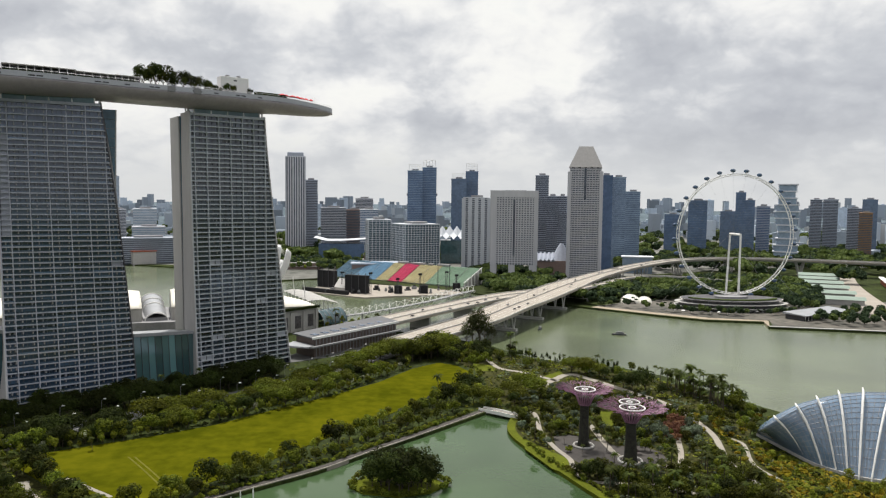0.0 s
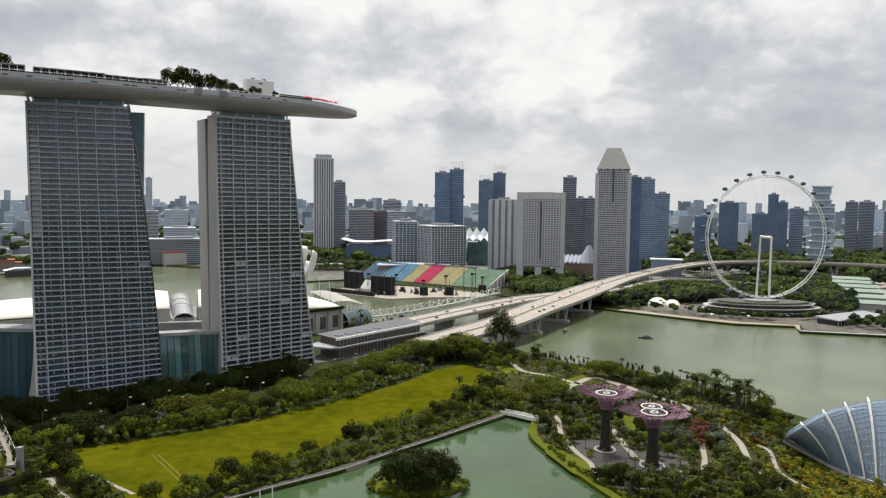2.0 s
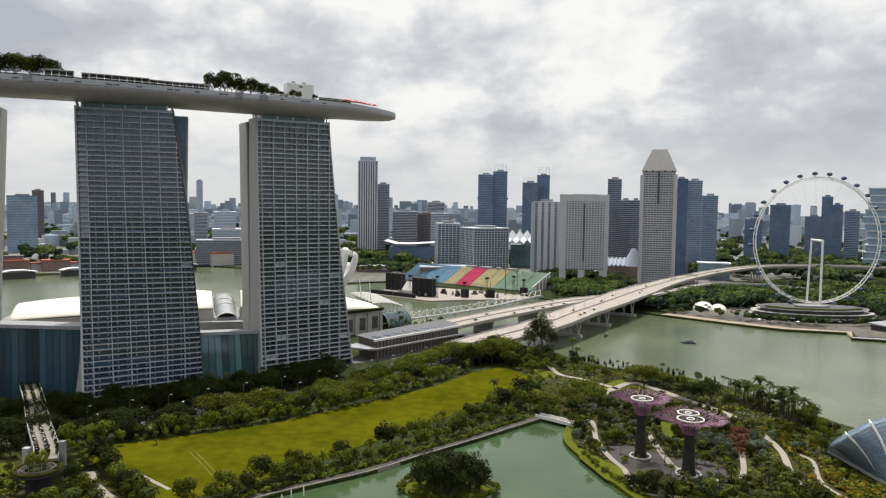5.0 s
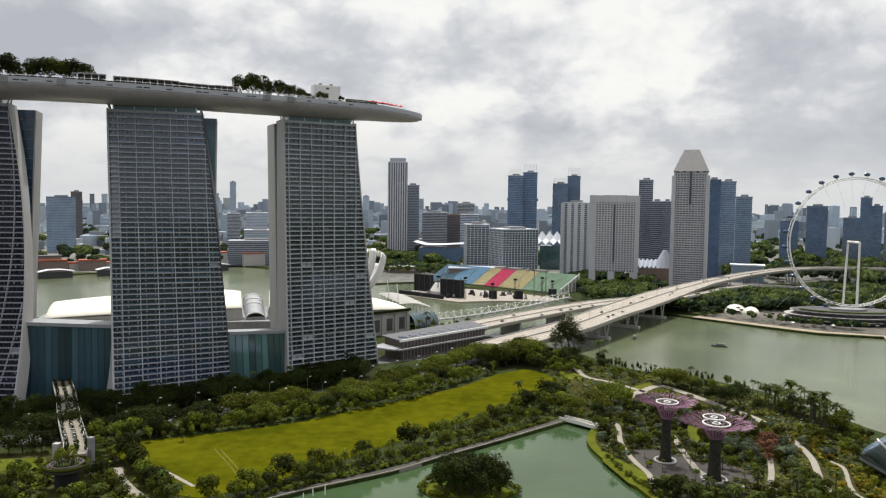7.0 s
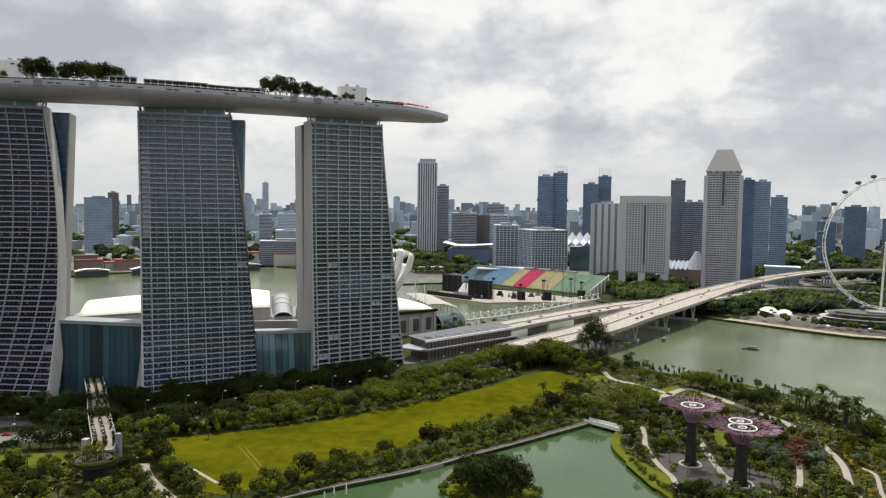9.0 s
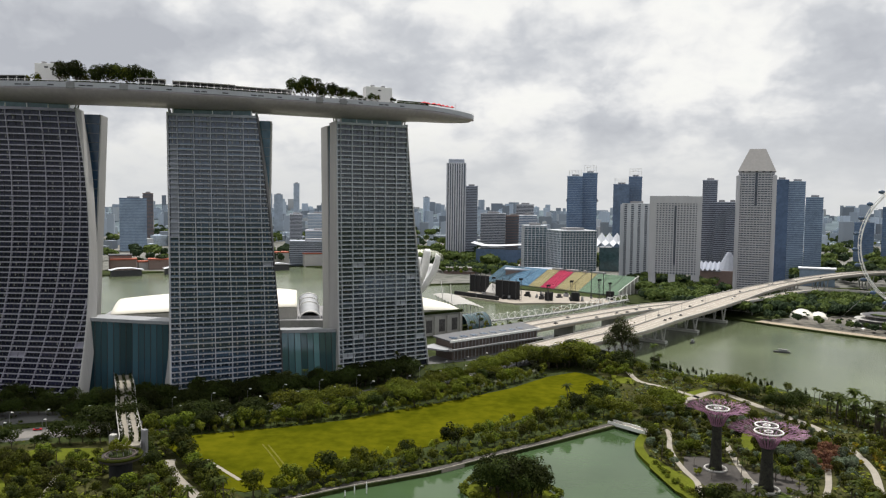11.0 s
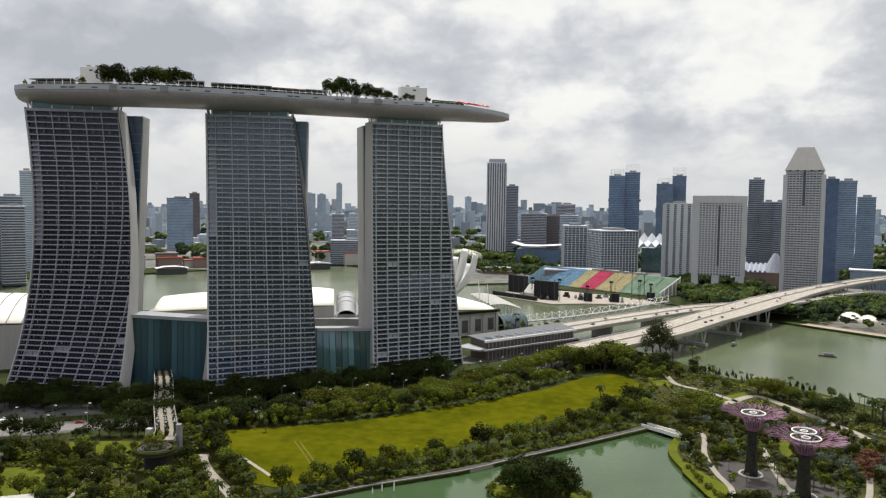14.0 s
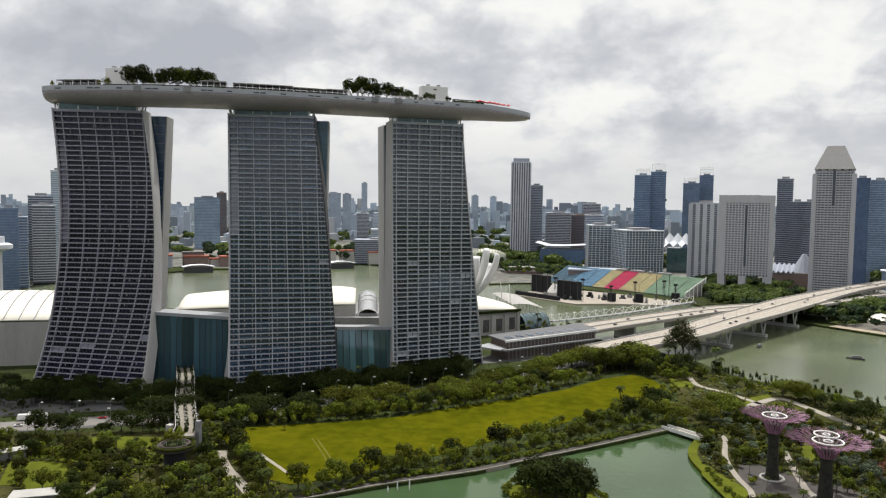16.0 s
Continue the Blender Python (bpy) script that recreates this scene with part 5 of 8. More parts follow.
stage_set()
crng = random.Random(31)
for k in range(34):
    x = crng.uniform(-178, 10)
    y = 985 + (x + 178) * 0.10 + crng.uniform(0, 62)
    if not inside(x, y, [(-192, 1018), (-101, 960), (-60, 980), (26, 1002), (18, 1046), (-35, 1070), (-120, 1105)]):
        continue
    cs = thing("equipment_stack", "stack of dark equipment cases on the stage deck", "equipment", (x, y, 1.8), crng.uniform(0, 90), "equipment stacks")
    w = crng.uniform(1.5, 5)
    part("case", box(-w, -w * 0.5, 0, w, w * 0.5, crng.uniform(1.5, 4.5), 0.1), M[crng.choice(("dark", "black", "grey", "dark"))], cs)
    part("upper_case", box(-w * 0.5, -w * 0.4, 1.5, w * 0.6, w * 0.4, crng.uniform(4.6, 7)), M[crng.choice(("dark", "black", "roofgrey"))], cs)
for x, y, h in ((-140, 1030, 26), (-96, 985, 30), (-60, 992, 22), (-30, 1000, 28), (6, 1012, 30), (20, 1030, 24)):
    tr = thing("light_tower", "slim dark lattice lighting tower", "lighting tower", (x, y, 1.8), 20, "lighting towers")
    for sx in (-1, 1):
        for sy in (-1, 1):
            part("post", tube([(sx, sy, 0), (sx, sy, h)], 0.16, 4), M["dark"], tr)
    for j in range(int(h / 3)):
        part("brace", tube([(-1, -1, 3 * j), (1, -1, 3 * j + 3), (1, 1, 3 * j), (-1, 1, 3 * j + 3)], 0.1, 3), M["dark"], tr)
    part("lamp_bank", box(-2.6, -1.2, h - 2.5, 2.6, -0.6, h, 0.1), M["black"], tr)


# ---- observation wheel ----
M["plazasand"] = material("worn_plaza", (0.055, 0.058, 0.048), 0.95, vary=0.4, scale=0.02, fine=0.15, second=(0.105, 0.095, 0.080))




def observation_wheel():
    hub, u, n = Vector((366, 922.6, 91)), Vector((0.9936, 0.113, 0)), Vector((0.113, -0.9936, 0))
    wh = thing("ferris_wheel", "giant white observation wheel with glass capsules", "wheel")
    up = Vector((0, 0, 1))
    for off, r in ((-3.0, 75.3), (3.0, 75.3), (0, 73.2)):
        pts = [hub + n * off + r * (u * math.cos(2 * math.pi * k / 84) + up * math.sin(2 * math.pi * k / 84)) for k in range(84)]
        part("rim_tube", tube(pts, 0.5 if off else 0.35, 6, True), M["white"], wh)
    for k in range(56):
        a = 2 * math.pi * k / 56
        e, f = u * math.cos(a) + up * math.sin(a), u * math.cos(a + 0.056) + up * math.sin(a + 0.056)
        part("rim_brace", tube([hub - n * 3 + e * 75.3, hub + f * 73.2, hub + n * 3 + e * 75.3], 0.28, 4), M["white"], wh)
    for k in range(28):
        a = 2 * math.pi * (k + 0.35) / 28
        e = u * math.cos(a) + up * math.sin(a)
        for s in (-1, 1):
            part("spoke", tube([hub + n * 5 * s, hub + e * 73.4], 0.035, 3), M["grey"], wh)
        c = hub + e * 79.6
        bm = bmesh.new()
        bmesh.ops.create_icosphere(bm, subdivisions=2, radius=1.0, matrix=Matrix.Translation(c) @ Matrix.LocRotScale(None, Euler((0, 0, math.atan2(u.y, u.x))), (3.6, 2.2, 2.3)))
        cap = part("capsule", bm, M["bglass"], wh, "dark glazed capsule", smooth=True)
        part("hoop", tube([hub + e * 75.4, hub + e * 77.8], 0.8, 6), M["white"], cap)
    part("axle", tube([hub - n * 13, hub + n * 13], 1.5, 12), M["white"], wh)
    for s in (-1, 1):
        top = hub + n * 13 * s
        part("column", tube([Vector((top.x - 1.5, top.y, 2)) + n * s * 3, top], [1.4, 1.2], 10), M["white"], wh)
        for e in (-1, 1):
            part("stay", tube([Vector((top.x + e * 75, top.y, 2)) + n * s * 20, top], 0.14, 3), M["grey"], wh)
    # terminal
    t = thing("wheel_terminal", "three-tiered oval terminal with pale roof rims and planted top", "building")
    c = Vector((352, 893, 0))
    def oval(rx, ry):
        return [(c.x + rx * math.cos(2 * math.pi * k / 40), c.y + ry * math.sin(2 * math.pi * k / 40)) for k in range(40)]
    for k, (rx, ry, z) in enumerate(((70, 40, 2), (68, 38, 6.2), (62, 34, 10.4))):
        tier = part("tier", prism(oval(rx - 5, ry - 5), z, z + 4), M["tier"], t, "dark glazed tier")
        part("rim", prism(oval(rx, ry), z + 3.75, z + 4.15), M["concrete"], tier, "pale roof rim")
    part("roof_deck", prism(oval(60.5, 32.5), 14.56, 14.9), M["tier"], t, "pale grey roof terrace")
    part("roof_garden", ribbon([Vector((c.x + 52 * math.cos(a), c.y + 25 * math.sin(a), 14.9)) for a in [3.3 + 0.15 * k for k in range(20)]], -3.0, 3.0, 1.2, 0), M["leaf_far"], t, "planted roof edge")
    part("roof_house", prism(oval(20, 9), 14.9, 17.0), M["grey"], t, "low white boarding house")
    for k in range(14):
        a = 2 * math.pi * k / 14
        for rx, ry, z in ((65.2, 35.2, 2), (63.2, 33.2, 6.2), (57.2, 29.2, 10.4)):
            p = Vector((c.x + rx * math.cos(a), c.y + ry * math.sin(a), z))
            part("post", tube([p, p + Vector((0, 0, 3.7))], 0.22, 4), M["grey"], t)


observation_wheel()
tents = thing("performance_shell", "white curved shell canopy by the water", "tent")
for x, y, q in ((240, 930, 13), (258, 931, 10)):
    verts, faces = [], []
    for i in range(9):
        for k in range(13):
            a, e = math.pi * k / 12, math.pi / 2 * i / 8
            verts.append((x + q * math.cos(a) * math.cos(e * 0.75), y - 0.9 * q * (math.sin(e) - 0.5), 1.5 + 0.85 * q * math.sin(a) * (1 - 0.55 * math.sin(e))))
    verts += [(vx * 1.0, vy + 0.35, vz - 0.35) for vx, vy, vz in verts]
    for i in range(8):
        for k in range(12):
            f = (i * 13 + k, i * 13 + k + 1, i * 13 + k + 14, i * 13 + k + 13)
            faces += [f, tuple(117 + n for n in f[::-1])]
    part("membrane", mesh_from(verts, faces, "membrane", M["shell"], True), None, tents)
    part("arch", tube([verts[k] for k in range(13)], 0.4, 6), M["white"], tents, "white front arch")
quay = thing("quay_wall", "dark stone quay wall along the river", "wall")
part("coping", ribbon([Vector((342, 762, 0)), Vector((448, 740, 0)), Vector((700, 690, 0))], -3.0, 1.0, 2.7, -1.0), M["concrete"], quay, "pale coping")
part("face", ribbon([Vector((342, 762, 0)), Vector((448, 740, 0)), Vector((700, 690, 0))], 1.0, 1.5, 2.3, -1.0), M["dark"], quay, "dark wall face")
srng = random.Random(21)
qh = thing("quay_hall", "long low hall with a pale grey roof by the river", "building")
qa, qb = Vector((398, 800, 0)), Vector((470, 846, 0))
qd = (qb - qa).normalized()
qn = Vector((-qd.y, qd.x, 0))
part("wall", prism([tuple((p + qn * o).xy) for p, o in ((qa, 2), (qb, 2), (qb, 24), (qa, 24))], LAND, 7.5), M["dark"], qh, "dark open front")
part("roof", prism([tuple((p + qd * e + qn * o).xy) for p, e, o in ((qa, -3, -2), (qb, 3, -2), (qb, 3, 26), (qa, -3, 26))], 7.5, [8.2, 8.2, 9.6, 9.6]), M["roofgrey"], qh, "pale grey sloping roof")
for k in range(15):
    p = qa.lerp(qb, k / 14) + qn * 0.5
    part("column", tube([(p.x, p.y, LAND), (p.x, p.y, 7.5)], 0.35, 5), M["white"], qh)
for k in range(14):
    x, y = 262 + 9.5 * k, 866 - 7.0 * math.sin(math.pi * (k + 1) / 15) * 3.2 + srng.uniform(-2, 2)
    sh = thing("parasol", "pale parasol on the waterfront terrace", "parasol", (x, y, LAND), 0, "terrace parasols")
    part("pole", tube([(0, 0, 0), (0, 0, 3.0)], 0.1, 5), M["white"], sh)
    part("canopy", tube([(0, 0, 2.8), (0, 0, 3.9)], [2.4, 0.1], 8), M[srng.choice(("white", "concrete", "dark"))], sh)
solid("wheel_plaza", prism([(188, 899), (250, 851), (300, 818), (360, 804), (348, 768), (450, 746), (600, 716), (600, 960), (470, 1000), (300, 975), (240, 940)], 1.6, 2.14), M["plazasand"], "worn brown and grey plaza round the wheel terminal", "pavement", kind="structure")
solid("shore_walk", prism([(180, 888), (244, 838), (290, 806), (350, 796), (342, 764), (346, 772), (358, 802), (300, 816), (250, 850), (190, 897)], 0.6, 2.2), M["sand"], "pale sandy waterfront walk below the wheel", "pavement", kind="structure")


def pit_lane():
    for k, (x, y, w, l) in enumerate(((640, 1255, 60, 26), (612, 1195, 60, 24), (585, 1135, 62, 24), (560, 1075, 64, 24), (532, 1010, 66, 26), (508, 945, 66, 24))):
        h = thing("pit_hall", "pale green-roofed race pit hall", "building", (x, y, 0), -22, group="pit halls")
        part("wall", box(-w / 2 + 2, -l / 2 + 2, 0, w / 2 - 2, l / 2 - 2, 9), M["concrete"], h)
        verts = [(w * (i / 6 - 0.5), l * (j / 4 - 0.5), 9 + 3.5 * math.sin(math.pi * j / 4)) for j in range(5) for i in range(7)]
        faces = [(j * 7 + i, j * 7 + i + 1, j * 7 + i + 8, j * 7 + i + 7) for j in range(4) for i in range(6)]
        part("roof", mesh_from(verts, faces, "roof", M["pitroof"], True), None, h)
    solid("race_track", ribbon(smooth_line([(760, 1380, 2), (690, 1260, 2), (620, 1110, 2), (560, 960, 2), (515, 850, 2), (500, 790, 2)], 6), -16, 16, 0.35, -0.4), M["deck"], "broad pale race track and apron", "road", kind="structure")
    s = thing("race_stand", "long brown trackside stand", "grandstand", (672, 1085, 0), 65)
    part("tiers", prism([(-120, -9), (120, -9), (120, 9), (-120, 9)], 0, [3, 3, 11, 11]), M["tile"], s)
    part("roof", box(-120, 5, 12, 120, 13, 12.6), M["white"], s)


M["pitroof"] = material("pale_green_roof", (0.20, 0.26, 0.22), 0.6, vary=0.1, scale=0.05, fine=0.5)
pit_lane()


# ---- the city across the bay ----
def bands(bm, w, d, z0, z1, step, proud, thick):
    z = z0 + step
    while z < z1 - 0.5:
        add_box(bm, -w / 2 - proud, -d / 2 - proud, z - thick / 2, w / 2 + proud, d / 2 + proud, z + thick / 2)
        z += step


def piers(bm, w, d, z0, z1, step, proud, thick):
    k = max(1, round(w / step))
    for i in range(k + 1):
        x = -w / 2 + w * i / k
        for s in (-1, 1):
            add_box(bm, x - thick / 2, s * d / 2 - (proud if s < 0 else 0.2), z0, x + thick / 2, s * d / 2 + (proud if s > 0 else 0.2), z1)
    k = max(1, round(d / step))
    for i in range(k + 1):
        y = -d / 2 + d * i / k
        for s in (-1, 1):
            add_box(bm, s * w / 2 - (proud if s < 0 else 0.2), y - thick / 2, z0, s * w / 2 + (proud if s > 0 else 0.2), y + thick / 2, z1)


def high_rise(label, x, y, w, d, h, turn, glass, trim, floor=3.8, pier=0.0, band=1.4, pierw=0.9, base=0.0, plant=True, name="office_tower", group=""):
    """A building of storeys: glazed core, floor bands, piers and roof plant, each a part."""
    b = thing(name, label, "building", (x, y, LAND - 0.5), turn, group)
    part("core", box(-w / 2, -d / 2, base, w / 2, d / 2, h), glass, b, "window glass")
    if band:
        bm = bmesh.new()
        bands(bm, w, d, base, h, floor, 0.35, band)
        tagged(part("facade_relief", bm, trim, b), kind="stuff")
    if pier:
        bm = bmesh.new()
        piers(bm, w, d, base, h, pier, 0.6, pierw)
        tagged(part("rib_relief", bm, trim, b), kind="stuff")
    part("parapet", box(-w / 2 - 0.7, -d / 2 - 0.7, h, w / 2 + 0.7, d / 2 + 0.7, h + 1.8, 0.2), trim, b)
    if plant:
        part("roof_plant", box(-w * 0.22, -d * 0.25, h + 1.8, w * 0.25, d * 0.25, h + 5.5), M["grey"], b)
    return b


M["cityfloor"] = material("streets_and_verges", (0.085, 0.095, 0.075), 0.95, vary=0.4, scale=0.01, fine=0.06, second=(0.15, 0.145, 0.135))
# cladding and glass colours, lightened and blued to mix in some haze
C = {
    "pale": material("pale_cladding", (0.54, 0.55, 0.60), 0.8, vary=0.08, scale=0.03, fine=0.3, streak=True),
    "warm": material("warm_pale_cladding", (0.465, 0.465, 0.495), 0.8, vary=0.07, scale=0.03, fine=0.3, streak=True),
    "white": material("white_cladding", (0.62, 0.64, 0.69), 0.8, vary=0.06, scale=0.03, fine=0.3, streak=True),
    "mid": material("grey_stone_cladding", (0.36, 0.39, 0.46), 0.8, vary=0.1, scale=0.03, fine=0.3),
    "navy": material("navy_glass", (0.095, 0.150, 0.260), 0.25, vary=0.2, scale=0.03, fine=0.2, spec=0.6),
    "slate": material("slate_blue_glass", (0.140, 0.195, 0.290), 0.25, vary=0.2, scale=0.03, fine=0.2, spec=0.6),
    "steel": material("steel_blue_glass", (0.27, 0.35, 0.45), 0.25, vary=0.2, scale=0.03, fine=0.2, spec=0.6),
    "shade": material("shaded_window_glass", (0.065, 0.080, 0.108), 0.3, vary=0.3, scale=0.05, fine=0.4, spec=0.6),
    "teal": material("teal_window_glass", (0.060, 0.100, 0.125), 0.25, vary=0.25, scale=0.05, fine=0.3, spec=0.5),
    "offwhite": material("offwhite_cladding", (0.50, 0.525, 0.565), 0.8, vary=0.07, scale=0.03, fine=0.3, streak=True),
    "blue": material("bright_blue_glass", (0.06, 0.15, 0.30), 0.2, vary=0.15, scale=0.03, fine=0.2, spec=0.7),
    "ochre": material("ochre_cladding", (0.30, 0.17, 0.07), 0.8, vary=0.12),
    "stone": material("warm_grey_stone", (0.45, 0.43, 0.42), 0.8, vary=0.08, scale=0.03, fine=0.3),
    "brick": material("brown_stone", (0.22, 0.16, 0.14), 0.85, vary=0.12),
}
solid("city_ground", prism([(-1000, 1130), (-760, 1180), (-640, 1400), (-470, 1370), (-360, 1250), (-262, 1140), (-160, 1200), (40, 1110), (190, 1180), (420, 1330), (700, 1480), (1200, 1500), (1900, 2200), (900, 2900), (-900, 2900), (-1900, 2300)], LAND - 0.5, LAND + 0.12), M["cityfloor"], "grey-green mix of streets and verges", "ground", kind="structure")
# hotel slab with pale ribs
high_rise("tall slim pale hotel tower with vertical ribs", -333, 1672, 42, 34, 219, 11, C["shade"], C["pale"], pier=5.5, band=0, pierw=2.8)
part("cap", box(-18, -14, 219, 18, 14, 230, 1.5), C["mid"], bpy.data.objects["office_tower"])
high_rise("grey banded tower beside the slim hotel", -306, 1715, 30, 26, 168, 10, C["shade"], C["mid"], band=1.9)


def scaffold_top(b, w, d, h, lift):
    for i in range(5):
        for s in (-1, 1):
            x = -w / 2 + w * i / 4
            part("mast", tube([(x, s * d / 2, h), (x, s * d / 2, h + lift)], 0.3, 4), M["white"], b)
    for z in (0.35, 0.7, 1.0):
        pts = [(-w / 2, -d / 2, h + lift * z), (w / 2, -d / 2, h + lift * z), (w / 2, d / 2, h + lift * z), (-w / 2, d / 2, h + lift * z)]
        part("rail", tube(pts, 0.25, 4, True), M["white"], b)


b = high_rise("dark blue glass tower with white roof scaffolds", -62, 1642, 33, 36, 189, 2, C["navy"], C["steel"], band=0.7)
scaffold_top(b, 26, 26, 191, 13)
b = high_rise("dark blue glass tower with white roof scaffolds", -31, 1660, 31, 36, 197, 2, C["navy"], C["steel"], band=0.7)
scaffold_top(b, 26, 26, 199, 16)
part("sky_lobby", box(-50, -17, 136, 18, 19, 141), M["dark"], b)
b = high_rise("slate glass tower with slanting white roof frame", 37, 1740, 35, 36, 175, -1, C["slate"], C["slate"], band=1.0)
scaffold_top(b, 30, 26, 177, 12)
b = high_rise("slate glass tower with slanting white roof frame", 68, 1759, 29, 36, 193, -2, C["slate"], C["navy"], band=1.0)
scaffold_top(b, 26, 26, 195, 18)
high_rise("white hotel block with blue windows and a white frame", -116, 1330, 40, 34, 90, 14, C["teal"], C["offwhite"], floor=4.0, pier=6.6, band=0.9, pierw=0.9)
high_rise("white hotel block with wide gridded glass front", -48, 1300, 66, 58, 84, 28, C["teal"], C["offwhite"], floor=4.0, pier=5.6, band=0.9, pierw=0.8)
high_rise("white hotel wing with vertical ribs", 59, 1298, 44, 34, 131, -3, C["shade"], C["offwhite"], floor=3.4, pier=10.8, band=1.0, pierw=6.6, name="hotel_wing")
b = high_rise("broad pale hotel block with deep square windows", 115, 1190, 74, 32, 139, -6, C["shade"], C["warm"], floor=3.5, pier=4.4, band=1.75, pierw=1.75, base=26, name="hotel_block")
# the recess is not cut: a proud dark strip paints its shade
part("centre_recess", box(-1.6, -17.1, 40, 1.6, -16.0, 130), C["shade"], b, "dark recessed centre strip")
for x0, x1 in ((-37.8, -29), (31, 37.8)):
    part("blank_wall", box(x0, -16.9, 26, x1, -15.9, 134), C["warm"], b, "blank pale end bay")
for x0, x1 in ((-37, -27), (-8, 2), (25, 37)):
    part("leg", box(x0, -16, 0, x1, 16, 26), C["warm"], b, "pale concrete leg")
part("head_wall", box(-38, -17.4, 133, 38, 17.4, 144), C["warm"], b, "blank pale top storey")
high_rise("tall dark slab office tower", 199, 1490, 26, 34, 177, -8, C["shade"], C["mid"], band=1.0)
high_rise("lower dark office slab block", 217, 1466, 22, 30, 136, -8, C["shade"], C["mid"], band=1.0)
high_rise("dark narrow office slab block", 233, 1444, 17, 30, 136, -9, C["shade"], C["mid"], band=1.0)


def pyramid_tower():
    b = high_rise("grey banded office tower with a pyramid roof", 239, 1246, 50, 50, 182, -11, C["shade"], C["warm"], floor=3.6, pier=4.5, band=1.9, pierw=0.7, plant=False, name="pyramid_tower")
    # no cut here: a proud dark strip paints the shaded notch
    part("notch", box(-1.8, -26.6, 132, 1.8, -24.5, 182), C["shade"], b, "dark proud glass strip below the roof, painting the shade of a notch")
    for sx in (-1, 1):
        for sy in (-1, 1):
            part("corner_pier", box(sx * 25.6 - 3.2, sy * 25.6 - 3.2, 0, sx * 25.6 + 3.2, sy * 25.6 + 3.2, 178, 1.2), C["warm"], b)
    bm = bmesh.new()
    lo = [bm.verts.new((sx * 27, sy * 27, 184)) for sx, sy in ((-1, -1), (1, -1), (1, 1), (-1, 1))]
    hi = [bm.verts.new((sx * 11.5, sy * 11.5, 219)) for sx, sy in ((-1, -1), (1, -1), (1, 1), (-1, 1))]
    bm.faces.new(hi)
    for k in range(4):
        bm.faces.new((lo[k], lo[(k + 1) % 4], hi[(k + 1) % 4], hi[k]))
    part("pyramid_roof", bm, C["stone"], b, "warm grey stone pyramid roof")
    for k in range(5):
        part("mast_light", box(-22 + 10 * k, -26, 182.5, -18 + 10 * k, -25, 185), M["dark"], b)


pyramid_tower()
high_rise("navy glass tower beside the pyramid tower", 287, 1304, 21, 40, 172, -12, C["navy"], C["navy"], band=0.9)
high_rise("blue banded glass tower block", 335, 1416, 27, 34, 173, -13, C["slate"], C["steel"], band=1.2)
high_rise("blue-grey banded tower block", 386, 1506, 29, 30, 147, -14, C["slate"], C["steel"], band=1.4)
for lab, x, y, w, d, h, tn, gl, tr in (
    ("dark blue residential tower across the bay", 564, 1814, 38, 30, 97, -17, "navy", "slate"), ("dark flat-topped tower across the bay", 572, 1660, 40, 30, 131, -19, "navy", "slate"),
    ("low blue glass office block", 684, 1772, 35, 30, 106, -21, "slate", "slate"), ("tall dark blue glass tower", 672, 1670, 21, 28, 150, -22, "navy", "slate"),
    ("dark blue glass tower block", 690, 1664, 22, 28, 133, -23, "navy", "slate"), ("dark blue glass tower block", 737, 1700, 28, 28, 120, -24, "navy", "mid"),
    ("grey banded residential tower block", 946, 1875, 27, 30, 137, -27, "shade", "mid"), ("grey banded residential tower block", 975, 1860, 33, 30, 138, -28, "shade", "mid"),
    ("grey banded tower block", 973, 1747, 30, 30, 117, -29, "shade", "mid"), ("slate blue glass tower block", 1000, 1732, 31, 30, 138, -30, "slate", "slate"),
    ("ochre and grey tower block", 944, 1649, 26, 30, 108, -30, "shade", "ochre"), ("dark blue glass tower block", 1040, 1620, 36, 30, 110, -32, "navy", "mid"),
    ("pale banded office block", -257, 1740, 58, 40, 105, 8, "shade", "pale"), ("brown stone office block", -214, 1790, 40, 40, 100, 7, "shade", "brick"),
    ("grey-blue glass office block", -170, 1700, 40, 40, 102, 6, "slate", "white"), ("cream coloured office tower", -212, 1995, 46, 40, 127, 6, "shade", "pale"),
    ("white banded office block", -713, 1770, 52, 40, 97, 22, "steel", "white"), ("pale banded office block", -633, 1590, 66, 40, 62, 22, "steel", "pale"),
    ("low wide grey civic block", -564, 1410, 110, 40, 48, 22, "shade", "mid"), ("grey banded office tower", -921, 900, 34, 34, 128, 47, "shade", "mid"),
    ("grey banded office tower", -881, 868, 30, 34, 114, 47, "shade", "pale"), ("slim pale blue tower", -1011, 1020, 20, 26, 172, 46, "steel", "white"),
    ("dark glass office tower", -840, 772, 22, 30, 111, 49, "navy", "slate"), ("dark glass office tower", -868, 812, 22, 30, 98, 49, "navy", "mid"),
    ("bright blue glass tower", -919, 1172, 25, 30, 188, 39, "blue", "slate"), ("broad teal glass block", -1145, 1624, 62, 40, 130, 36, "steel", "slate"),
    ("brown-pink apartment tower block", -1288, 1890, 28, 28, 145, 35, "shade", "brick"), ("cream banded office block", -844, 1925, 34, 34, 92, 25, "shade", "pale"),
):
    high_rise(lab, x, y, w, d, h, tn, C[gl], C[tr], band=1.3)


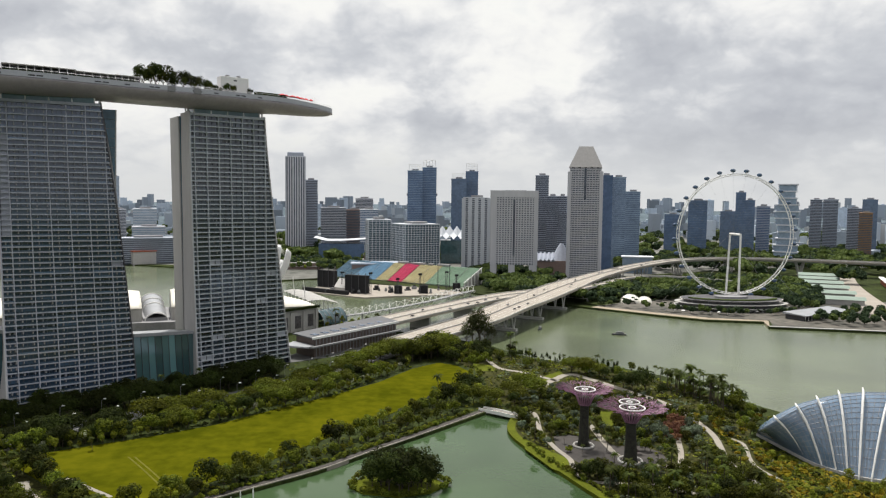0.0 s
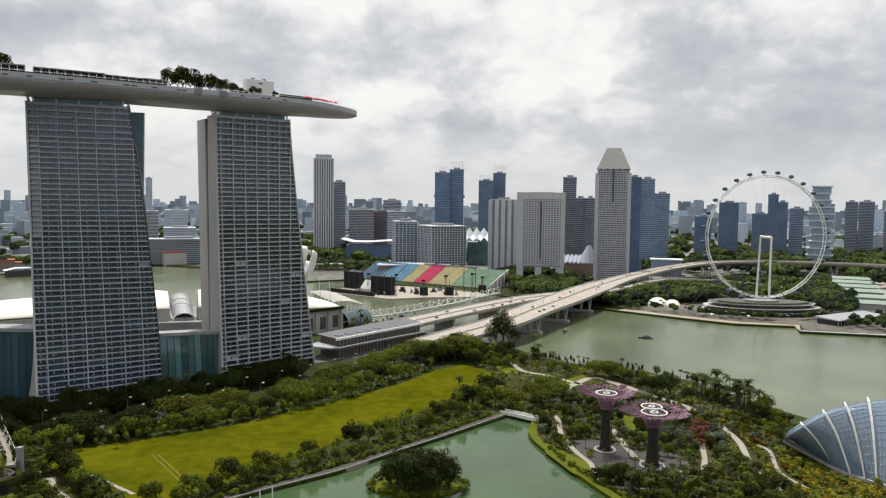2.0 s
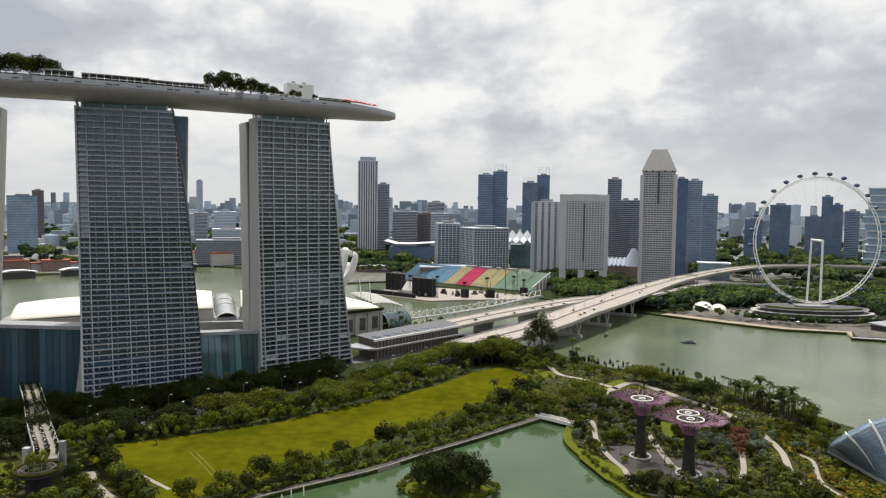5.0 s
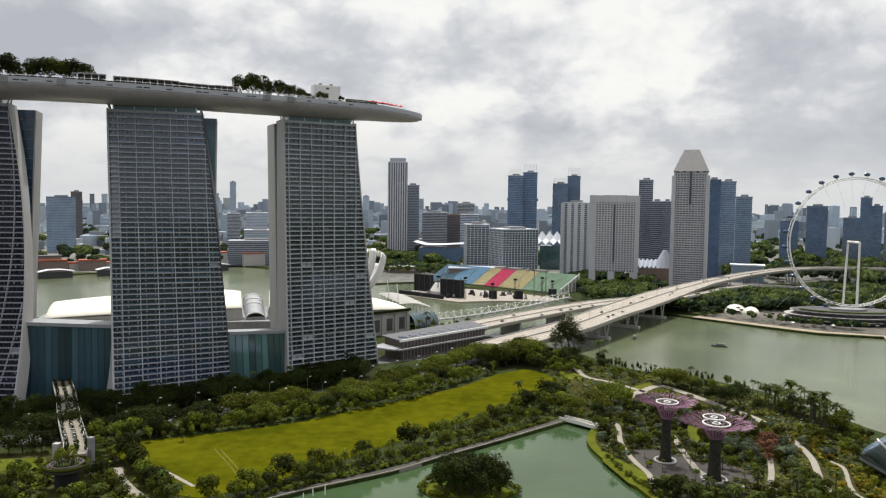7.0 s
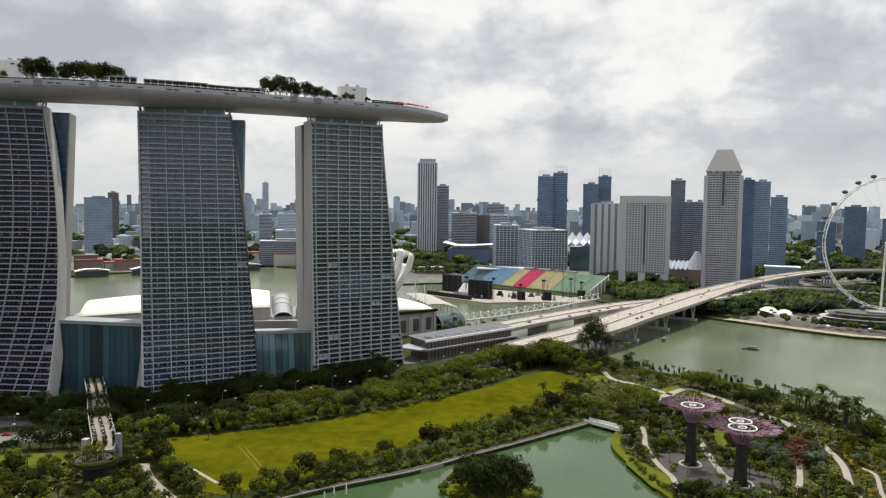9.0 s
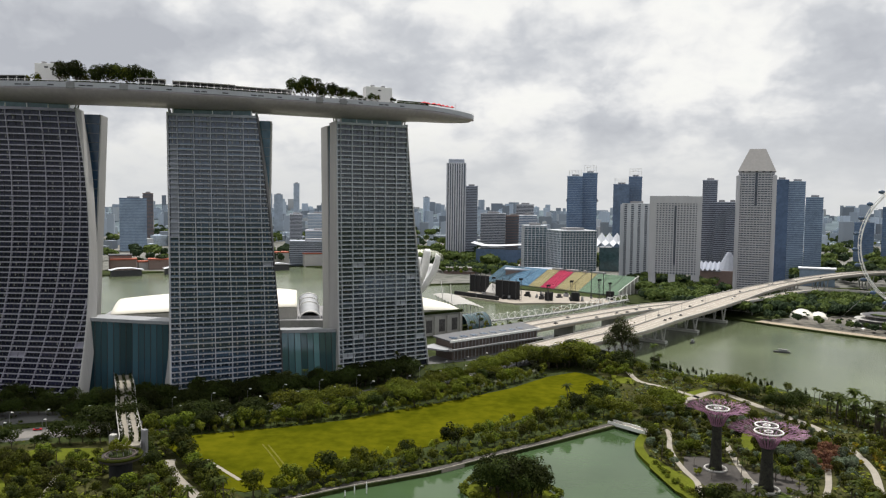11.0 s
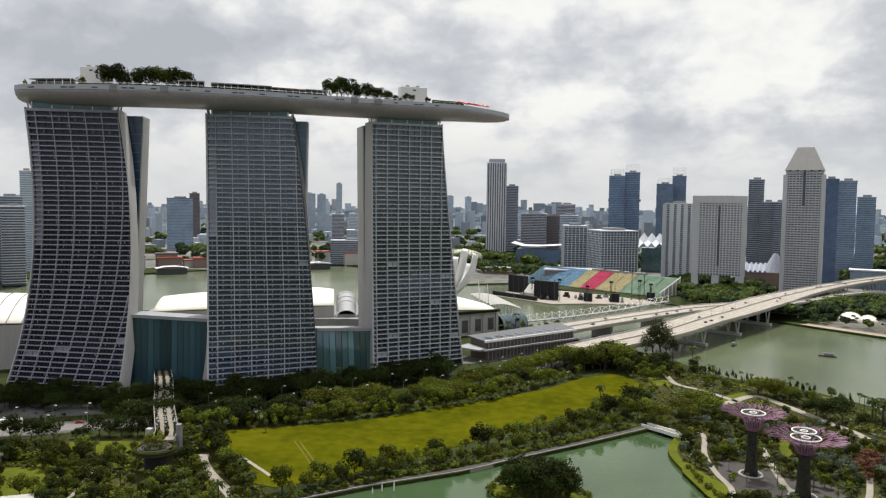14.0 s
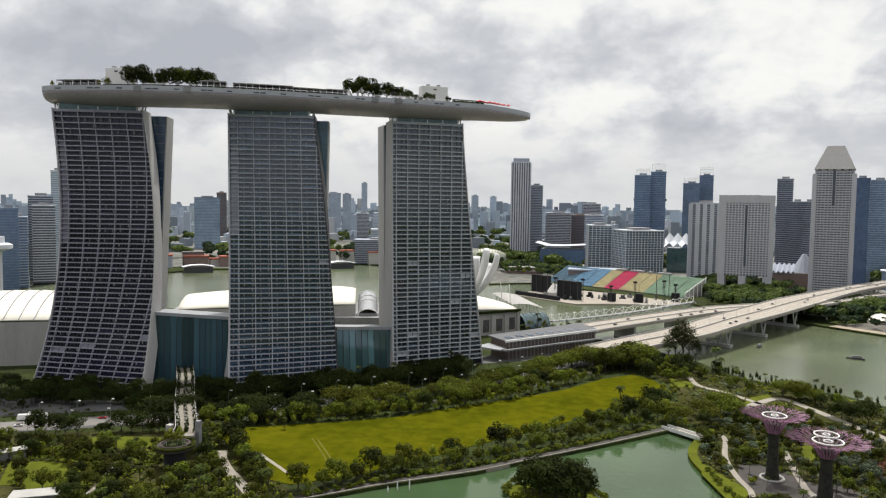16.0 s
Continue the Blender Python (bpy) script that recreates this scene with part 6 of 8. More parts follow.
def layered_tower():
    b = thing("layered_tower", "white tower of stacked flaring storeys", "building", (719, 1545, 2), -25)
    for k in range(12):
        z, s = k * 14, 18 + 4.0 * math.sin(k * 1.1)
        seg = part("storey_block", prism([(-s, -14), (s, -14), (s + 2, 14), (-s - 2, 14)], z, z + 11.6), C["steel"], b)
        part("rim", prism([(-s - 2, -16), (s + 2, -16), (s + 4, 16), (-s - 4, 16)], z + 11.6, z + 14), C["white"], seg)


layered_tower()


def durian_hall(x, y, s, turn):
    b = thing("dome_theatre", "domed theatre with spiky grey-green sunshade shell", "theatre", (x, y, 10), turn)
    verts, faces = [], []
    for j in range(13):
        for i in range(25):
            a, t = math.pi * i / 24, math.pi * j / 12
            verts.append((s * -math.cos(a), s * 0.55 * math.sin(a) * -math.cos(t), s * 0.62 * math.sin(a) ** 0.8 * math.sin(t)))
    for j in range(12):
        for i in range(24):
            faces.append((j * 25 + i, j * 25 + i + 1, j * 25 + i + 26, j * 25 + i + 25))
    part("shell", mesh_from(verts, faces, "shell", M["domeshell"], True), None, b)
    rng = random.Random(4)
    for i in range(2, 23):
        for j in range(3, 10):
            a, t = math.pi * i / 24, math.pi * j / 12
            p = Vector((s * -math.cos(a), s * 0.55 * math.sin(a) * -math.cos(t), s * 0.62 * math.sin(a) ** 0.8 * math.sin(t)))
            verts = [p + Vector((1.6, 0, 0.2)), p + Vector((-1.6, 0, 0.2)), p + Vector((0, 1.0, 1.2)), p + Vector((0, -1.6, 1.3))]
            part("sunshade", mesh_from(verts, [(0, 2, 3), (1, 3, 2), (0, 3, 1), (0, 1, 2)], "sunshade", M["domeshell"]), None, b)
    part("plinth", box(-s - 6, -s * 0.6, -12, s + 10, s * 0.6, 2), M["grey"], b)


M["domeshell"] = material("weathered_sunshade_metal", (0.34, 0.35, 0.28), 0.5, metal=0.2, vary=0.2, scale=0.1, fine=0.5)
durian_hall(-345, 1425, 46, 10)
durian_hall(-436, 1470, 42, 20)
hall = thing("curved_roof_hall", "dark blue glass hall under a sweeping white-edged roof", "hall", (-202, 1480, 0), 3)
part("glazing", box(-44, -20, 2, 46, 30, 40), C["navy"], hall)
part("roof", ribbon([Vector((-54, 0, 52)), Vector((-30, 0, 46)), Vector((0, 0, 46)), Vector((30, 0, 48)), Vector((52, 0, 50))], -36, 26, 0.5, -0.3), C["pale"], hall, "white sweeping roof")
for x, y, w, d, h, tn in ((-250, 1330, 58, 30, 13, 8), (-120, 1420, 70, 30, 22, 4), (-40, 1240, 60, 26, 16, 4), (-330, 1360, 40, 26, 12, 12)):
    lb = thing("terrace_block", "low brown terraced block with a pale roof edge", "building", (x, y, 0), tn, "terrace blocks")
    part("storey", box(-w / 2, -d / 2, 0, w / 2, d / 2, h * 0.55), C["brick"], lb)
    part("storey", box(-w / 2 + 4, -d / 2 + 4, h * 0.62, w / 2 - 4, d / 2, h), C["brick"], lb)
    part("roof_edge", box(-w / 2 - 1, -d / 2 - 1, h * 0.55, w / 2 + 1, d / 2 + 1, h * 0.62), C["stone"], lb)
    part("roof_edge", box(-w / 2 + 3, -d / 2 + 3, h, w / 2 - 3, d / 2 + 1, h + 1.2), C["stone"], lb)
mall = thing("low_mall", "low brown terraced shopping mall", "building", (-88, 1232, 0), 4)
part("storey", box(-62, -20, 0, 30, 26, 22), C["brick"], mall)
part("roof", box(-64, -22, 22, 32, 28, 24), C["mid"], mall)
fold = thing("folded_roof_hall", "dark hall with white folded star roof", "hall", (22, 1500, 0), 0)
part("glazing", box(-26, -20, 2, 26, 20, 48), M["gglass"], fold)
for k in range(4):
    x = -22.5 + 15 * k
    verts = [(x - 9, -24, 49), (x, -24, 58), (x + 9, -24, 49), (x + 9, 22, 64), (x, 22, 76), (x - 9, 22, 64), (x, 0, 56)]
    part("roof_fold", mesh_from(verts, [(0, 1, 6), (1, 2, 6), (2, 3, 6), (3, 4, 6), (4, 5, 6), (5, 0, 6)], "roof_fold", C["offwhite"]), None, fold)
tent = thing("fan_roof_hall", "pale pleated fan roof over a low hall", "hall", (188, 1275, 0), -8)
for k in range(5):
    x = -28 + 7 * k
    verts = [(x, -12, 26), (x + 3.5, -12, 30), (x + 7, -12, 26), (x + 7, 30, 36), (x + 3.5, 30, 40), (x, 30, 36)]
    part("pleat", mesh_from(verts, [(0, 1, 4, 5), (1, 2, 3, 4), (0, 5, 3, 2)], "pleat", C["mid"]), None, tent)
bm = bmesh.new()
bmesh.ops.create_cone(bm, segments=14, radius1=20, radius2=3, depth=30, cap_ends=True, matrix=Matrix.Translation((18, 12, 41)))
part("cone_roof", bm, C["mid"], tent, "pale pleated cone")
part("wall", box(-28, -10, 0, 28, 30, 27), C["brick"], tent)
glasshall = thing("glass_pavilion", "low pale green glass pavilion", "building", (352, 1330, 0), -13)
part("glazing", box(-26, -14, 0, 26, 14, 30), C["steel"], glasshall)
part("roof", box(-28, -16, 30, 28, 16, 32), C["white"], glasshall)
stair = thing("observation_restaurant", "white mushroom-shaped tower restaurant by the pier", "tower", (-800, 720, 0))
part("stem", tube([(0, 0, 0), (0, 0, 62)], 5, 12), C["pale"], stair)
part("saucer", tube([(0, 0, 60), (0, 0, 63), (0, 0, 68), (0, 0, 70)], [8, 17, 17, 12], 24), C["white"], stair)
part("cap", tube([(0, 0, 70), (0, 0, 78)], 8, 16), C["white"], stair)
# low sheds, terraces and red roofs along the far quay
rng = random.Random(11)
for k in range(26):
    x, y = -980 + 24 * k + rng.uniform(-8, 8), 0
    y = 1010 + (x + 980) * 0.86 + rng.uniform(12, 60)
    h = rng.uniform(14, 30)
    q = thing("quay_building", rng.choice(("long grey civic building with a red tiled roof", "long stone civic building with a red tiled roof", "quay building with a flat grey roof")), "building", (x, y, 0), 40 + rng.uniform(-6, 6), group="quay buildings")
    w, d = rng.uniform(22, 44), rng.uniform(14, 24)
    part("wall", box(-w / 2, -d / 2, 0, w / 2, d / 2, h), C[rng.choice(("brick", "mid", "stone"))], q)
    part("roof", prism([(-w / 2 - 1, -d / 2 - 1), (w / 2 + 1, -d / 2 - 1), (w / 2 + 1, d / 2 + 1), (-w / 2 - 1, d / 2 + 1)], h, h + 2.5), M["tile"] if "red" in q["label"] else M["roofdark"], q)
for k in range(5):
    p = thing("pier_shed", "low dark shed with a curved white roof on the quay", "shed", (-845 + 62 * k, 1040 + 62 * k, 0), 45, group="pier sheds")
    part("wall", box(-24, -8, 0, 24, 8, 9), M["dark"], p)
    part("roof", ribbon([Vector((-27, 0, 10)), Vector((-12, 0, 13)), Vector((8, 0, 13)), Vector((27, 0, 10))], -10, 10, 0.8, 0), C["white"], p)

# ---- far city: many small blocks ----
far_mats = [C["pale"], C["mid"], C["white"], C["slate"], C["steel"], C["brick"]]
far_mesh = []
for k in range(10):
    w, d, h = rng.uniform(18, 46), rng.uniform(16, 28), rng.uniform(36, 110)
    far_mesh.append((w, d, h))
# haze is mixed into the pale blue-grey of these walls and windows
M["farwall"] = material("haze_tinted_wall", (0.43, 0.50, 0.59), 0.9, vary=0.15, scale=0.02, fine=0.1, random_tone=0.30)
M["farglass"] = material("haze_tinted_windows", (0.36, 0.42, 0.50), 0.5, vary=0.2, scale=0.02, fine=0.1, random_tone=0.3)
protos = []
for w, d, h in far_mesh:
    b = thing("apartment_block", "distant apartment block with rows of windows, haze painted into its colours", "building", (0, -3000, 0), 0, group="far apartment blocks")
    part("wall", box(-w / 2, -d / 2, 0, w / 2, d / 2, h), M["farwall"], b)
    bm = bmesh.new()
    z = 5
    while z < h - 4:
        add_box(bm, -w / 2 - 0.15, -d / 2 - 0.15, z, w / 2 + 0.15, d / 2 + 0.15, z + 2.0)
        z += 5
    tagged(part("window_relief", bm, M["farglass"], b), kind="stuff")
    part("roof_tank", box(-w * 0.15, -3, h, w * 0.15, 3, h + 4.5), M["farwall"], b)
    protos.append(b)
# base colour of the far blocks, with the haze painted in
M["farmass"] = glass_material("haze_tinted_blocks", (0.30, 0.345, 0.405), 0.9, 0.45)
placed, rest_v, rest_f = 0, [], []


def far_block(x, y, z, w, d, h, turn):
    m, o = pose(x, y, z, 0, 0, turn), len(rest_v)
    for zz in (0, h):
        rest_v.extend(m @ Vector((u * w / 2, v * d / 2, zz)) for u, v in ((-1, -1), (1, -1), (1, 1), (-1, 1)))
    rest_f.extend(tuple(o + i for i in f) for f in ((4, 5, 6, 7), (0, 1, 5, 4), (1, 2, 6, 5), (2, 3, 7, 6), (3, 0, 4, 7)))


def far_ground(r):
    return LAND + max(0, (r - 3050) / 1800) * 105 * 0.85 - 6


while placed < 110:
    az = radians(rng.uniform(-64, 46))
    r = 1950 + 2600 * (placed / 110) ** 0.8
    x, y = r * math.sin(az), r * math.cos(az)
    if -480 < x < -130 and 1500 < y < 2300:
        placed += 0.2
        continue
    placed = int(placed)
    sc = rng.uniform(0.55, 1.0) * (1.0 if r > 2600 else 0.7)
    k = rng.randrange(10) if placed >= 10 else placed
    ob = protos[k] if placed < 10 else copy_thing(protos[k], Matrix())
    ob.matrix_basis = pose(x, y, far_ground(r), 0, 0, rng.uniform(0, 180)) @ Matrix.Diagonal((1, 1, sc, 1))
    placed += 1
# low roofs and slabs that fill the ground between the towers
for k in range(2900):
    az = radians(rng.uniform(-66, 48))
    r = 1850 + 2850 * rng.random() ** 0.85
    x, y = r * math.sin(az), r * math.cos(az)
    if (y < 1530 and x > -250) or (x < -250 and y < 1200) or noise.noise((x / 260, y / 260, 7.0)) < (-0.12 if x < 380 or y > 2500 else 0.22):
        continue
    tall = rng.random() < 0.28 and r > 2300
    far_block(x, y, far_ground(r), rng.uniform(14, 60), rng.uniform(12, 26), rng.uniform(45, 90) if tall else rng.uniform(14, 36), rng.uniform(0, 180))
solid("far_city", mesh_from(rest_v, rest_f, "far_city", M["farmass"]), None, "mass of distant apartment blocks, haze painted into their pale colour", "buildings", kind="stuff")
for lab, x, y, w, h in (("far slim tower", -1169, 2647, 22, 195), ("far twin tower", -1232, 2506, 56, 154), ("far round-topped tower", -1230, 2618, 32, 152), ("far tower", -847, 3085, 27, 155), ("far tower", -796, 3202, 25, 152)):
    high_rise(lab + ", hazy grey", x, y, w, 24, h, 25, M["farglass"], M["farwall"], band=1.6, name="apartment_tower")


# ---- gardens: supertrees, glasshouse, walkway, paths ----
def supertree(x, y, h, r, trunk_r, rings, seed):
    t = thing("supertree", "tall steel supertree, dark planted trunk and mauve branched canopy", "supertree", (x, y, LAND), 0, group="supertrees")
    rng = random.Random(seed)
    prof = [(0, trunk_r * 1.25), (3, trunk_r * 1.05), (h * 0.35, trunk_r * 0.92), (h * 0.62, trunk_r * 0.82), (h * 0.78, trunk_r * 0.92), (h * 0.86, trunk_r * 1.25)]
    part("trunk", tube([(0, 0, z) for z, _ in prof], [q for _, q in prof], 20), M["super"], t, "dark planted trunk", smooth=True)
    for k in range(48):
        a = 2 * math.pi * k / 48
        reach = r * rng.uniform(0.86, 1.0)
        pts = []
        for s in (0, 0.25, 0.5, 0.75, 1.0):
            rr = trunk_r * 1.0 + (reach - trunk_r) * s ** 1.25
            z = h * 0.73 + (h * 0.29) * (1 - (1 - s) ** 2.6)
            pts.append((rr * math.cos(a + 0.10 * s * (-1) ** k), rr * math.sin(a + 0.10 * s * (-1) ** k), z))
        br = part("branch", tube(pts, [0.20, 0.17, 0.13, 0.10, 0.06], 4), M["mauve"], t)
    bm = bmesh.new()
    for k in range(48):
        for j in range(9):
            a = 2 * math.pi * (k + rng.random()) / 48
            s = 0.40 + 0.60 * rng.random() ** 0.8
            p0 = Vector(((trunk_r + (r - trunk_r) * s * 0.88) * math.cos(a), (trunk_r + (r - trunk_r) * s * 0.88) * math.sin(a), h * 0.73 + h * 0.29 * (1 - (1 - s) ** 2.6)))
            da = rng.uniform(-0.12, 0.12)
            p1 = Vector(((r * s * 1.02 + 0.9) * math.cos(a + da), (r * s * 1.02 + 0.9) * math.sin(a + da), h * 0.73 + h * 0.30 * (1 - (1 - min(1, s * 1.08)) ** 2.6) + rng.uniform(-0.2, 0.7)))
            add_tube(bm, [p0, p1], 0.075, 3)
    tagged(part("twig_work", bm, M["mauve"], t, "fine mauve twigs"), kind="stuff")
    for dx, dy, z, q in rings:
        pts = [(dx + q * math.cos(2 * math.pi * k / 32), dy + q * math.sin(2 * math.pi * k / 32), z) for k in range(32)]
        part("ring_walk", tube(pts, 0.34, 6, True), M["white"], t, "white ring")
        part("ring_walk", tube([(dx + 0.28 * q * math.cos(2 * math.pi * k / 16), dy + 0.28 * q * math.sin(2 * math.pi * k / 16), z) for k in range(16)], 0.3, 5, True), M["white"], t, "white ring")
        for k in range(8):
            a = 2 * math.pi * k / 8
            part("spoke", tube([(dx + 0.28 * q * math.cos(a), dy + 0.28 * q * math.sin(a), z), (dx + q * math.cos(a), dy + q * math.sin(a), z)], 0.09, 4), M["grey"], t)
    part("planter_ring", tube([(1.9 * trunk_r * math.cos(2 * math.pi * k / 28), 1.9 * trunk_r * math.sin(2 * math.pi * k / 28), 0.6) for k in range(28)], 0.6, 6, True), M["concrete"], t)
    return t


supertree(75.5, 381, 30.5, 14.6, 2.7, [(0, 0, 30.6, 5.3)], 1)
supertree(94.5, 359, 27.5, 16.8, 3.0, [(0, -1, 27.6, 6.1), (0.5, 6.5, 28.4, 5.0)], 2)


def glasshouse():
    g = thing("glasshouse", "vast shell-shaped blue glass conservatory with white arched ribs", "glasshouse")
    foot = smooth_line([(176, 402, 3), (181, 376, 3), (184, 360, 3), (187.3, 352, 3), (191.3, 346.5, 3), (194.4, 342, 3), (198, 338.5, 3), (203, 336, 3), (210, 333.5, 3), (220, 332, 3), (240, 331, 3)], 4)
    ridge = smooth_line([(176, 403, 4), (166.5, 376, 13.5), (171, 367.5, 21.5), (181, 365, 28.3), (190, 362.5, 32.3), (200.6, 361.5, 35.2), (212.6, 360.5, 36.6), (226.4, 360, 36.7), (243, 360, 35), (262, 361, 31), (285, 363, 25)], 4)
    back = smooth_line([(177, 403, 3), (178, 404, 3), (184, 404, 3), (193, 404, 3), (203, 403, 3), (214, 402, 3), (226, 402, 3), (240, 402, 3), (256, 402, 3), (275, 402, 3), (298, 400, 3)], 4)
    n, m = len(foot), 12

    def at(k, s, lift=0.0):
        f, r, b = foot[k], ridge[k], back[k]
        if s <= 1:
            p = f.lerp(r, s)
            q = p + Vector((0, 0, (r.z - f.z) * 0.16 * math.sin(math.pi * s)))
        else:
            p = r.lerp(b, s - 1)
            q = p + Vector((0, 0, (r.z - b.z) * 0.30 * math.sin(math.pi * (s - 1))))
        c = Vector((p.x, p.y, 0)).lerp(Vector((r.x, r.y + 8, 0)), 0.6)
        out = (q - Vector((c.x, c.y, 0))).normalized()
        return q + out * lift
    cols = 2 * m + 1
    verts = [at(k, 2 * j / (2 * m)) for k in range(n) for j in range(cols)]
    faces = [(k * cols + j, k * cols + j + 1, (k + 1) * cols + j + 1, (k + 1) * cols + j) for k in range(n - 1) for j in range(cols - 1)]
    part("glazing", mesh_from(verts, faces, "glazing", M["domeglass"], True), None, g, "blue glass skin")
    for k in range(0, n, 1):
        part("glazing_bar", tube([at(k, 2 * j / (2 * m), 0.12) for j in range(0, m + 2)], 0.10, 3), M["grey"], g)
    for j in range(1, m + 2):
        part("glazing_bar", tube([at(k, j / m, 0.1) for k in range(n)], 0.09, 3), M["grey"], g)
    for k in range(7, n, 4):
        pts = [at(k, -0.06, 0.2) - Vector((0, 0, 1.0))] + [at(k, s, 0.8 + 2.4 * s * s) for s in (0.02, 0.2, 0.4, 0.6, 0.8, 0.95, 1.05)]
        part("rib", tube(pts, [0.25, 0.4, 0.48, 0.55, 0.6, 0.62, 0.6, 0.3], 6), M["white"], g, "white steel arch rib")
    part("base_wall", ribbon(foot, -0.6, 0.8, 0.4, -2.0), M["concrete"], g)


glasshouse()


def garden_walkway():
    w = thing("garden_walkway", "raised walkway with planted strips from the hotel into the gardens", "footbridge")
    line = [Vector((-307, 449, 14.5)), Vector((-290, 427.5, 13.0)), Vector((-268, 400, 13.0)), Vector((-238, 360, 13.0)), Vector((-206, 320, 13.0)), Vector((-199, 308, 13.0))]
    part("deck", ribbon(line, -5.2, 5.2, 0, -1.2), M["walk"], w, "pale paved deck")
    fine = smooth_line(line, 12)
    prng = random.Random(77)
    for o in (-4.4, -0.1, 4.2):
        bm = bmesh.new()
        for p, q in zip(fine[:-8], fine[1:]):
            side = Vector(((q - p).y, -(q - p).x, 0)).normalized()
            for g in range(26):
                c = p.lerp(q, prng.random()) + side * (o + prng.uniform(-0.9, 0.9)) + Vector((0, 0, prng.uniform(0.2, 1.7)))
                e, f = Vector((prng.uniform(-1, 1), prng.uniform(-1, 1), prng.uniform(-0.4, 0.6))) * 0.55, Vector((prng.uniform(-1, 1), prng.uniform(-1, 1), prng.uniform(0.1, 0.9))) * 0.5
                bm.faces.new([bm.verts.new(v) for v in (c - e, c - f, c + e, c + f)])
        tagged(part("planter_hedge", bm, M["leaf_dark" if o else "leaf"], w, "leafy planted strip"), kind="stuff")
        part("planter", ribbon(line[:-1], o - 0.8, o + 0.8, 0.5, 0.0), M["concrete"], w)
    for o in (-5.5, 5.2):
        part("parapet", ribbon(line, o, o + 0.3, 1.2, -1.2), M["concrete"], w)
    for k, p in enumerate((Vector((-272, 405, 0)), Vector((-246, 371, 0)), Vector((-221, 339, 0)))):
        part("column", tube([p, p + Vector((0, 0, 12))], 1.1, 8), M["concrete"], w)
    part("portal", ribbon([Vector((-300, 441, 13)), Vector((-296, 436, 13))], -5, 5, 5.5, 5.0), M["white"], w)
    part("lift_shaft", box(-196.0, 313.5, 2, -193.6, 315.9, 19.5, 0.15), M["grey"], w, "pale lift shaft")
    part("lift_shaft", box(-217, 317.5, 2, -214, 320.5, 14.0, 0.15), M["concrete"], w, "pale lift shaft")


garden_walkway()


def lookout():
    r = thing("planted_lookout", "round raised lookout with planted rim and dark drum", "lookout", (-193.5, 295, 0))
    part("drum", tube([(0, 0, 0), (0, 0, 11.5)], 5.0, 24), M["black"], r, "dark cylindrical drum")
    part("disc", tube([(0, 0, 11.5), (0, 0, 12.2), (0, 0, 13.6)], [8.0, 9.2, 9.4], 32), M["plaza"], r)
    part("green_rim", tube([(9.2 * math.cos(2 * math.pi * k / 32), 9.2 * math.sin(2 * math.pi * k / 32), 13.7) for k in range(32)], 0.7, 6, True), M["leaf"], r, "planted rim")
    part("bench_ring", tube([(6.6 * math.cos(2 * math.pi * k / 28), 6.6 * math.sin(2 * math.pi * k / 28), 14.2) for k in range(28)], 0.35, 5, True), M["brown"], r)
    part("inner_bed", tube([(0, 0, 13.6), (0, 0, 14.2)], 5.0, 24), M["soil"], r)
    for k in range(10):
        a = 2 * math.pi * k / 10
        part("post", tube([(4.2 * math.cos(a), 4.2 * math.sin(a), 13.6), (4.4 * math.cos(a), 4.4 * math.sin(a), 16.0)], 0.10, 4), M["concrete"], r)


lookout()
footbridge = thing("lake_footbridge", "low white footbridge at the head of the lake", "footbridge")
lf = [Vector((25, 447, 2.6)), Vector((36, 438, 3.0)), Vector((49, 429, 2.6))]
part("deck", ribbon(lf, -2.6, 2.6, 0, -0.7), M["path"], footbridge)
part("rail", ribbon(lf, 2.4, 2.7, 1.1, -1.0), M["white"], footbridge, "white side rail")
part("rail", ribbon(lf, -2.7, -2.4, 1.1, -0.7), M["white"], footbridge, "white side rail")
sheet("island_bank", [(-41, 326), (-34, 318), (-18, 315), (-4, 320), (3, 329), (-4, 339), (-20, 343), (-36, 338)], 1.1, M["lawn"], "small planted island in the lake", "island", 2.0)

# paths, plaza and lawns round the supertrees
solid("garden_plaza", prism([(62, 396), (72, 400), (84, 390), (94, 381), (106, 384), (114, 372), (114, 360), (100, 353), (82, 349), (70, 353), (60, 374)], LAND - 0.3, LAND + 0.12), M["plaza"], "grey-brown paved plaza under the supertrees", "pavement", kind="structure")
for pts, wd in (([(50, 447), (57, 438), (56, 405), (60, 378), (65, 360), (65, 336), (79, 330), (99, 329), (112, 320), (130, 308)], 1.4), ([(86, 426), (87, 400), (88, 384), (91, 366), (104, 354), (122, 352)], 1.6),
                ([(70, 505), (80, 522), (96, 541), (111, 522), (126, 496), (139, 475), (147, 454)], 2.8), ([(147, 454), (151, 428), (151, 398), (144, 360), (147, 324), (156, 296)], 1.7), ([(133, 408), (128, 388), (124, 372), (119, 357)], 1.4), ([(159, 396), (162, 386), (155, 357), (158, 339), (166, 320)], 1.0),
                ([(30, 640), (36, 600), (44, 560), (62, 545), (84, 520)], 2.0), ([(-187, 324), (-183, 317), (-171, 304), (-154, 290), (-140, 278)], 2.5), ([(-226, 296), (-222, 286), (-213, 269), (-208, 256)], 1.0)):
    solid("garden_path", ribbon(smooth_line([(*p, LAND) for p in pts], 6), -wd, wd, 0.2, -0.4), M["path"], "pale paved garden path", "path", kind="structure")
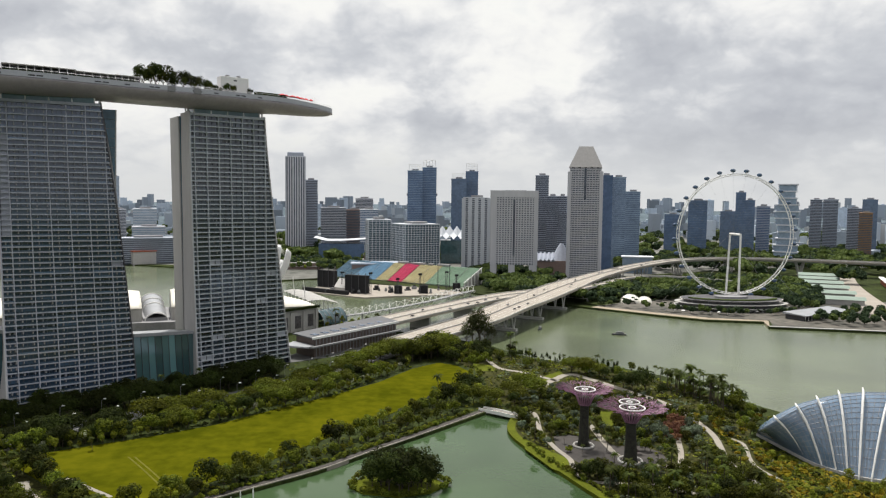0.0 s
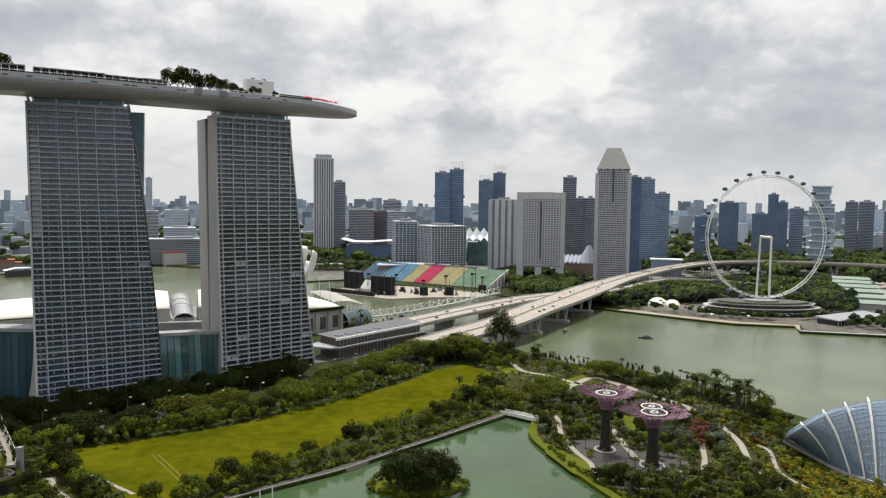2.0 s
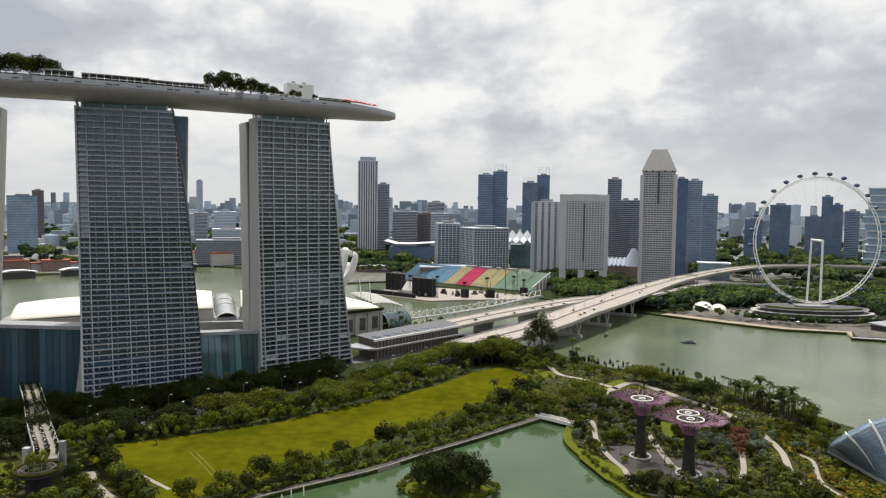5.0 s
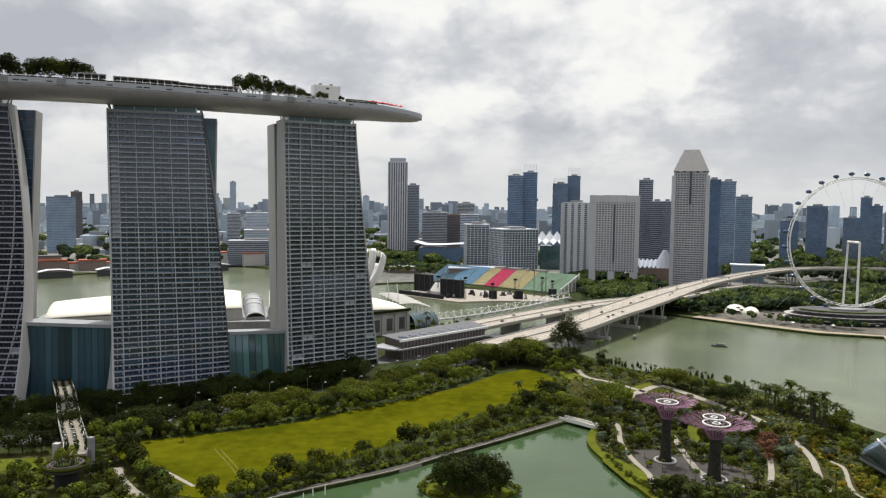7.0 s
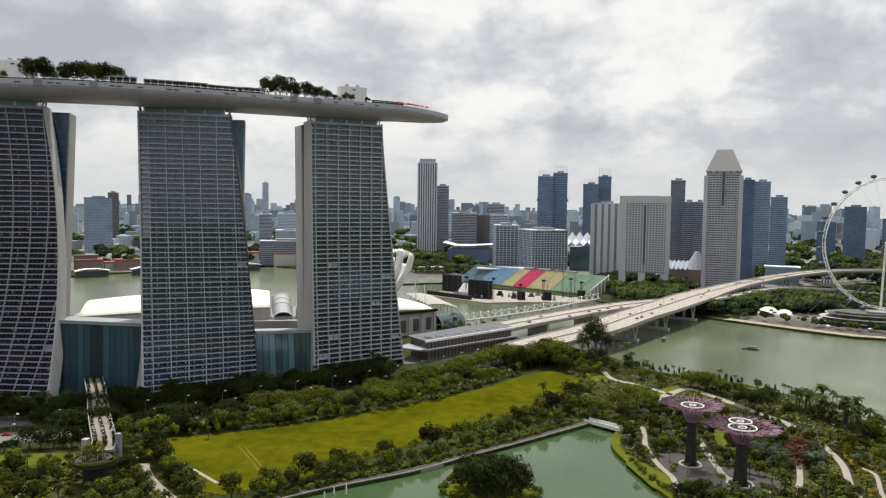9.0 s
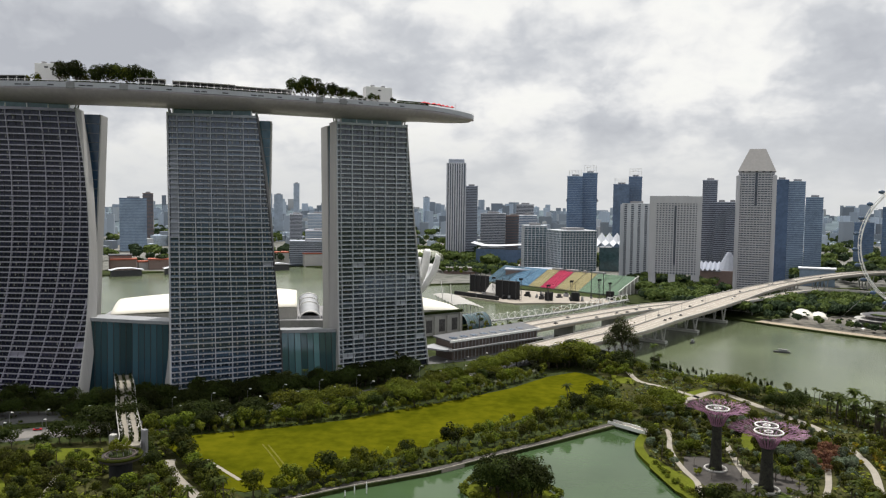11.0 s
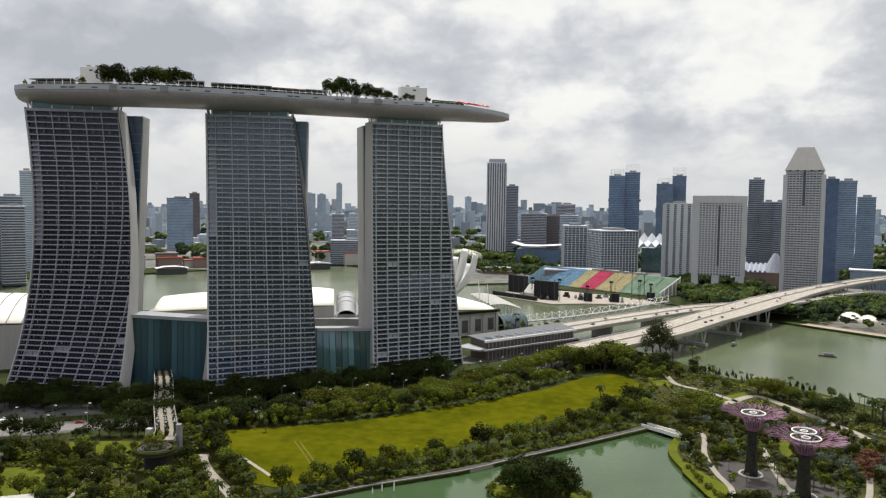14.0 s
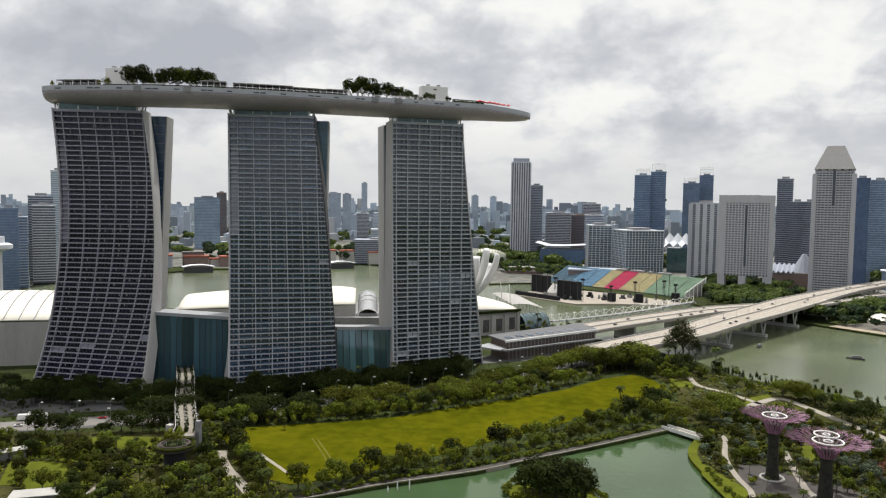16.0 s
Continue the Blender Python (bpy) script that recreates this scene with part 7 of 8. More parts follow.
for k, pts in enumerate(([(98, 446), (108, 446), (103, 421), (94, 402), (90, 412)], [(73, 440), (82, 446), (78, 427), (72, 424)], [(46, 392), (56, 374), (64, 362), (62, 338), (54, 348), (44, 376)], [(24, 575), (42, 566), (40, 548), (26, 550)],
                         [(76, 535), (90, 552), (92, 540), (80, 524), (70, 510)], [(-266, 275), (-258, 281), (-247, 282), (-237, 276), (-224, 259), (-235, 250), (-256, 264)], [(-274, 276), (-266, 272), (-246, 254), (-252, 250)], [(-268, 312), (-258, 322), (-230, 330), (-220, 318), (-238, 309), (-258, 305)], [(168, 372), (176, 350), (170, 335), (163, 352)])):
    sheet("garden_lawn", pts, LAND + 0.14, M["lawn"], "bright green garden lawn", "lawn", 0.3)
# paler copy of the asphalt, with sunlight put into the colour
M["road_sunlit"] = material("asphalt_sun_painted", (0.17, 0.16, 0.15), 0.9, vary=0.15, scale=0.1, fine=1.5)
# avenue between towers and gardens
AVENUE = smooth_line([(-420, 268, LAND), (-320, 315, LAND), (-268, 348, LAND), (-215, 392, LAND), (-165, 440, LAND), (-110, 500, LAND), (-70, 560, LAND), (-40, 610, LAND)], 6)
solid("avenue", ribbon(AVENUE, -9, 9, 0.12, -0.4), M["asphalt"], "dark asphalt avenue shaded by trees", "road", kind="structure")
solid("forecourt_road", ribbon(smooth_line([(-420, 250, LAND), (-345, 300, LAND), (-304, 325, LAND), (-278, 344, LAND), (-240, 360, LAND), (-215, 372, LAND)], 6), -10, 8, 0.2, -0.4), M["road_sunlit"], "road by the gardens, sunlight painted into its pale asphalt", "road", kind="structure")
for o in (-3, 3):
    solid("lane_line", ribbon(AVENUE, o - 0.1, o + 0.1, 0.16, 0.125), M["mark"], "white lane line", "road marking", kind="structure")


# ---- fountain, vehicles, lamps, boats ----
jets = thing("fountain", "small group of white water jets in the lake", "fountain")
for x, y, h in ((-86, 311, 4.5), (-81, 313, 5.5), (-89, 307, 3.5)):
    part("jet", tube([(x, y, 0.3), (x, y, h * 0.6), (x, y, h)], [0.25, 0.35, 0.08], 6), M["white"], jets)


def vehicle(name, label, p, turn, l, w, h, mat):
    v = thing(name, label, "vehicle", p, turn)
    part("body", box(-l / 2, -w / 2, 0.35, l / 2, w / 2, h * 0.62, 0.12), mat, v)
    part("cabin", box(-l * 0.28 if l < 7 else -l * 0.48, -w * 0.46, h * 0.6, l * 0.22 if l < 7 else l * 0.48, w * 0.46, h, 0.15), M["dark"] if l < 7 else mat, v)
    for sx in (-0.32, 0.32):
        for sy in (-0.46, 0.46):
            part("wheel", tube([(sx * l, sy * w - 0.12, 0.36), (sx * l, sy * w + 0.12, 0.36)], 0.36, 8), M["black"], v)


vehicle("bus", "long white city bus on the pale road", (-319, 330, LAND + 0.2), 32, 16, 2.7, 3.5, M["white"])
vehicle("car", "small red car on the pale road", (-284, 346, LAND + 0.2), 30, 4.5, 1.9, 1.5, M["red"])
vehicle("car", "white family car on the pale road", (-316, 318, LAND + 0.2), 32, 4.5, 1.9, 1.5, M["white"])
vrng = random.Random(8)
paints = [M["white"], M["grey"], M["dark"], M["dark"], M["grey"], M["concrete"]]
for line, lanes in ((SHEARES, (-10.5, -5.5, 5.5, 10.5)), (BAYFRONT, (-11, -7, 7, 11)), (AVENUE, (-4.5, 4.5))):
    for k in range(15 if line is not AVENUE else 10):
        i = vrng.randrange(10, min(len(line) - 2, 66))
        p, d = line[i].lerp(line[i + 1], vrng.random()), (line[i + 1] - line[i]).normalized()
        s = Vector((d.y, -d.x, 0))
        vehicle("car", vrng.choice(("small car driving along the roadway", "family car driving along the roadway")), p + s * vrng.choice(lanes) + Vector((0, 0, 0.14 if line is AVENUE else 0.02)), math.degrees(math.atan2(d.y, d.x)), 4.5, 1.9, 1.5, vrng.choice(paints))


def street_lamp(x, y):
    l = thing("street_lamp", "slim grey street lamp with a pale head", "street lamp", (x, y, LAND), 0, "street lamps")
    part("post", tube([(0, 0, 0), (0, 0, 10), (1.6, 0, 11)], [0.14, 0.1, 0.07], 5), M["grey"], l)
    part("head", box(1.2, -0.35, 10.9, 2.6, 0.35, 11.25), M["white"], l)


for k in range(3, len(AVENUE) - 2, 2):
    d = (AVENUE[k + 1] - AVENUE[k]).normalized()
    for s in (-10, 10):
        street_lamp(AVENUE[k].x + d.y * s, AVENUE[k].y - d.x * s)


def boat(x, y, turn, l, label):
    b = thing("boat", label, "boat", (x, y, 0), turn, "boats")
    bm = prism([(-l / 2, -l * 0.14), (l * 0.3, -l * 0.14), (l / 2, 0), (l * 0.3, l * 0.14), (-l / 2, l * 0.14)], -0.3, 1.3)
    part("hull", bm, M["dark"], b, "dark hull")
    part("cabin", box(-l * 0.32, -l * 0.1, 1.3, l * 0.18, l * 0.1, 3.2, 0.1), M["grey"], b)
    part("roof", box(-l * 0.36, -l * 0.12, 3.0, l * 0.22, l * 0.12, 3.2), M["roofdark"], b)


boat(174, 716.5, 170, 14, "low dark covered river boat")
boat(-560, 880, 40, 12, "small covered boat on the bay")
boat(-250, 1010, 20, 11, "small dark boat on the bay")
boat(100, 742, 70, 10, "small boat below the bridge")
# low pavilion roofs in the garden
for x, y, w, d, t in ((-221, 242, 20, 9, 34), (-278, 276, 20, 7, 52)):
    p = thing("garden_pavilion", "low pale-roofed garden pavilion", "pavilion", (x, y, LAND), t, "garden pavilions")
    part("roof", box(-w / 2, -d / 2, 4.0, w / 2, d / 2, 4.5, 0.1), M["concrete"], p)
    part("wall", box(-w / 2 + 1, -d / 2 + 1, 0, w / 2 - 1, d / 2 - 1, 4.0), M["grey"], p)


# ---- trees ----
# dark leaf colour made paler and greyer to paint in the haze
M["leaf_fardark"] = leaf_material("hazed_dark_leaves", (0.024, 0.042, 0.020), (0.058, 0.082, 0.042))
def crown_mesh(name, mat, rx, rz, seed, cards, size, lumps=9, low=0.0):
    """A crown of many small bent leaf sprays gathered in lumps with gaps between."""
    rng = random.Random(seed)
    centres = []
    for k in range(lumps):
        a, e = rng.uniform(0, 2 * math.pi), rng.uniform(-0.15 + low, 1.0)
        q = rng.uniform(0.45, 0.72)
        centres.append((Vector((rx * q * math.cos(a) * math.sqrt(max(0, 1 - e * e * 0.8)), rx * q * math.sin(a) * math.sqrt(max(0, 1 - e * e * 0.8)), rz * 0.62 * e)), rng.uniform(0.30, 0.50)))
    centres.append((Vector((0, 0, 0)), 0.6))
    verts, faces = [], []
    for k in range(cards):
        c, q = centres[rng.randrange(len(centres))]
        v = Vector((rng.gauss(0, 1), rng.gauss(0, 1), rng.gauss(0.25, 1))).normalized()
        p = c + Vector((v.x * rx * q, v.y * rx * q, v.z * rz * q)) * rng.uniform(0.8, 1.06)
        n = (v + Vector((rng.uniform(-0.6, 0.6), rng.uniform(-0.6, 0.6), rng.uniform(-0.2, 0.8)))).normalized()
        s = n.orthogonal().normalized()
        s = Matrix.Rotation(rng.uniform(0, 6.28), 3, n) @ s
        t = n.cross(s)
        w, h = size * rng.uniform(0.6, 1.25), size * rng.uniform(0.5, 1.0)
        b = len(verts)
        verts += [p - s * w, p - t * h * 0.6 - n * 0.15 * size, p + s * w, p + t * h - n * 0.12 * size]
        faces.append((b, b + 1, b + 2, b + 3))
    return mesh_from(verts, faces, name, mat)


def trunk_mesh(h, r, seed, limbs=4, spread=2.5):
    rng = random.Random(seed)
    bm = tube([(0, 0, -0.6), (rng.uniform(-0.2, 0.2), rng.uniform(-0.2, 0.2), h * 0.5), (rng.uniform(-0.4, 0.4), rng.uniform(-0.4, 0.4), h)], [r * 1.3, r, r * 0.6], 6)
    for k in range(limbs):
        a = 2 * math.pi * (k + rng.random() * 0.6) / limbs
        add_tube(bm, [(0, 0, h * 0.72), (spread * 0.5 * math.cos(a), spread * 0.5 * math.sin(a), h * 1.05), (spread * math.cos(a), spread * math.sin(a), h * 1.35)], [r * 0.5, r * 0.35, r * 0.15], 4)
    return mesh_of(bm, "trunk", M["bark"])


def make_tree(name, label, th, tr, crown, cz, seed, spread, category="tree", group=""):
    t = thing(name, label, category, (0, -3500, 0), 0, group)
    part("trunk", trunk_mesh(th, tr, seed, 5, spread), None, t)
    c = part("crown", crown, None, t)
    c.location = (0, 0, cz)
    return t


KINDS = {}


def make_bush(name, label, crown, cz):
    """A bush is one leafy mesh that reaches the ground."""
    crown.transform(Matrix.Translation((0, 0, cz)))
    b = solid(name, crown, None, label, "bush", group=label)
    b.location = (0, -3500, 0)
    return b


def kind_of(key, name, label, variants):
    KINDS[key] = [make_tree(name, label, *v, group=label) for v in variants]


M["leaf_rain"] = leaf_material("rain_tree_leaves", (0.026, 0.033, 0.005), (0.150, 0.162, 0.018), 0.3)
kind_of("rain", "rain_tree", "broad spreading rain tree with a dark green dome crown", [(5.0, 0.40, crown_mesh("crown", M["leaf_rain"], 8.4, 4.6, 20 + k, 2000, 0.50, 26), 7.0, k, 4.5) for k in range(3)])
kind_of("round", "shade_tree", "round leafy shade tree in mid green", [(3.2, 0.25, crown_mesh("crown", M["leaf"], 4.3, 4.4, 30 + k, 760, 0.46, 11), 5.4, k, 2.2) for k in range(4)])
kind_of("dark", "fig_tree", "dense dark green tree", [(3.6, 0.30, crown_mesh("crown", M["leaf_dark"], 5.4, 5.4, 40 + k, 950, 0.50, 13), 6.0, k, 2.6) for k in range(3)])
# rain tree shape again, with the tower shade painted into its leaves
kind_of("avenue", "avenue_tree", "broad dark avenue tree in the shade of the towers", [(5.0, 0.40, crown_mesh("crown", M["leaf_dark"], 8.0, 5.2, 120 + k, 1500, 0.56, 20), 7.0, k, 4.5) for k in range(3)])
kind_of("islet", "island_tree", "dense dark tree on the lake island", [(3.0, 0.30, crown_mesh("crown", M["leaf_dark"], 5.2, 5.6, 140 + k, 1000, 0.46, 14), 5.6, k, 2.6) for k in range(3)])
M["leaf_mid"] = leaf_material("deep_green_leaves", (0.010, 0.014, 0.003), (0.088, 0.092, 0.012))
M["leaf_olive"] = leaf_material("dull_olive_leaves", (0.026, 0.032, 0.012), (0.078, 0.082, 0.034))
kind_of("garden", "garden_tree", "leafy deep green garden tree", [(3.2, 0.22, crown_mesh("crown", M["leaf_mid"], 3.9, 4.6, 150 + k, 800, 0.42, 12), 5.4, k, 2.2) for k in range(3)])
kind_of("tall", "tall_tree", "tall dark tree with an open, uneven crown", [(4.6, 0.26, crown_mesh("crown", M["leaf_olive"], 3.3, 4.8, 45 + k, 1100, 0.27, 18), 6.6, k, 2.2) for k in range(2)])
kind_of("young", "young_tree", "small slender tree with yellow-green leaves", [(3.0, 0.13, crown_mesh("crown", M["leaf_yellow"], 2.3, 3.2, 50 + k, 380, 0.34, 8), 4.3, k, 1.0) for k in range(3)])
kind_of("grey", "silver_tree", "small silver-leaved garden tree", [(2.6, 0.15, crown_mesh("crown", M["leaf_grey"], 2.8, 2.4, 60 + k, 300, 0.45, 7), 4.2, k, 1.3) for k in range(2)])
KINDS["bush"] = [make_bush("garden_bush", "low leafy garden bush", crown_mesh("crown", m, 1.9, 1.4, 70 + k, 170, 0.40, 6, 0.1), 1.1) for k, m in enumerate((M["leaf"], M["leaf_yellow"], M["leaf_dark"]))]
KINDS["rim"] = [make_bush("waterside_bush", "low leafy bush by the water", crown_mesh("crown", m, 2.0, 1.5, 170 + k, 200, 0.36, 6, 0.1), 1.1) for k, m in enumerate((M["leaf"], M["leaf_yellow"], M["leaf"]))]
M["leaf_ember"] = leaf_material("reddish_brown_leaves", (0.07, 0.028, 0.018), (0.17, 0.075, 0.05))
KINDS["ember"] = [make_bush("red_leaved_shrub", "tall reddish-brown leaved shrub", crown_mesh("crown", M["leaf_ember"], 2.3, 2.4, 180 + k, 240, 0.38, 7, 0.1), 1.8) for k in range(2)]
KINDS["shrub"] = [make_bush("garden_shrub", "rounded tall garden shrub", crown_mesh("crown", m, 2.5, 2.7, 190 + k, 300, 0.40, 9, 0.05), 2.0) for k, m in enumerate((M["leaf_mid"], M["leaf_grey"], M["leaf_dark"], M["leaf_mid"]))]
KINDS["rust"] = [make_bush("flowering_bush", "rusty orange garden shrub", crown_mesh("crown", M["leaf_orange"], 2.2, 1.5, 80 + k, 200, 0.40, 6, 0.1), 1.2) for k in range(2)]
kind_of("blossom", "blossom_tree", "small tree with white blossom", [(2.4, 0.13, crown_mesh("crown", M["whiteflower"], 2.3, 2.2, 85 + k, 330, 0.32, 7), 3.6, k, 1.2) for k in range(2)])
kind_of("cone", "conifer", "narrow dark conical tree", [(2.0, 0.14, crown_mesh("crown", M["leaf_dark"], 1.5, 4.6, 90 + k, 260, 0.42, 9), 4.6, k, 0.4) for k in range(2)])


def palm_mesh(seed, r, count=18):
    rng = random.Random(seed)
    verts, faces = [], []
    for k in range(count):
        a, e = 2 * math.pi * k / count + rng.uniform(-0.15, 0.15), rng.uniform(-0.1, 0.9)
        d, s = Vector((math.cos(a), math.sin(a), 0)), Vector((-math.sin(a), math.cos(a), 0))
        b = len(verts)
        for j in range(6):
            t = j / 5
            c = d * r * t * math.cos(e * (1 - t * 0.4)) + Vector((0, 0, r * (t * math.sin(e) - 0.62 * t * t)))
            w = 0.55 * math.sin(math.pi * (0.1 + 0.88 * t))
            verts += [c - s * w - Vector((0, 0, 0.28 * w)), c, c + s * w - Vector((0, 0, 0.28 * w))]
        for j in range(5):
            q = b + 3 * j
            faces += [(q, q + 1, q + 4, q + 3), (q + 1, q + 2, q + 5, q + 4)]
    return mesh_from(verts, faces, "fronds", M["palm"])


def make_palm(h, seed):
    t = thing("palm", "tall palm with a tuft of arching fronds", "palm", (0, -3500, 0), 0, "palms")
    part("trunk", tube([(0, 0, -0.5), (0.3, 0.1, h * 0.5), (0.2, 0.3, h)], [0.30, 0.22, 0.18], 6), M["bark"], t)
    c = part("fronds", palm_mesh(seed, 3.4), None, t)
    c.location = (0.2, 0.3, h)
    return t


KINDS["palm"] = [make_palm(11, 1), make_palm(8.5, 2), make_palm(13, 3)]
USED = {}
trng = random.Random(5)


FAR = []


def plant(key, x, y, size=1.0, z=None, wide=None):
    if y > 760 and z is None:
        FAR.append((key, x, y, size * trng.uniform(0.85, 1.15), trng.uniform(0, 6.28)))
        return None
    protos = KINDS[key]
    k = trng.randrange(len(protos))
    ob = protos[k]
    if USED.get((key, k)):
        ob = copy_thing(ob, Matrix())
    USED[(key, k)] = True
    s = size * trng.choice((trng.uniform(0.62, 0.9), trng.uniform(0.85, 1.15), trng.uniform(1.0, 1.32)))
    ob.matrix_basis = pose(x, y, LAND if z is None else z, 0, 0, trng.uniform(0, 360)) @ Matrix.Diagonal(((wide or 1) * s, (wide or 1) * s, s, 1))
    return ob


def near_line(x, y, line, gap):
    for a, b in zip(line, line[1:]):
        d = b - a
        t = max(0, min(1, ((x - a.x) * d.x + (y - a.y) * d.y) / max(1e-6, d.x ** 2 + d.y ** 2)))
        if math.hypot(x - a.x - d.x * t, y - a.y - d.y * t) < gap:
            return True
    return False


def scatter(poly, spacing, mix, keep=None, size=1.0, tries=None):
    """Trees strewn over a plan outline no closer than the spacing; mix: kinds with their shares."""
    xs, ys = [p[0] for p in poly], [p[1] for p in poly]
    area = (max(xs) - min(xs)) * (max(ys) - min(ys))
    pts = []
    keys, shares = [m[0] for m in mix], [m[1] for m in mix]
    for _ in range(tries or int(area / spacing ** 2 * 5)):
        x, y = trng.uniform(min(xs), max(xs)), trng.uniform(min(ys), max(ys))
        if not inside(x, y, poly) or (keep and not keep(x, y)):
            continue
        if any((x - a) ** 2 + (y - b) ** 2 < spacing ** 2 for a, b in pts):
            continue
        pts.append((x, y))
        plant(trng.choices(keys, shares)[0], x, y, size)
    return len(pts)


def row(points, spacing, mix, size=1.0, jitter=1.0, z=None):
    line = smooth_line([(*p, 0) for p in points], 8)
    keys, shares = [m[0] for m in mix], [m[1] for m in mix]
    left = 0.0
    for a, b in zip(line, line[1:]):
        d = (b - a).length
        while left < d:
            p = a.lerp(b, left / d)
            plant(trng.choices(keys, shares)[0], p.x + trng.uniform(-jitter, jitter), p.y + trng.uniform(-jitter, jitter), size, z)
            left += spacing * trng.uniform(0.75, 1.25)
        left -= d


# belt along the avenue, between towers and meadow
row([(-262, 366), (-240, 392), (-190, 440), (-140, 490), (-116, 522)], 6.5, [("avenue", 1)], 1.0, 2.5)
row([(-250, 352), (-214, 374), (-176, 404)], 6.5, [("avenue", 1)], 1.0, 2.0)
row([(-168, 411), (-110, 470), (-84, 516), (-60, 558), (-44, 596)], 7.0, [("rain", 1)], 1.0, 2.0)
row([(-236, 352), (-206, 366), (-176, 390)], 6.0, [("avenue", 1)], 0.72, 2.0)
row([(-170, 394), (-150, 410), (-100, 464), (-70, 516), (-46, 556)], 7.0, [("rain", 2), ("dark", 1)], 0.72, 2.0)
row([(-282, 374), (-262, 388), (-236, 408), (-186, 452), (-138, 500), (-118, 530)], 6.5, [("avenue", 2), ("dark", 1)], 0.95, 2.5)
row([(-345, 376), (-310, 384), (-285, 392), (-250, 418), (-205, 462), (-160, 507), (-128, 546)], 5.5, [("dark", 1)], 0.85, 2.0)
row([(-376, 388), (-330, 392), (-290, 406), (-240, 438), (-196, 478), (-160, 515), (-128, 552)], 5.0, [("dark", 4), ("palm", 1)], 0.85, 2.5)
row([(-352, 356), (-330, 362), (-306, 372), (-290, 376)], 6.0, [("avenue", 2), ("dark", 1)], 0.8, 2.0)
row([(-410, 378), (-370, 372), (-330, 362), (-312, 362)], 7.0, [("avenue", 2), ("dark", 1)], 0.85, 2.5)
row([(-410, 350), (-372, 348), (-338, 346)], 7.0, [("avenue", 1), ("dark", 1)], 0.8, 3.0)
row([(-225, 352), (-190, 371), (-128, 418), (-76, 474), (-48, 522), (-24, 562)], 3.8, [("young", 2), ("round", 2.2), ("blossom", 1), ("dark", 0.8)], 1.0, 2.0)
row([(-215, 348), (-188, 366), (-126, 414), (-73, 470), (-47, 518), (-21, 560)], 4.6, [("young", 3), ("bush", 2)], 0.85, 1.2)
# corner by the bridges: broad trees behind the meadow's end, one tall open tree before the bridge
row([(-46, 600), (-28, 590), (-12, 592), (4, 606)], 6.5, [("rain", 2), ("dark", 2)], 1.55, 2.0)
row([(-34, 576), (-18, 580), (-2, 592)], 7.0, [("garden", 1)], 1.5, 1.5)
row([(2, 584), (14, 590), (24, 598)], 6.0, [("round", 2), ("dark", 1)], 1.0, 1.5)
scatter([(4, 576), (16, 566), (26, 560), (40, 572), (42, 600), (34, 622), (20, 618), (8, 600)], 5.0, [("round", 3), ("young", 2), ("dark", 2)], None, 1.0)
for dx, dy, sz in ((0, 0, 3.3), (5, 5, 2.8), (-6, 3, 2.5), (10, -1, 2.0), (-11, -4, 1.7)):
    plant("tall", 33 + dx, 640 + dy, sz)
row([(20, 560), (28, 552), (30, 538), (22, 520)], 5.0, [("young", 2), ("bush", 2)], 0.9, 1.0)
# between meadow and lake
row([(-126, 291), (-98, 325), (-64, 365), (-42, 393), (-18, 426), (6, 462)], 6.6, [("dark", 3), ("garden", 3), ("round", 3), ("young", 2), ("palm", 0.4)], 1.05, 1.8)
row([(-120, 290), (-92, 322), (-58, 358), (-36, 384), (-8, 418), (12, 448)], 5.6, [("round", 3), ("garden", 3), ("young", 3)], 0.85, 1.4)
row([(-119, 286), (-91, 318), (-57, 351), (-35, 376), (-7, 409), (18, 440)], 3.0, [("rim", 1)], 1.0, 0.8)
row([(-40, 405), (-24, 428), (-6, 456), (6, 478)], 5.0, [("young", 3), ("grey", 1), ("palm", 1)], 1.0, 2.0)
scatter([(2, 462), (10, 486), (16, 505), (24, 500), (26, 470), (20, 450)], 5.0, [("round", 2), ("young", 2), ("dark", 1)])
for x, y, sz in ((36, 468, 1.0), (46, 478, 1.1), (57, 490, 1.05), (62, 480, 0.95), (50, 464, 0.9), (30, 456, 0.8)):
    plant("rain", x, y, sz)
row([(26, 450), (32, 446), (40, 450), (52, 462)], 4.5, [("dark", 1), ("young", 1), ("bush", 1)], 0.9, 1.0)
# the lake island
scatter([(-34, 327), (-29, 320), (-18, 318), (-6, 321), (-2, 329), (-6, 336), (-20, 339), (-32, 335)], 3.8, [("islet", 1)], None, 1.15)
for x, y, sz in ((-18, 329, 1.25), (-24, 326, 1.15), (-12, 327, 1.2), (-17, 323, 1.15), (-9, 331, 1.1), (-27, 331, 1.1)):
    plant("islet", x, y, sz)
row([(-38, 322), (-20, 315), (-3, 319)], 2.6, [("rim", 1)], 1.1, 0.8, 0.9)
row([(2, 323), (3, 331), (-4, 339)], 2.6, [("rim", 1)], 1.1, 0.6, 0.9)
row([(-40, 326), (-38, 335), (-30, 341)], 2.6, [("rim", 1)], 1.1, 0.6, 0.9)

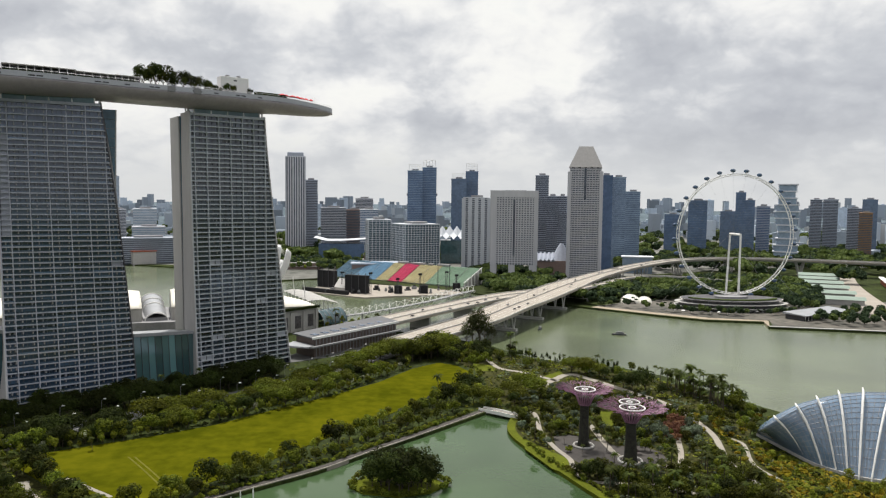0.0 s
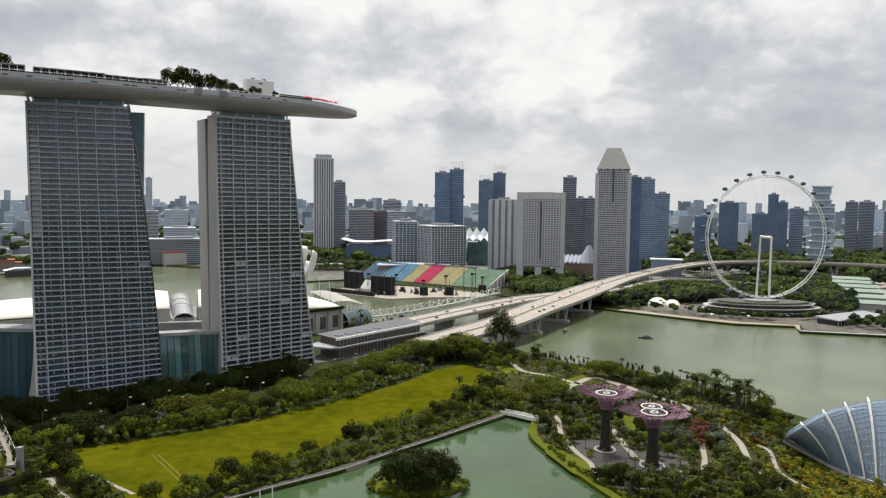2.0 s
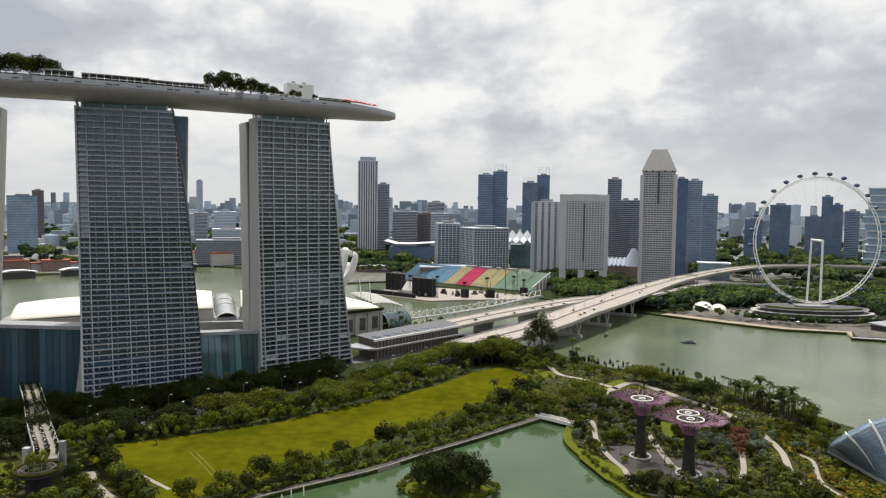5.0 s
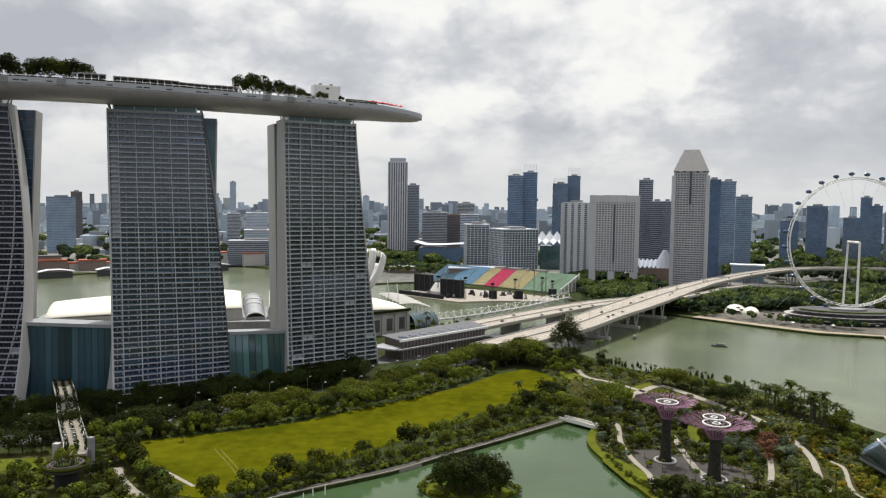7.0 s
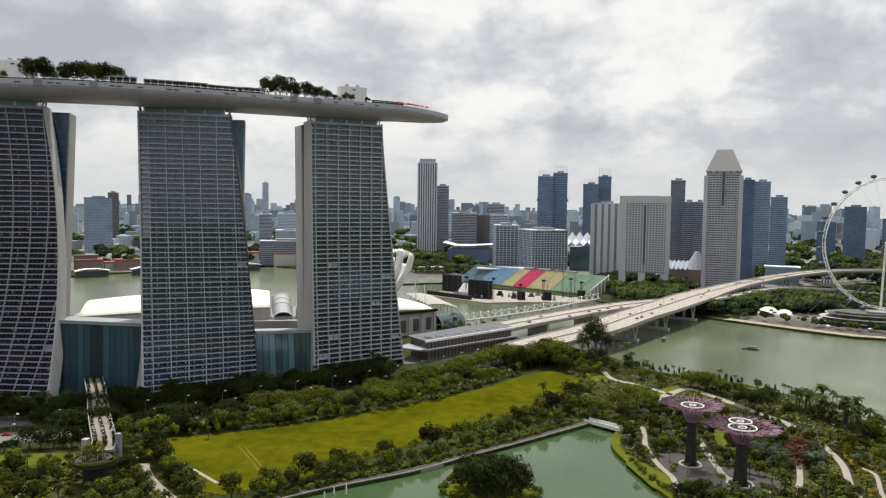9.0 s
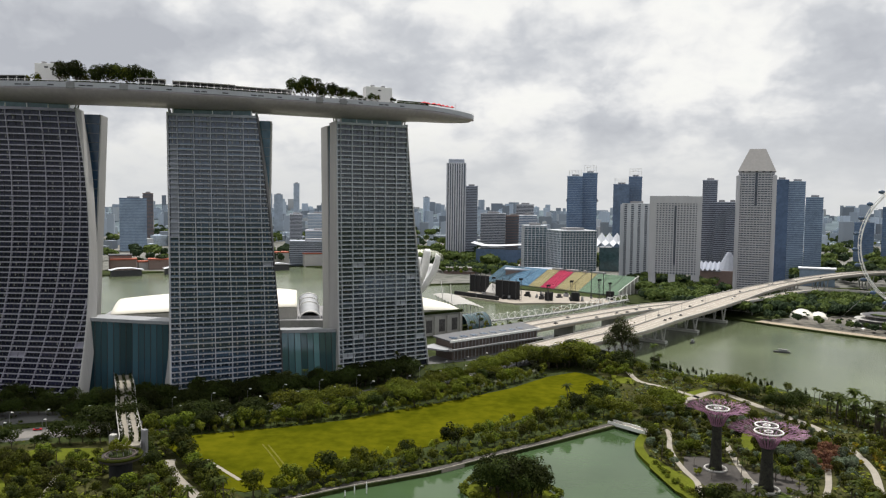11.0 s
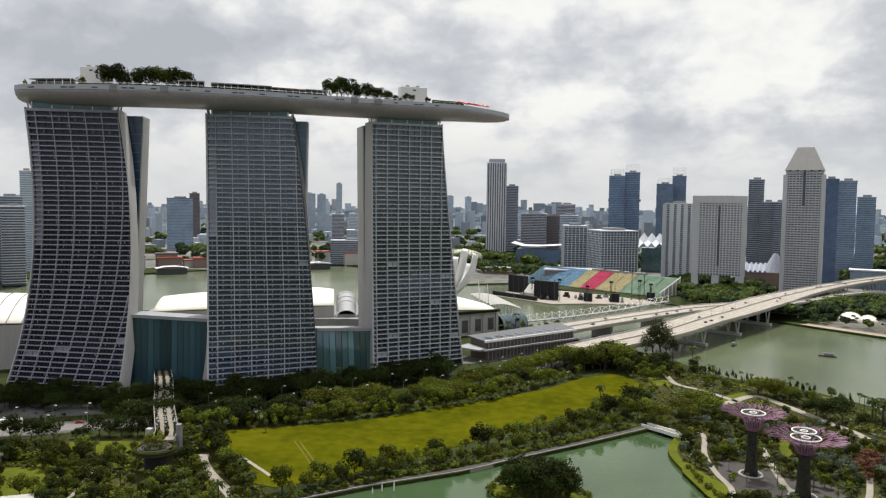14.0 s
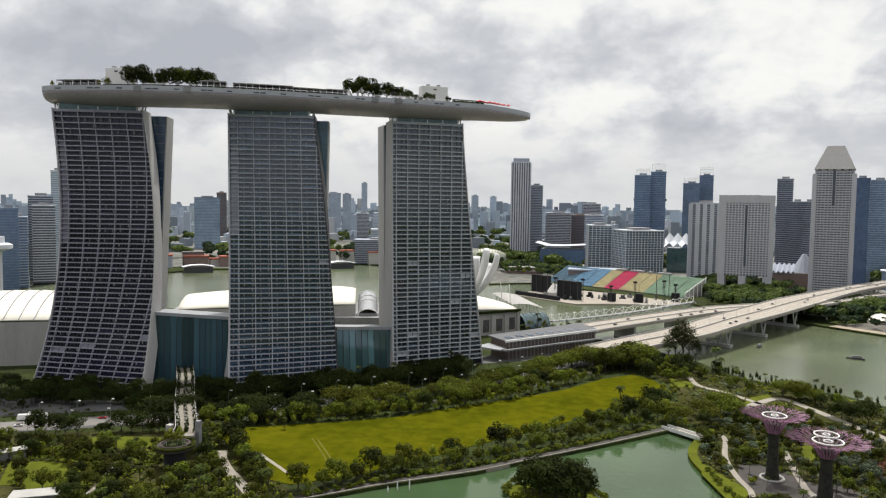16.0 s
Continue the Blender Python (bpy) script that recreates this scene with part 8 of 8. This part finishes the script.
PATHS = [smooth_line([(*p, 0) for p in q], 4) for q in ([(50, 447), (57, 438), (56, 405), (60, 378), (65, 360), (65, 336), (79, 330), (99, 329), (112, 320)], [(86, 426), (87, 400), (88, 384), (91, 366), (122, 352)], [(147, 454), (151, 428), (151, 398), (144, 360), (147, 324), (156, 296)],
                                                       [(30, 640), (36, 600), (44, 560), (62, 545), (84, 520)], [(133, 408), (128, 388), (119, 357)], [(159, 396), (162, 386), (155, 357), (158, 339)])]
WALKS = [smooth_line([(*p, 0) for p in ((70, 505), (80, 522), (96, 541), (111, 522), (126, 496), (139, 475), (147, 454))], 4)]
PLAZA = [(62, 396), (72, 400), (84, 390), (94, 381), (106, 384), (114, 372), (114, 360), (100, 353), (82, 349), (70, 353), (60, 374)]
LAWN_A = [(98, 446), (108, 446), (103, 421), (94, 402), (90, 412)]
LAWN_B = [(46, 392), (56, 374), (64, 362), (62, 338), (54, 348), (44, 376)]
LAWN_C = [(76, 535), (90, 552), (92, 540), (80, 524), (70, 510)]


def clear_of(x, y):
    return not any(near_line(x, y, p, 3.4) for p in PATHS) and not any(near_line(x + 1.0, y + 2.0, p, 6.5) for p in WALKS) and not any(inside(x, y, p) for p in (PLAZA, LAWN_A, LAWN_B, LAWN_C))


# round the supertrees
scatter([(44, 432), (46, 400), (50, 376), (60, 372), (62, 404), (88, 404), (94, 384), (124, 370), (140, 372), (146, 440), (140, 478), (112, 490), (84, 508), (56, 480)], 5.2, [("round", 1), ("garden", 3), ("grey", 5), ("young", 1.5), ("bush", 2), ("palm", 0.8)], clear_of, 0.75)
scatter([(66, 340), (74, 320), (90, 296), (150, 296), (146, 340), (138, 366), (122, 350), (98, 338), (80, 334)], 4.8, [("round", 2), ("garden", 4), ("palm", 1), ("young", 2), ("bush", 1.5)], clear_of, 0.85)
scatter([(142, 440), (152, 380), (152, 340), (160, 300), (190, 300), (184, 336), (172, 366), (162, 390), (160, 440)], 3.6, [("rust", 4), ("bush", 4), ("young", 2)], clear_of, 0.85)
scatter([(186, 330), (200, 318), (240, 306), (300, 300), (300, 280), (190, 290)], 3.6, [("rust", 3), ("bush", 3), ("young", 1)], clear_of, 0.95)
for x, y in ((66, 372), (68, 378), (80, 392), (76, 396), (100, 380), (106, 380), (110, 368), (104, 358), (84, 354), (76, 356)):
    plant("rim", x, y, 1.0)
for x, y in ((86, 373), (101, 371), (109, 361), (85, 352), (72, 367), (66, 385)):
    plant("palm", x, y, 0.6)
row([(64, 402), (84, 399), (92, 383), (118, 368)], 4.0, [("round", 1), ("palm", 1), ("grey", 1)], 0.7, 1.0)
row([(47, 380), (56, 355), (66, 334), (78, 310)], 3.2, [("rim", 1)], 0.9, 1.0)
scatter([(46, 436), (46, 400), (52, 384), (60, 396), (62, 404), (86, 404), (94, 386), (122, 372), (140, 374), (146, 440), (136, 470), (108, 490), (84, 500), (56, 474)], 5.0, [("shrub", 1)], clear_of, 1.05)
scatter([(68, 344), (76, 318), (92, 296), (146, 300), (142, 340), (134, 364), (120, 346), (98, 342)], 5.2, [("shrub", 3), ("palm", 0.4)], clear_of, 1.05)
scatter([(154, 446), (190, 448), (202, 424), (198, 402), (178, 406), (160, 400), (154, 420)], 4.6, [("shrub", 3), ("bush", 2), ("rust", 1)], None, 1.05)
# river bank
row([(58, 612), (84, 584), (138, 556), (160, 534), (174, 506), (186, 482), (196, 460)], 6.5, [("dark", 1.5), ("round", 2), ("cone", 2), ("palm", 2)], 0.78, 3)
row([(154, 512), (162, 500), (172, 488), (182, 468), (188, 454)], 3.4, [("palm", 1)], 1.25, 3.5)
row([(164, 490), (176, 470), (184, 452), (190, 436)], 4.5, [("palm", 2), ("round", 1)], 1.0, 3)
plant("palm", 57, 608, 1.6), plant("palm", 61, 605, 1.4), plant("palm", 55, 603, 1.2)
row([(66, 596), (100, 570), (132, 552)], 4.5, [("cone", 3), ("young", 1)], 0.8, 1.5)
scatter([(40, 600), (66, 590), (120, 556), (150, 530), (160, 500), (130, 505), (90, 528), (66, 548), (46, 566)], 8.0, [("round", 3), ("dark", 1.5), ("young", 3), ("bush", 3)], clear_of, 0.8)
scatter([(158, 440), (190, 440), (196, 400), (168, 396)], 6.0, [("young", 2), ("round", 2), ("bush", 3)], None, 0.75)
# hedge row of round trees by the lake path, rusty drift by the second supertree
row([(64, 338), (80, 329), (98, 323), (126, 312)], 4.6, [("round", 1), ("dark", 2)], 0.75, 0.8)
scatter([(124, 392), (127, 387), (136, 404), (141, 418), (134, 426), (128, 410)], 3.0, [("ember", 1)], None, 1.5)
scatter([(108, 396), (120, 388), (124, 402), (116, 416), (106, 408)], 3.4, [("grey", 1)], None, 0.95)
scatter([(132, 388), (144, 400), (144, 424), (140, 410), (134, 398)], 3.2, [("grey", 1)], None, 0.95)
for x, y, sz in ((107, 541, 1.15), (98, 546, 0.9), (116, 534, 0.9)):
    plant("rain", x, y, sz)
for x, y, sz in ((126, 502, 1.5), (131, 498, 1.3), (138, 492, 1.35), (146, 480, 1.1), (121, 507, 1.1)):
    plant("dark", x, y, sz)
row([(158, 491), (165, 484), (170, 471), (174, 453), (178, 445)], 3.6, [("palm", 1)], 1.15, 2.5)
# foreground garden
FRONT_LAWNS = ([(-266, 275), (-258, 281), (-247, 282), (-237, 276), (-224, 259), (-235, 250), (-256, 264)], [(-274, 276), (-266, 272), (-246, 254), (-252, 250)], [(-268, 312), (-258, 322), (-230, 330), (-220, 318), (-238, 309), (-258, 305)])
FRONT_WAYS = [[Vector((x, y, 0)) for x, y in q] for q in ([(-187, 324), (-183, 317), (-171, 304), (-154, 290), (-140, 278)], [(-226, 296), (-222, 286), (-213, 269), (-208, 256)])]
FRONT_ROAD = [Vector((x, y, 0)) for x, y in ((-420, 250), (-345, 300), (-304, 325), (-278, 344), (-240, 360), (-215, 372))]


ROADSIDE = [(-350, 280), (-300, 288), (-262, 300), (-226, 310), (-212, 335), (-240, 368), (-300, 338)]


def front_clear(x, y):
    return (not inside(x, y, ROADSIDE) and not inside(x, y, [(-262, 262), (-240, 250), (-214, 250), (-204, 236), (-262, 226)]) and not any(inside(x, y, p) for p in FRONT_LAWNS) and not near_line(x, y, FRONT_WAYS[0], 4.6) and not near_line(x, y, FRONT_WAYS[1], 2.4) and not near_line(x, y, FRONT_ROAD, 11.5)
            and not near_line(x, y, [Vector((-300, 440, 0)), Vector((-199, 308, 0))], 8) and math.hypot(x + 193.5, y - 295) > 11 and not inside(x, y, [(-206, 292), (-181, 292), (-186, 276), (-202, 276)]))


scatter([(-330, 300), (-262, 334), (-214, 350), (-180, 325), (-150, 302), (-128, 284), (-110, 262), (-120, 235), (-180, 235), (-270, 240), (-330, 280)], 4.7, [("round", 3), ("garden", 5), ("young", 2), ("palm", 2), ("dark", 1.5), ("bush", 2)], front_clear, 0.85)
row([(-296, 309), (-284, 314), (-270, 319)], 5.5, [("dark", 1)], 1.15, 1.2)
row([(-265, 323), (-260, 325)], 5.0, [("dark", 1)], 0.62, 0.2)
row([(-256, 331), (-246, 334), (-234, 338)], 5.0, [("dark", 2), ("garden", 1)], 1.05, 1.2)
row([(-190, 337), (-173, 319), (-157, 304), (-141, 291)], 4.4, [("garden", 3), ("dark", 2), ("round", 1)], 1.0, 1.5)
row([(-290, 285), (-266, 290), (-238, 299)], 2.6, [("bush", 1), ("rim", 1)], 1.5, 1.4)
row([(-286, 292), (-262, 297), (-240, 304)], 4.2, [("dark", 2), ("garden", 1)], 0.6, 1.2)
row([(-280, 282), (-264, 288), (-248, 290), (-234, 286)], 3.0, [("rim", 1)], 1.2, 0.6)
for k in range(9):
    a = 2 * math.pi * k / 9
    plant("young", -193.5 + 3.4 * math.cos(a), 295 + 3.4 * math.sin(a), 0.85, 13.9)
for k in range(16):
    a = 2 * math.pi * k / 16
    plant("bush", -193.5 + 8.6 * math.cos(a), 295 + 8.6 * math.sin(a), 0.5, 13.6)
plant("palm", -176, 366, 0.75)
# across the water
scatter([(60, 1010), (120, 950), (180, 905), (250, 960), (330, 1010), (330, 1090), (250, 1060), (180, 1000), (130, 1040), (200, 1160), (120, 1165), (60, 1130)], 12, [("dark", 2), ("round", 2), ("rain", 1)], lambda x, y: not near_line(x, y, SHEARES, 25) and not near_line(x, y, BAYFRONT, 20), 1.35)
scatter([(300, 960), (470, 940), (520, 1000), (560, 1180), (430, 1200), (330, 1120)], 13, [("dark", 2), ("round", 2), ("rain", 1)], lambda x, y: not near_line(x, y, SHEARES, 25) and not near_line(x, y, RAMP, 9), 1.35)
scatter([(240, 1300), (420, 1330), (700, 1360), (1100, 1260), (1400, 1350), (1500, 1900), (1000, 2000), (600, 1780), (420, 1600), (300, 1420)], 22, [("dark", 3), ("round", 1), ("rain", 1)], lambda x, y: not near_line(x, y, SHEARES, 24), 1.7)
scatter([(60, 1180), (180, 1210), (190, 1290), (100, 1290), (40, 1250)], 14, [("dark", 2), ("rain", 1)], None, 1.4)
scatter([(-300, 1330), (-160, 1320), (-150, 1430), (-300, 1440)], 16, [("dark", 2), ("rain", 1)], None, 1.4)
scatter([(-620, 1420), (-400, 1400), (-280, 1500), (-300, 1660), (-560, 1640), (-800, 1400), (-860, 1200)], 24, [("dark", 2), ("rain", 1)], None, 1.5)
scatter([(-150, 740), (-100, 700), (-60, 730), (-110, 765)], 9, [("young", 1), ("bush", 1), ("palm", 1)], None, 1.2)
scatter([(205, 952), (222, 936), (250, 945), (300, 960), (330, 1000), (260, 1030), (214, 985)], 9, [("dark", 2), ("round", 2), ("rain", 1)], None, 1.2)
scatter([(418, 880), (440, 866), (470, 900), (520, 1070), (500, 1120), (450, 1010), (424, 930)], 10, [("dark", 3), ("round", 1)], None, 1.3)
scatter([(-400, 1560), (-330, 1520), (-230, 1570), (-230, 1680), (-300, 1900), (-390, 1700)], 15, [("dark", 2), ("round", 2), ("rain", 1)], None, 1.5)
scatter([(-290, 1300), (-220, 1300), (-140, 1240), (-90, 1260), (-160, 1360), (-280, 1400)], 13, [("dark", 1), ("round", 2), ("young", 1)], None, 1.3)
scatter([(-60, 1220), (40, 1190), (90, 1160), (80, 1230), (0, 1260)], 11, [("dark", 1), ("round", 2)], None, 1.2)
for k in range(26):
    plant(trng.choice(("round", "dark", "palm")), 268 + 6.2 * k, 858 - 22 * math.sin(math.pi * k / 25) + trng.uniform(-5, 3), 0.8)
scatter([(190, 905), (250, 862), (300, 832), (345, 818), (345, 834), (270, 880), (210, 922)], 9, [("dark", 2), ("round", 1), ("palm", 2)], None, 0.9)
scatter([(400, 790), (425, 770), (520, 770), (540, 850), (480, 870), (420, 850)], 12, [("dark", 3), ("round", 1)], lambda x, y: not inside(x, y, [(390, 795), (475, 840), (465, 880), (380, 830)]), 1.0)
scatter([(-60, 1190), (30, 1130), (70, 1150), (60, 1200), (-20, 1230)], 10, [("dark", 1), ("round", 2)], None, 1.3)
# clumps of trees through the city
for k in range(1900):
    a, r = radians(trng.uniform(-62, 47)), 1330 + 2300 * trng.random() ** 1.3
    x, y = r * math.sin(a), r * math.cos(a)
    if inside(x, y, BAY) or (x < 300 and y < 1380 and x > -280) or noise.noise((x / 210, y / 210, 2.0)) < (-0.12 if x < 350 else -0.45) or near_line(x, y, SHEARES, 24):
        continue
    FAR.append((trng.choice(("dark", "round", "rain", "dark")), x, y, trng.uniform(1.6, 2.6), trng.uniform(0, 6.28)))


def far_woods():
    """All trees past the water, joined: crowns of leaf sprays and short trunks."""
    shapes = {}
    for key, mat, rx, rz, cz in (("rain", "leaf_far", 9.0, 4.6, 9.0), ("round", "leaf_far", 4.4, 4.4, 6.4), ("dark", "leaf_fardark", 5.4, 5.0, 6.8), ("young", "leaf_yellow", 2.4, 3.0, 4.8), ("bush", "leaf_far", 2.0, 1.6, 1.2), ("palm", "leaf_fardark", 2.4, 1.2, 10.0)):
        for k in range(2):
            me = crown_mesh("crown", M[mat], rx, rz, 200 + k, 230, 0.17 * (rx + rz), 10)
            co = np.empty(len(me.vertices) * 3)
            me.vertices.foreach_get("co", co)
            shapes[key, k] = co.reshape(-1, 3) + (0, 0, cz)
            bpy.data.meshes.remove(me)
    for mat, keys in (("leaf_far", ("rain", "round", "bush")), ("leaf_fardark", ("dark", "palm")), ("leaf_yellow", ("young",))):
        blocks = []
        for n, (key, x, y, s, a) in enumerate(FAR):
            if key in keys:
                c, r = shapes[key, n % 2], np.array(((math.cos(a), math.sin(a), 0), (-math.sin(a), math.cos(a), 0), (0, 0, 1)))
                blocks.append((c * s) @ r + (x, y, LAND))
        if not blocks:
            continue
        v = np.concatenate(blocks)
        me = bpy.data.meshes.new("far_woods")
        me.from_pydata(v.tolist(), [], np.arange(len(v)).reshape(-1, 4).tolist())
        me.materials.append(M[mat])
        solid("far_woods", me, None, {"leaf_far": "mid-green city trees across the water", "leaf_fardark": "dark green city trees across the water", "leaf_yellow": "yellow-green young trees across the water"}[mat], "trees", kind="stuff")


far_woods()

# on the deck
for s, into, key, size in ((0.022, 5, "young", 0.7), (0.036, 6, "young", 0.6), (0.10, 6, "young", 0.9), (0.112, 7, "round", 0.7),
                           *[(0.137 + 0.0085 * k, trng.uniform(5, 16), ("dark", "garden", "palm", "dark")[k % 4], 1.25 if k % 4 != 2 else 0.95) for k in range(9)], *[(0.212 + 0.0085 * k, trng.uniform(5, 16), ("dark", "garden", "dark", "palm")[k % 4], 1.25 if k % 4 != 3 else 0.95) for k in range(9)],
                           *[(0.560 + 0.0072 * k, trng.uniform(3, 13), ("dark", "palm", "garden", "dark", "palm", "garden")[k % 6], (1.28, 1.0, 1.18)[k % 3] * (1 - 0.014 * k)) for k in range(24)], (0.735, 4, "dark", 0.9), (0.748, 3, "garden", 0.8), (0.79, 3, "dark", 0.75)):
    p, _ = on_deck(s, into)
    plant(key, p.x, p.y, size, p.z - 0.3)


# ---- undergrowth: low leafy cover that nobody could count ----
def undergrowth(name, label, areas, mats, count, keep, seed, high=1.0):
    rng = random.Random(seed)
    boxes = [(min(p[0] for p in a), max(p[0] for p in a), min(p[1] for p in a), max(p[1] for p in a), a) for a in areas]
    share = [(b[1] - b[0]) * (b[3] - b[2]) for b in boxes]
    data = {m: ([], []) for m in mats}
    for _ in range(count):
        x0, x1, y0, y1, poly = rng.choices(boxes, share)[0]
        x, y = rng.uniform(x0, x1), rng.uniform(y0, y1)
        if not inside(x, y, poly) or not keep(x, y):
            continue
        # kinds grow in drifts
        pick = noise.noise((x / 14, y / 14, seed)) * 1.6 + 0.5 + rng.uniform(-0.18, 0.18)
        m = mats[max(0, min(len(mats) - 1, int(pick * len(mats))))]
        vs, fs = data[m]
        h = high * rng.uniform(0.5, 1.5)
        for k in range(4):
            a, q = rng.uniform(0, 6.28), rng.uniform(0.1, 1.0)
            c = Vector((x + q * math.cos(a), y + q * math.sin(a), LAND + h * rng.uniform(0.35, 1.0)))
            d = Vector((math.cos(a), math.sin(a), 0))
            s = Vector((-d.y, d.x, rng.uniform(-0.3, 0.3)))
            u = Vector((d.x * 0.8, d.y * 0.8, rng.uniform(-0.1, 0.7)))
            z = rng.uniform(0.5, 1.0) * (0.7 + 0.3 * high)
            b = len(vs)
            vs += [c - s * z, c - u * z * 0.6, c + s * z, c + u * z]
            fs.append((b, b + 1, b + 2, b + 3))
    for m, (vs, fs) in data.items():
        if fs:
            solid(name, mesh_from(vs, fs, name, M[m]), None, label, "shrubs", kind="stuff")


SKIP = (MEADOW, LAKE, BAY, PLAZA, LAWN_A, LAWN_B)


def green(x, y):
    return clear_of(x, y) and not any(inside(x, y, p) for p in SKIP) and not near_line(x, y, AVENUE, 9.5)


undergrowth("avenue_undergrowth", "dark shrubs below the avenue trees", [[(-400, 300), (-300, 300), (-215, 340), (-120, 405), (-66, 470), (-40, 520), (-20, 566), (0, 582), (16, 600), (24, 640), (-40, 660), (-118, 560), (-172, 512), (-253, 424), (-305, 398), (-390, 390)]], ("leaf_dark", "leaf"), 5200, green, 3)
undergrowth("lakeside_undergrowth", "mixed shrubs between meadow and promenade", [[(-132, 288), (-118, 296), (-88, 338), (-56, 386), (-22, 440), (14, 496), (26, 540), (56, 520), (46, 450), (20, 444), (-12, 406), (-40, 372), (-62, 346), (-96, 314), (-116, 296)]], ("leaf_dark", "leaf", "leaf_yellow", "leaf_dark"), 5200, green, 5, 0.8)
undergrowth("garden_undergrowth", "planted beds of green, silver and rusty shrubs", [[(44, 434), (42, 400), (56, 360), (76, 310), (100, 285), (180, 285), (186, 345), (176, 384), (166, 402), (196, 440), (176, 500), (140, 556), (84, 586), (52, 612), (34, 560), (50, 480)]], ("leaf", "leaf_dark", "leaf_grey", "leaf", "leaf_yellow"), 8000, green, 8, 1.0)
undergrowth("bright_beds", "bright yellow and rusty planted beds by the glasshouse", [[(146, 440), (154, 380), (152, 330), (160, 290), (260, 285), (260, 318), (206, 326), (188, 340), (178, 366), (164, 396)]], ("leaf_orange", "leaf_yellow", "leaf", "leaf_orange", "leaf_yellow"), 9000, green, 12, 1.1)
undergrowth("front_undergrowth", "dense shrubs and ferns of the front garden", [[(-330, 300), (-262, 338), (-214, 346), (-178, 318), (-132, 288), (-116, 262), (-120, 232), (-200, 228), (-300, 236)]], ("leaf_dark", "leaf", "leaf_yellow", "leaf"), 8500, lambda x, y: green(x, y) and front_clear(x, y), 15)
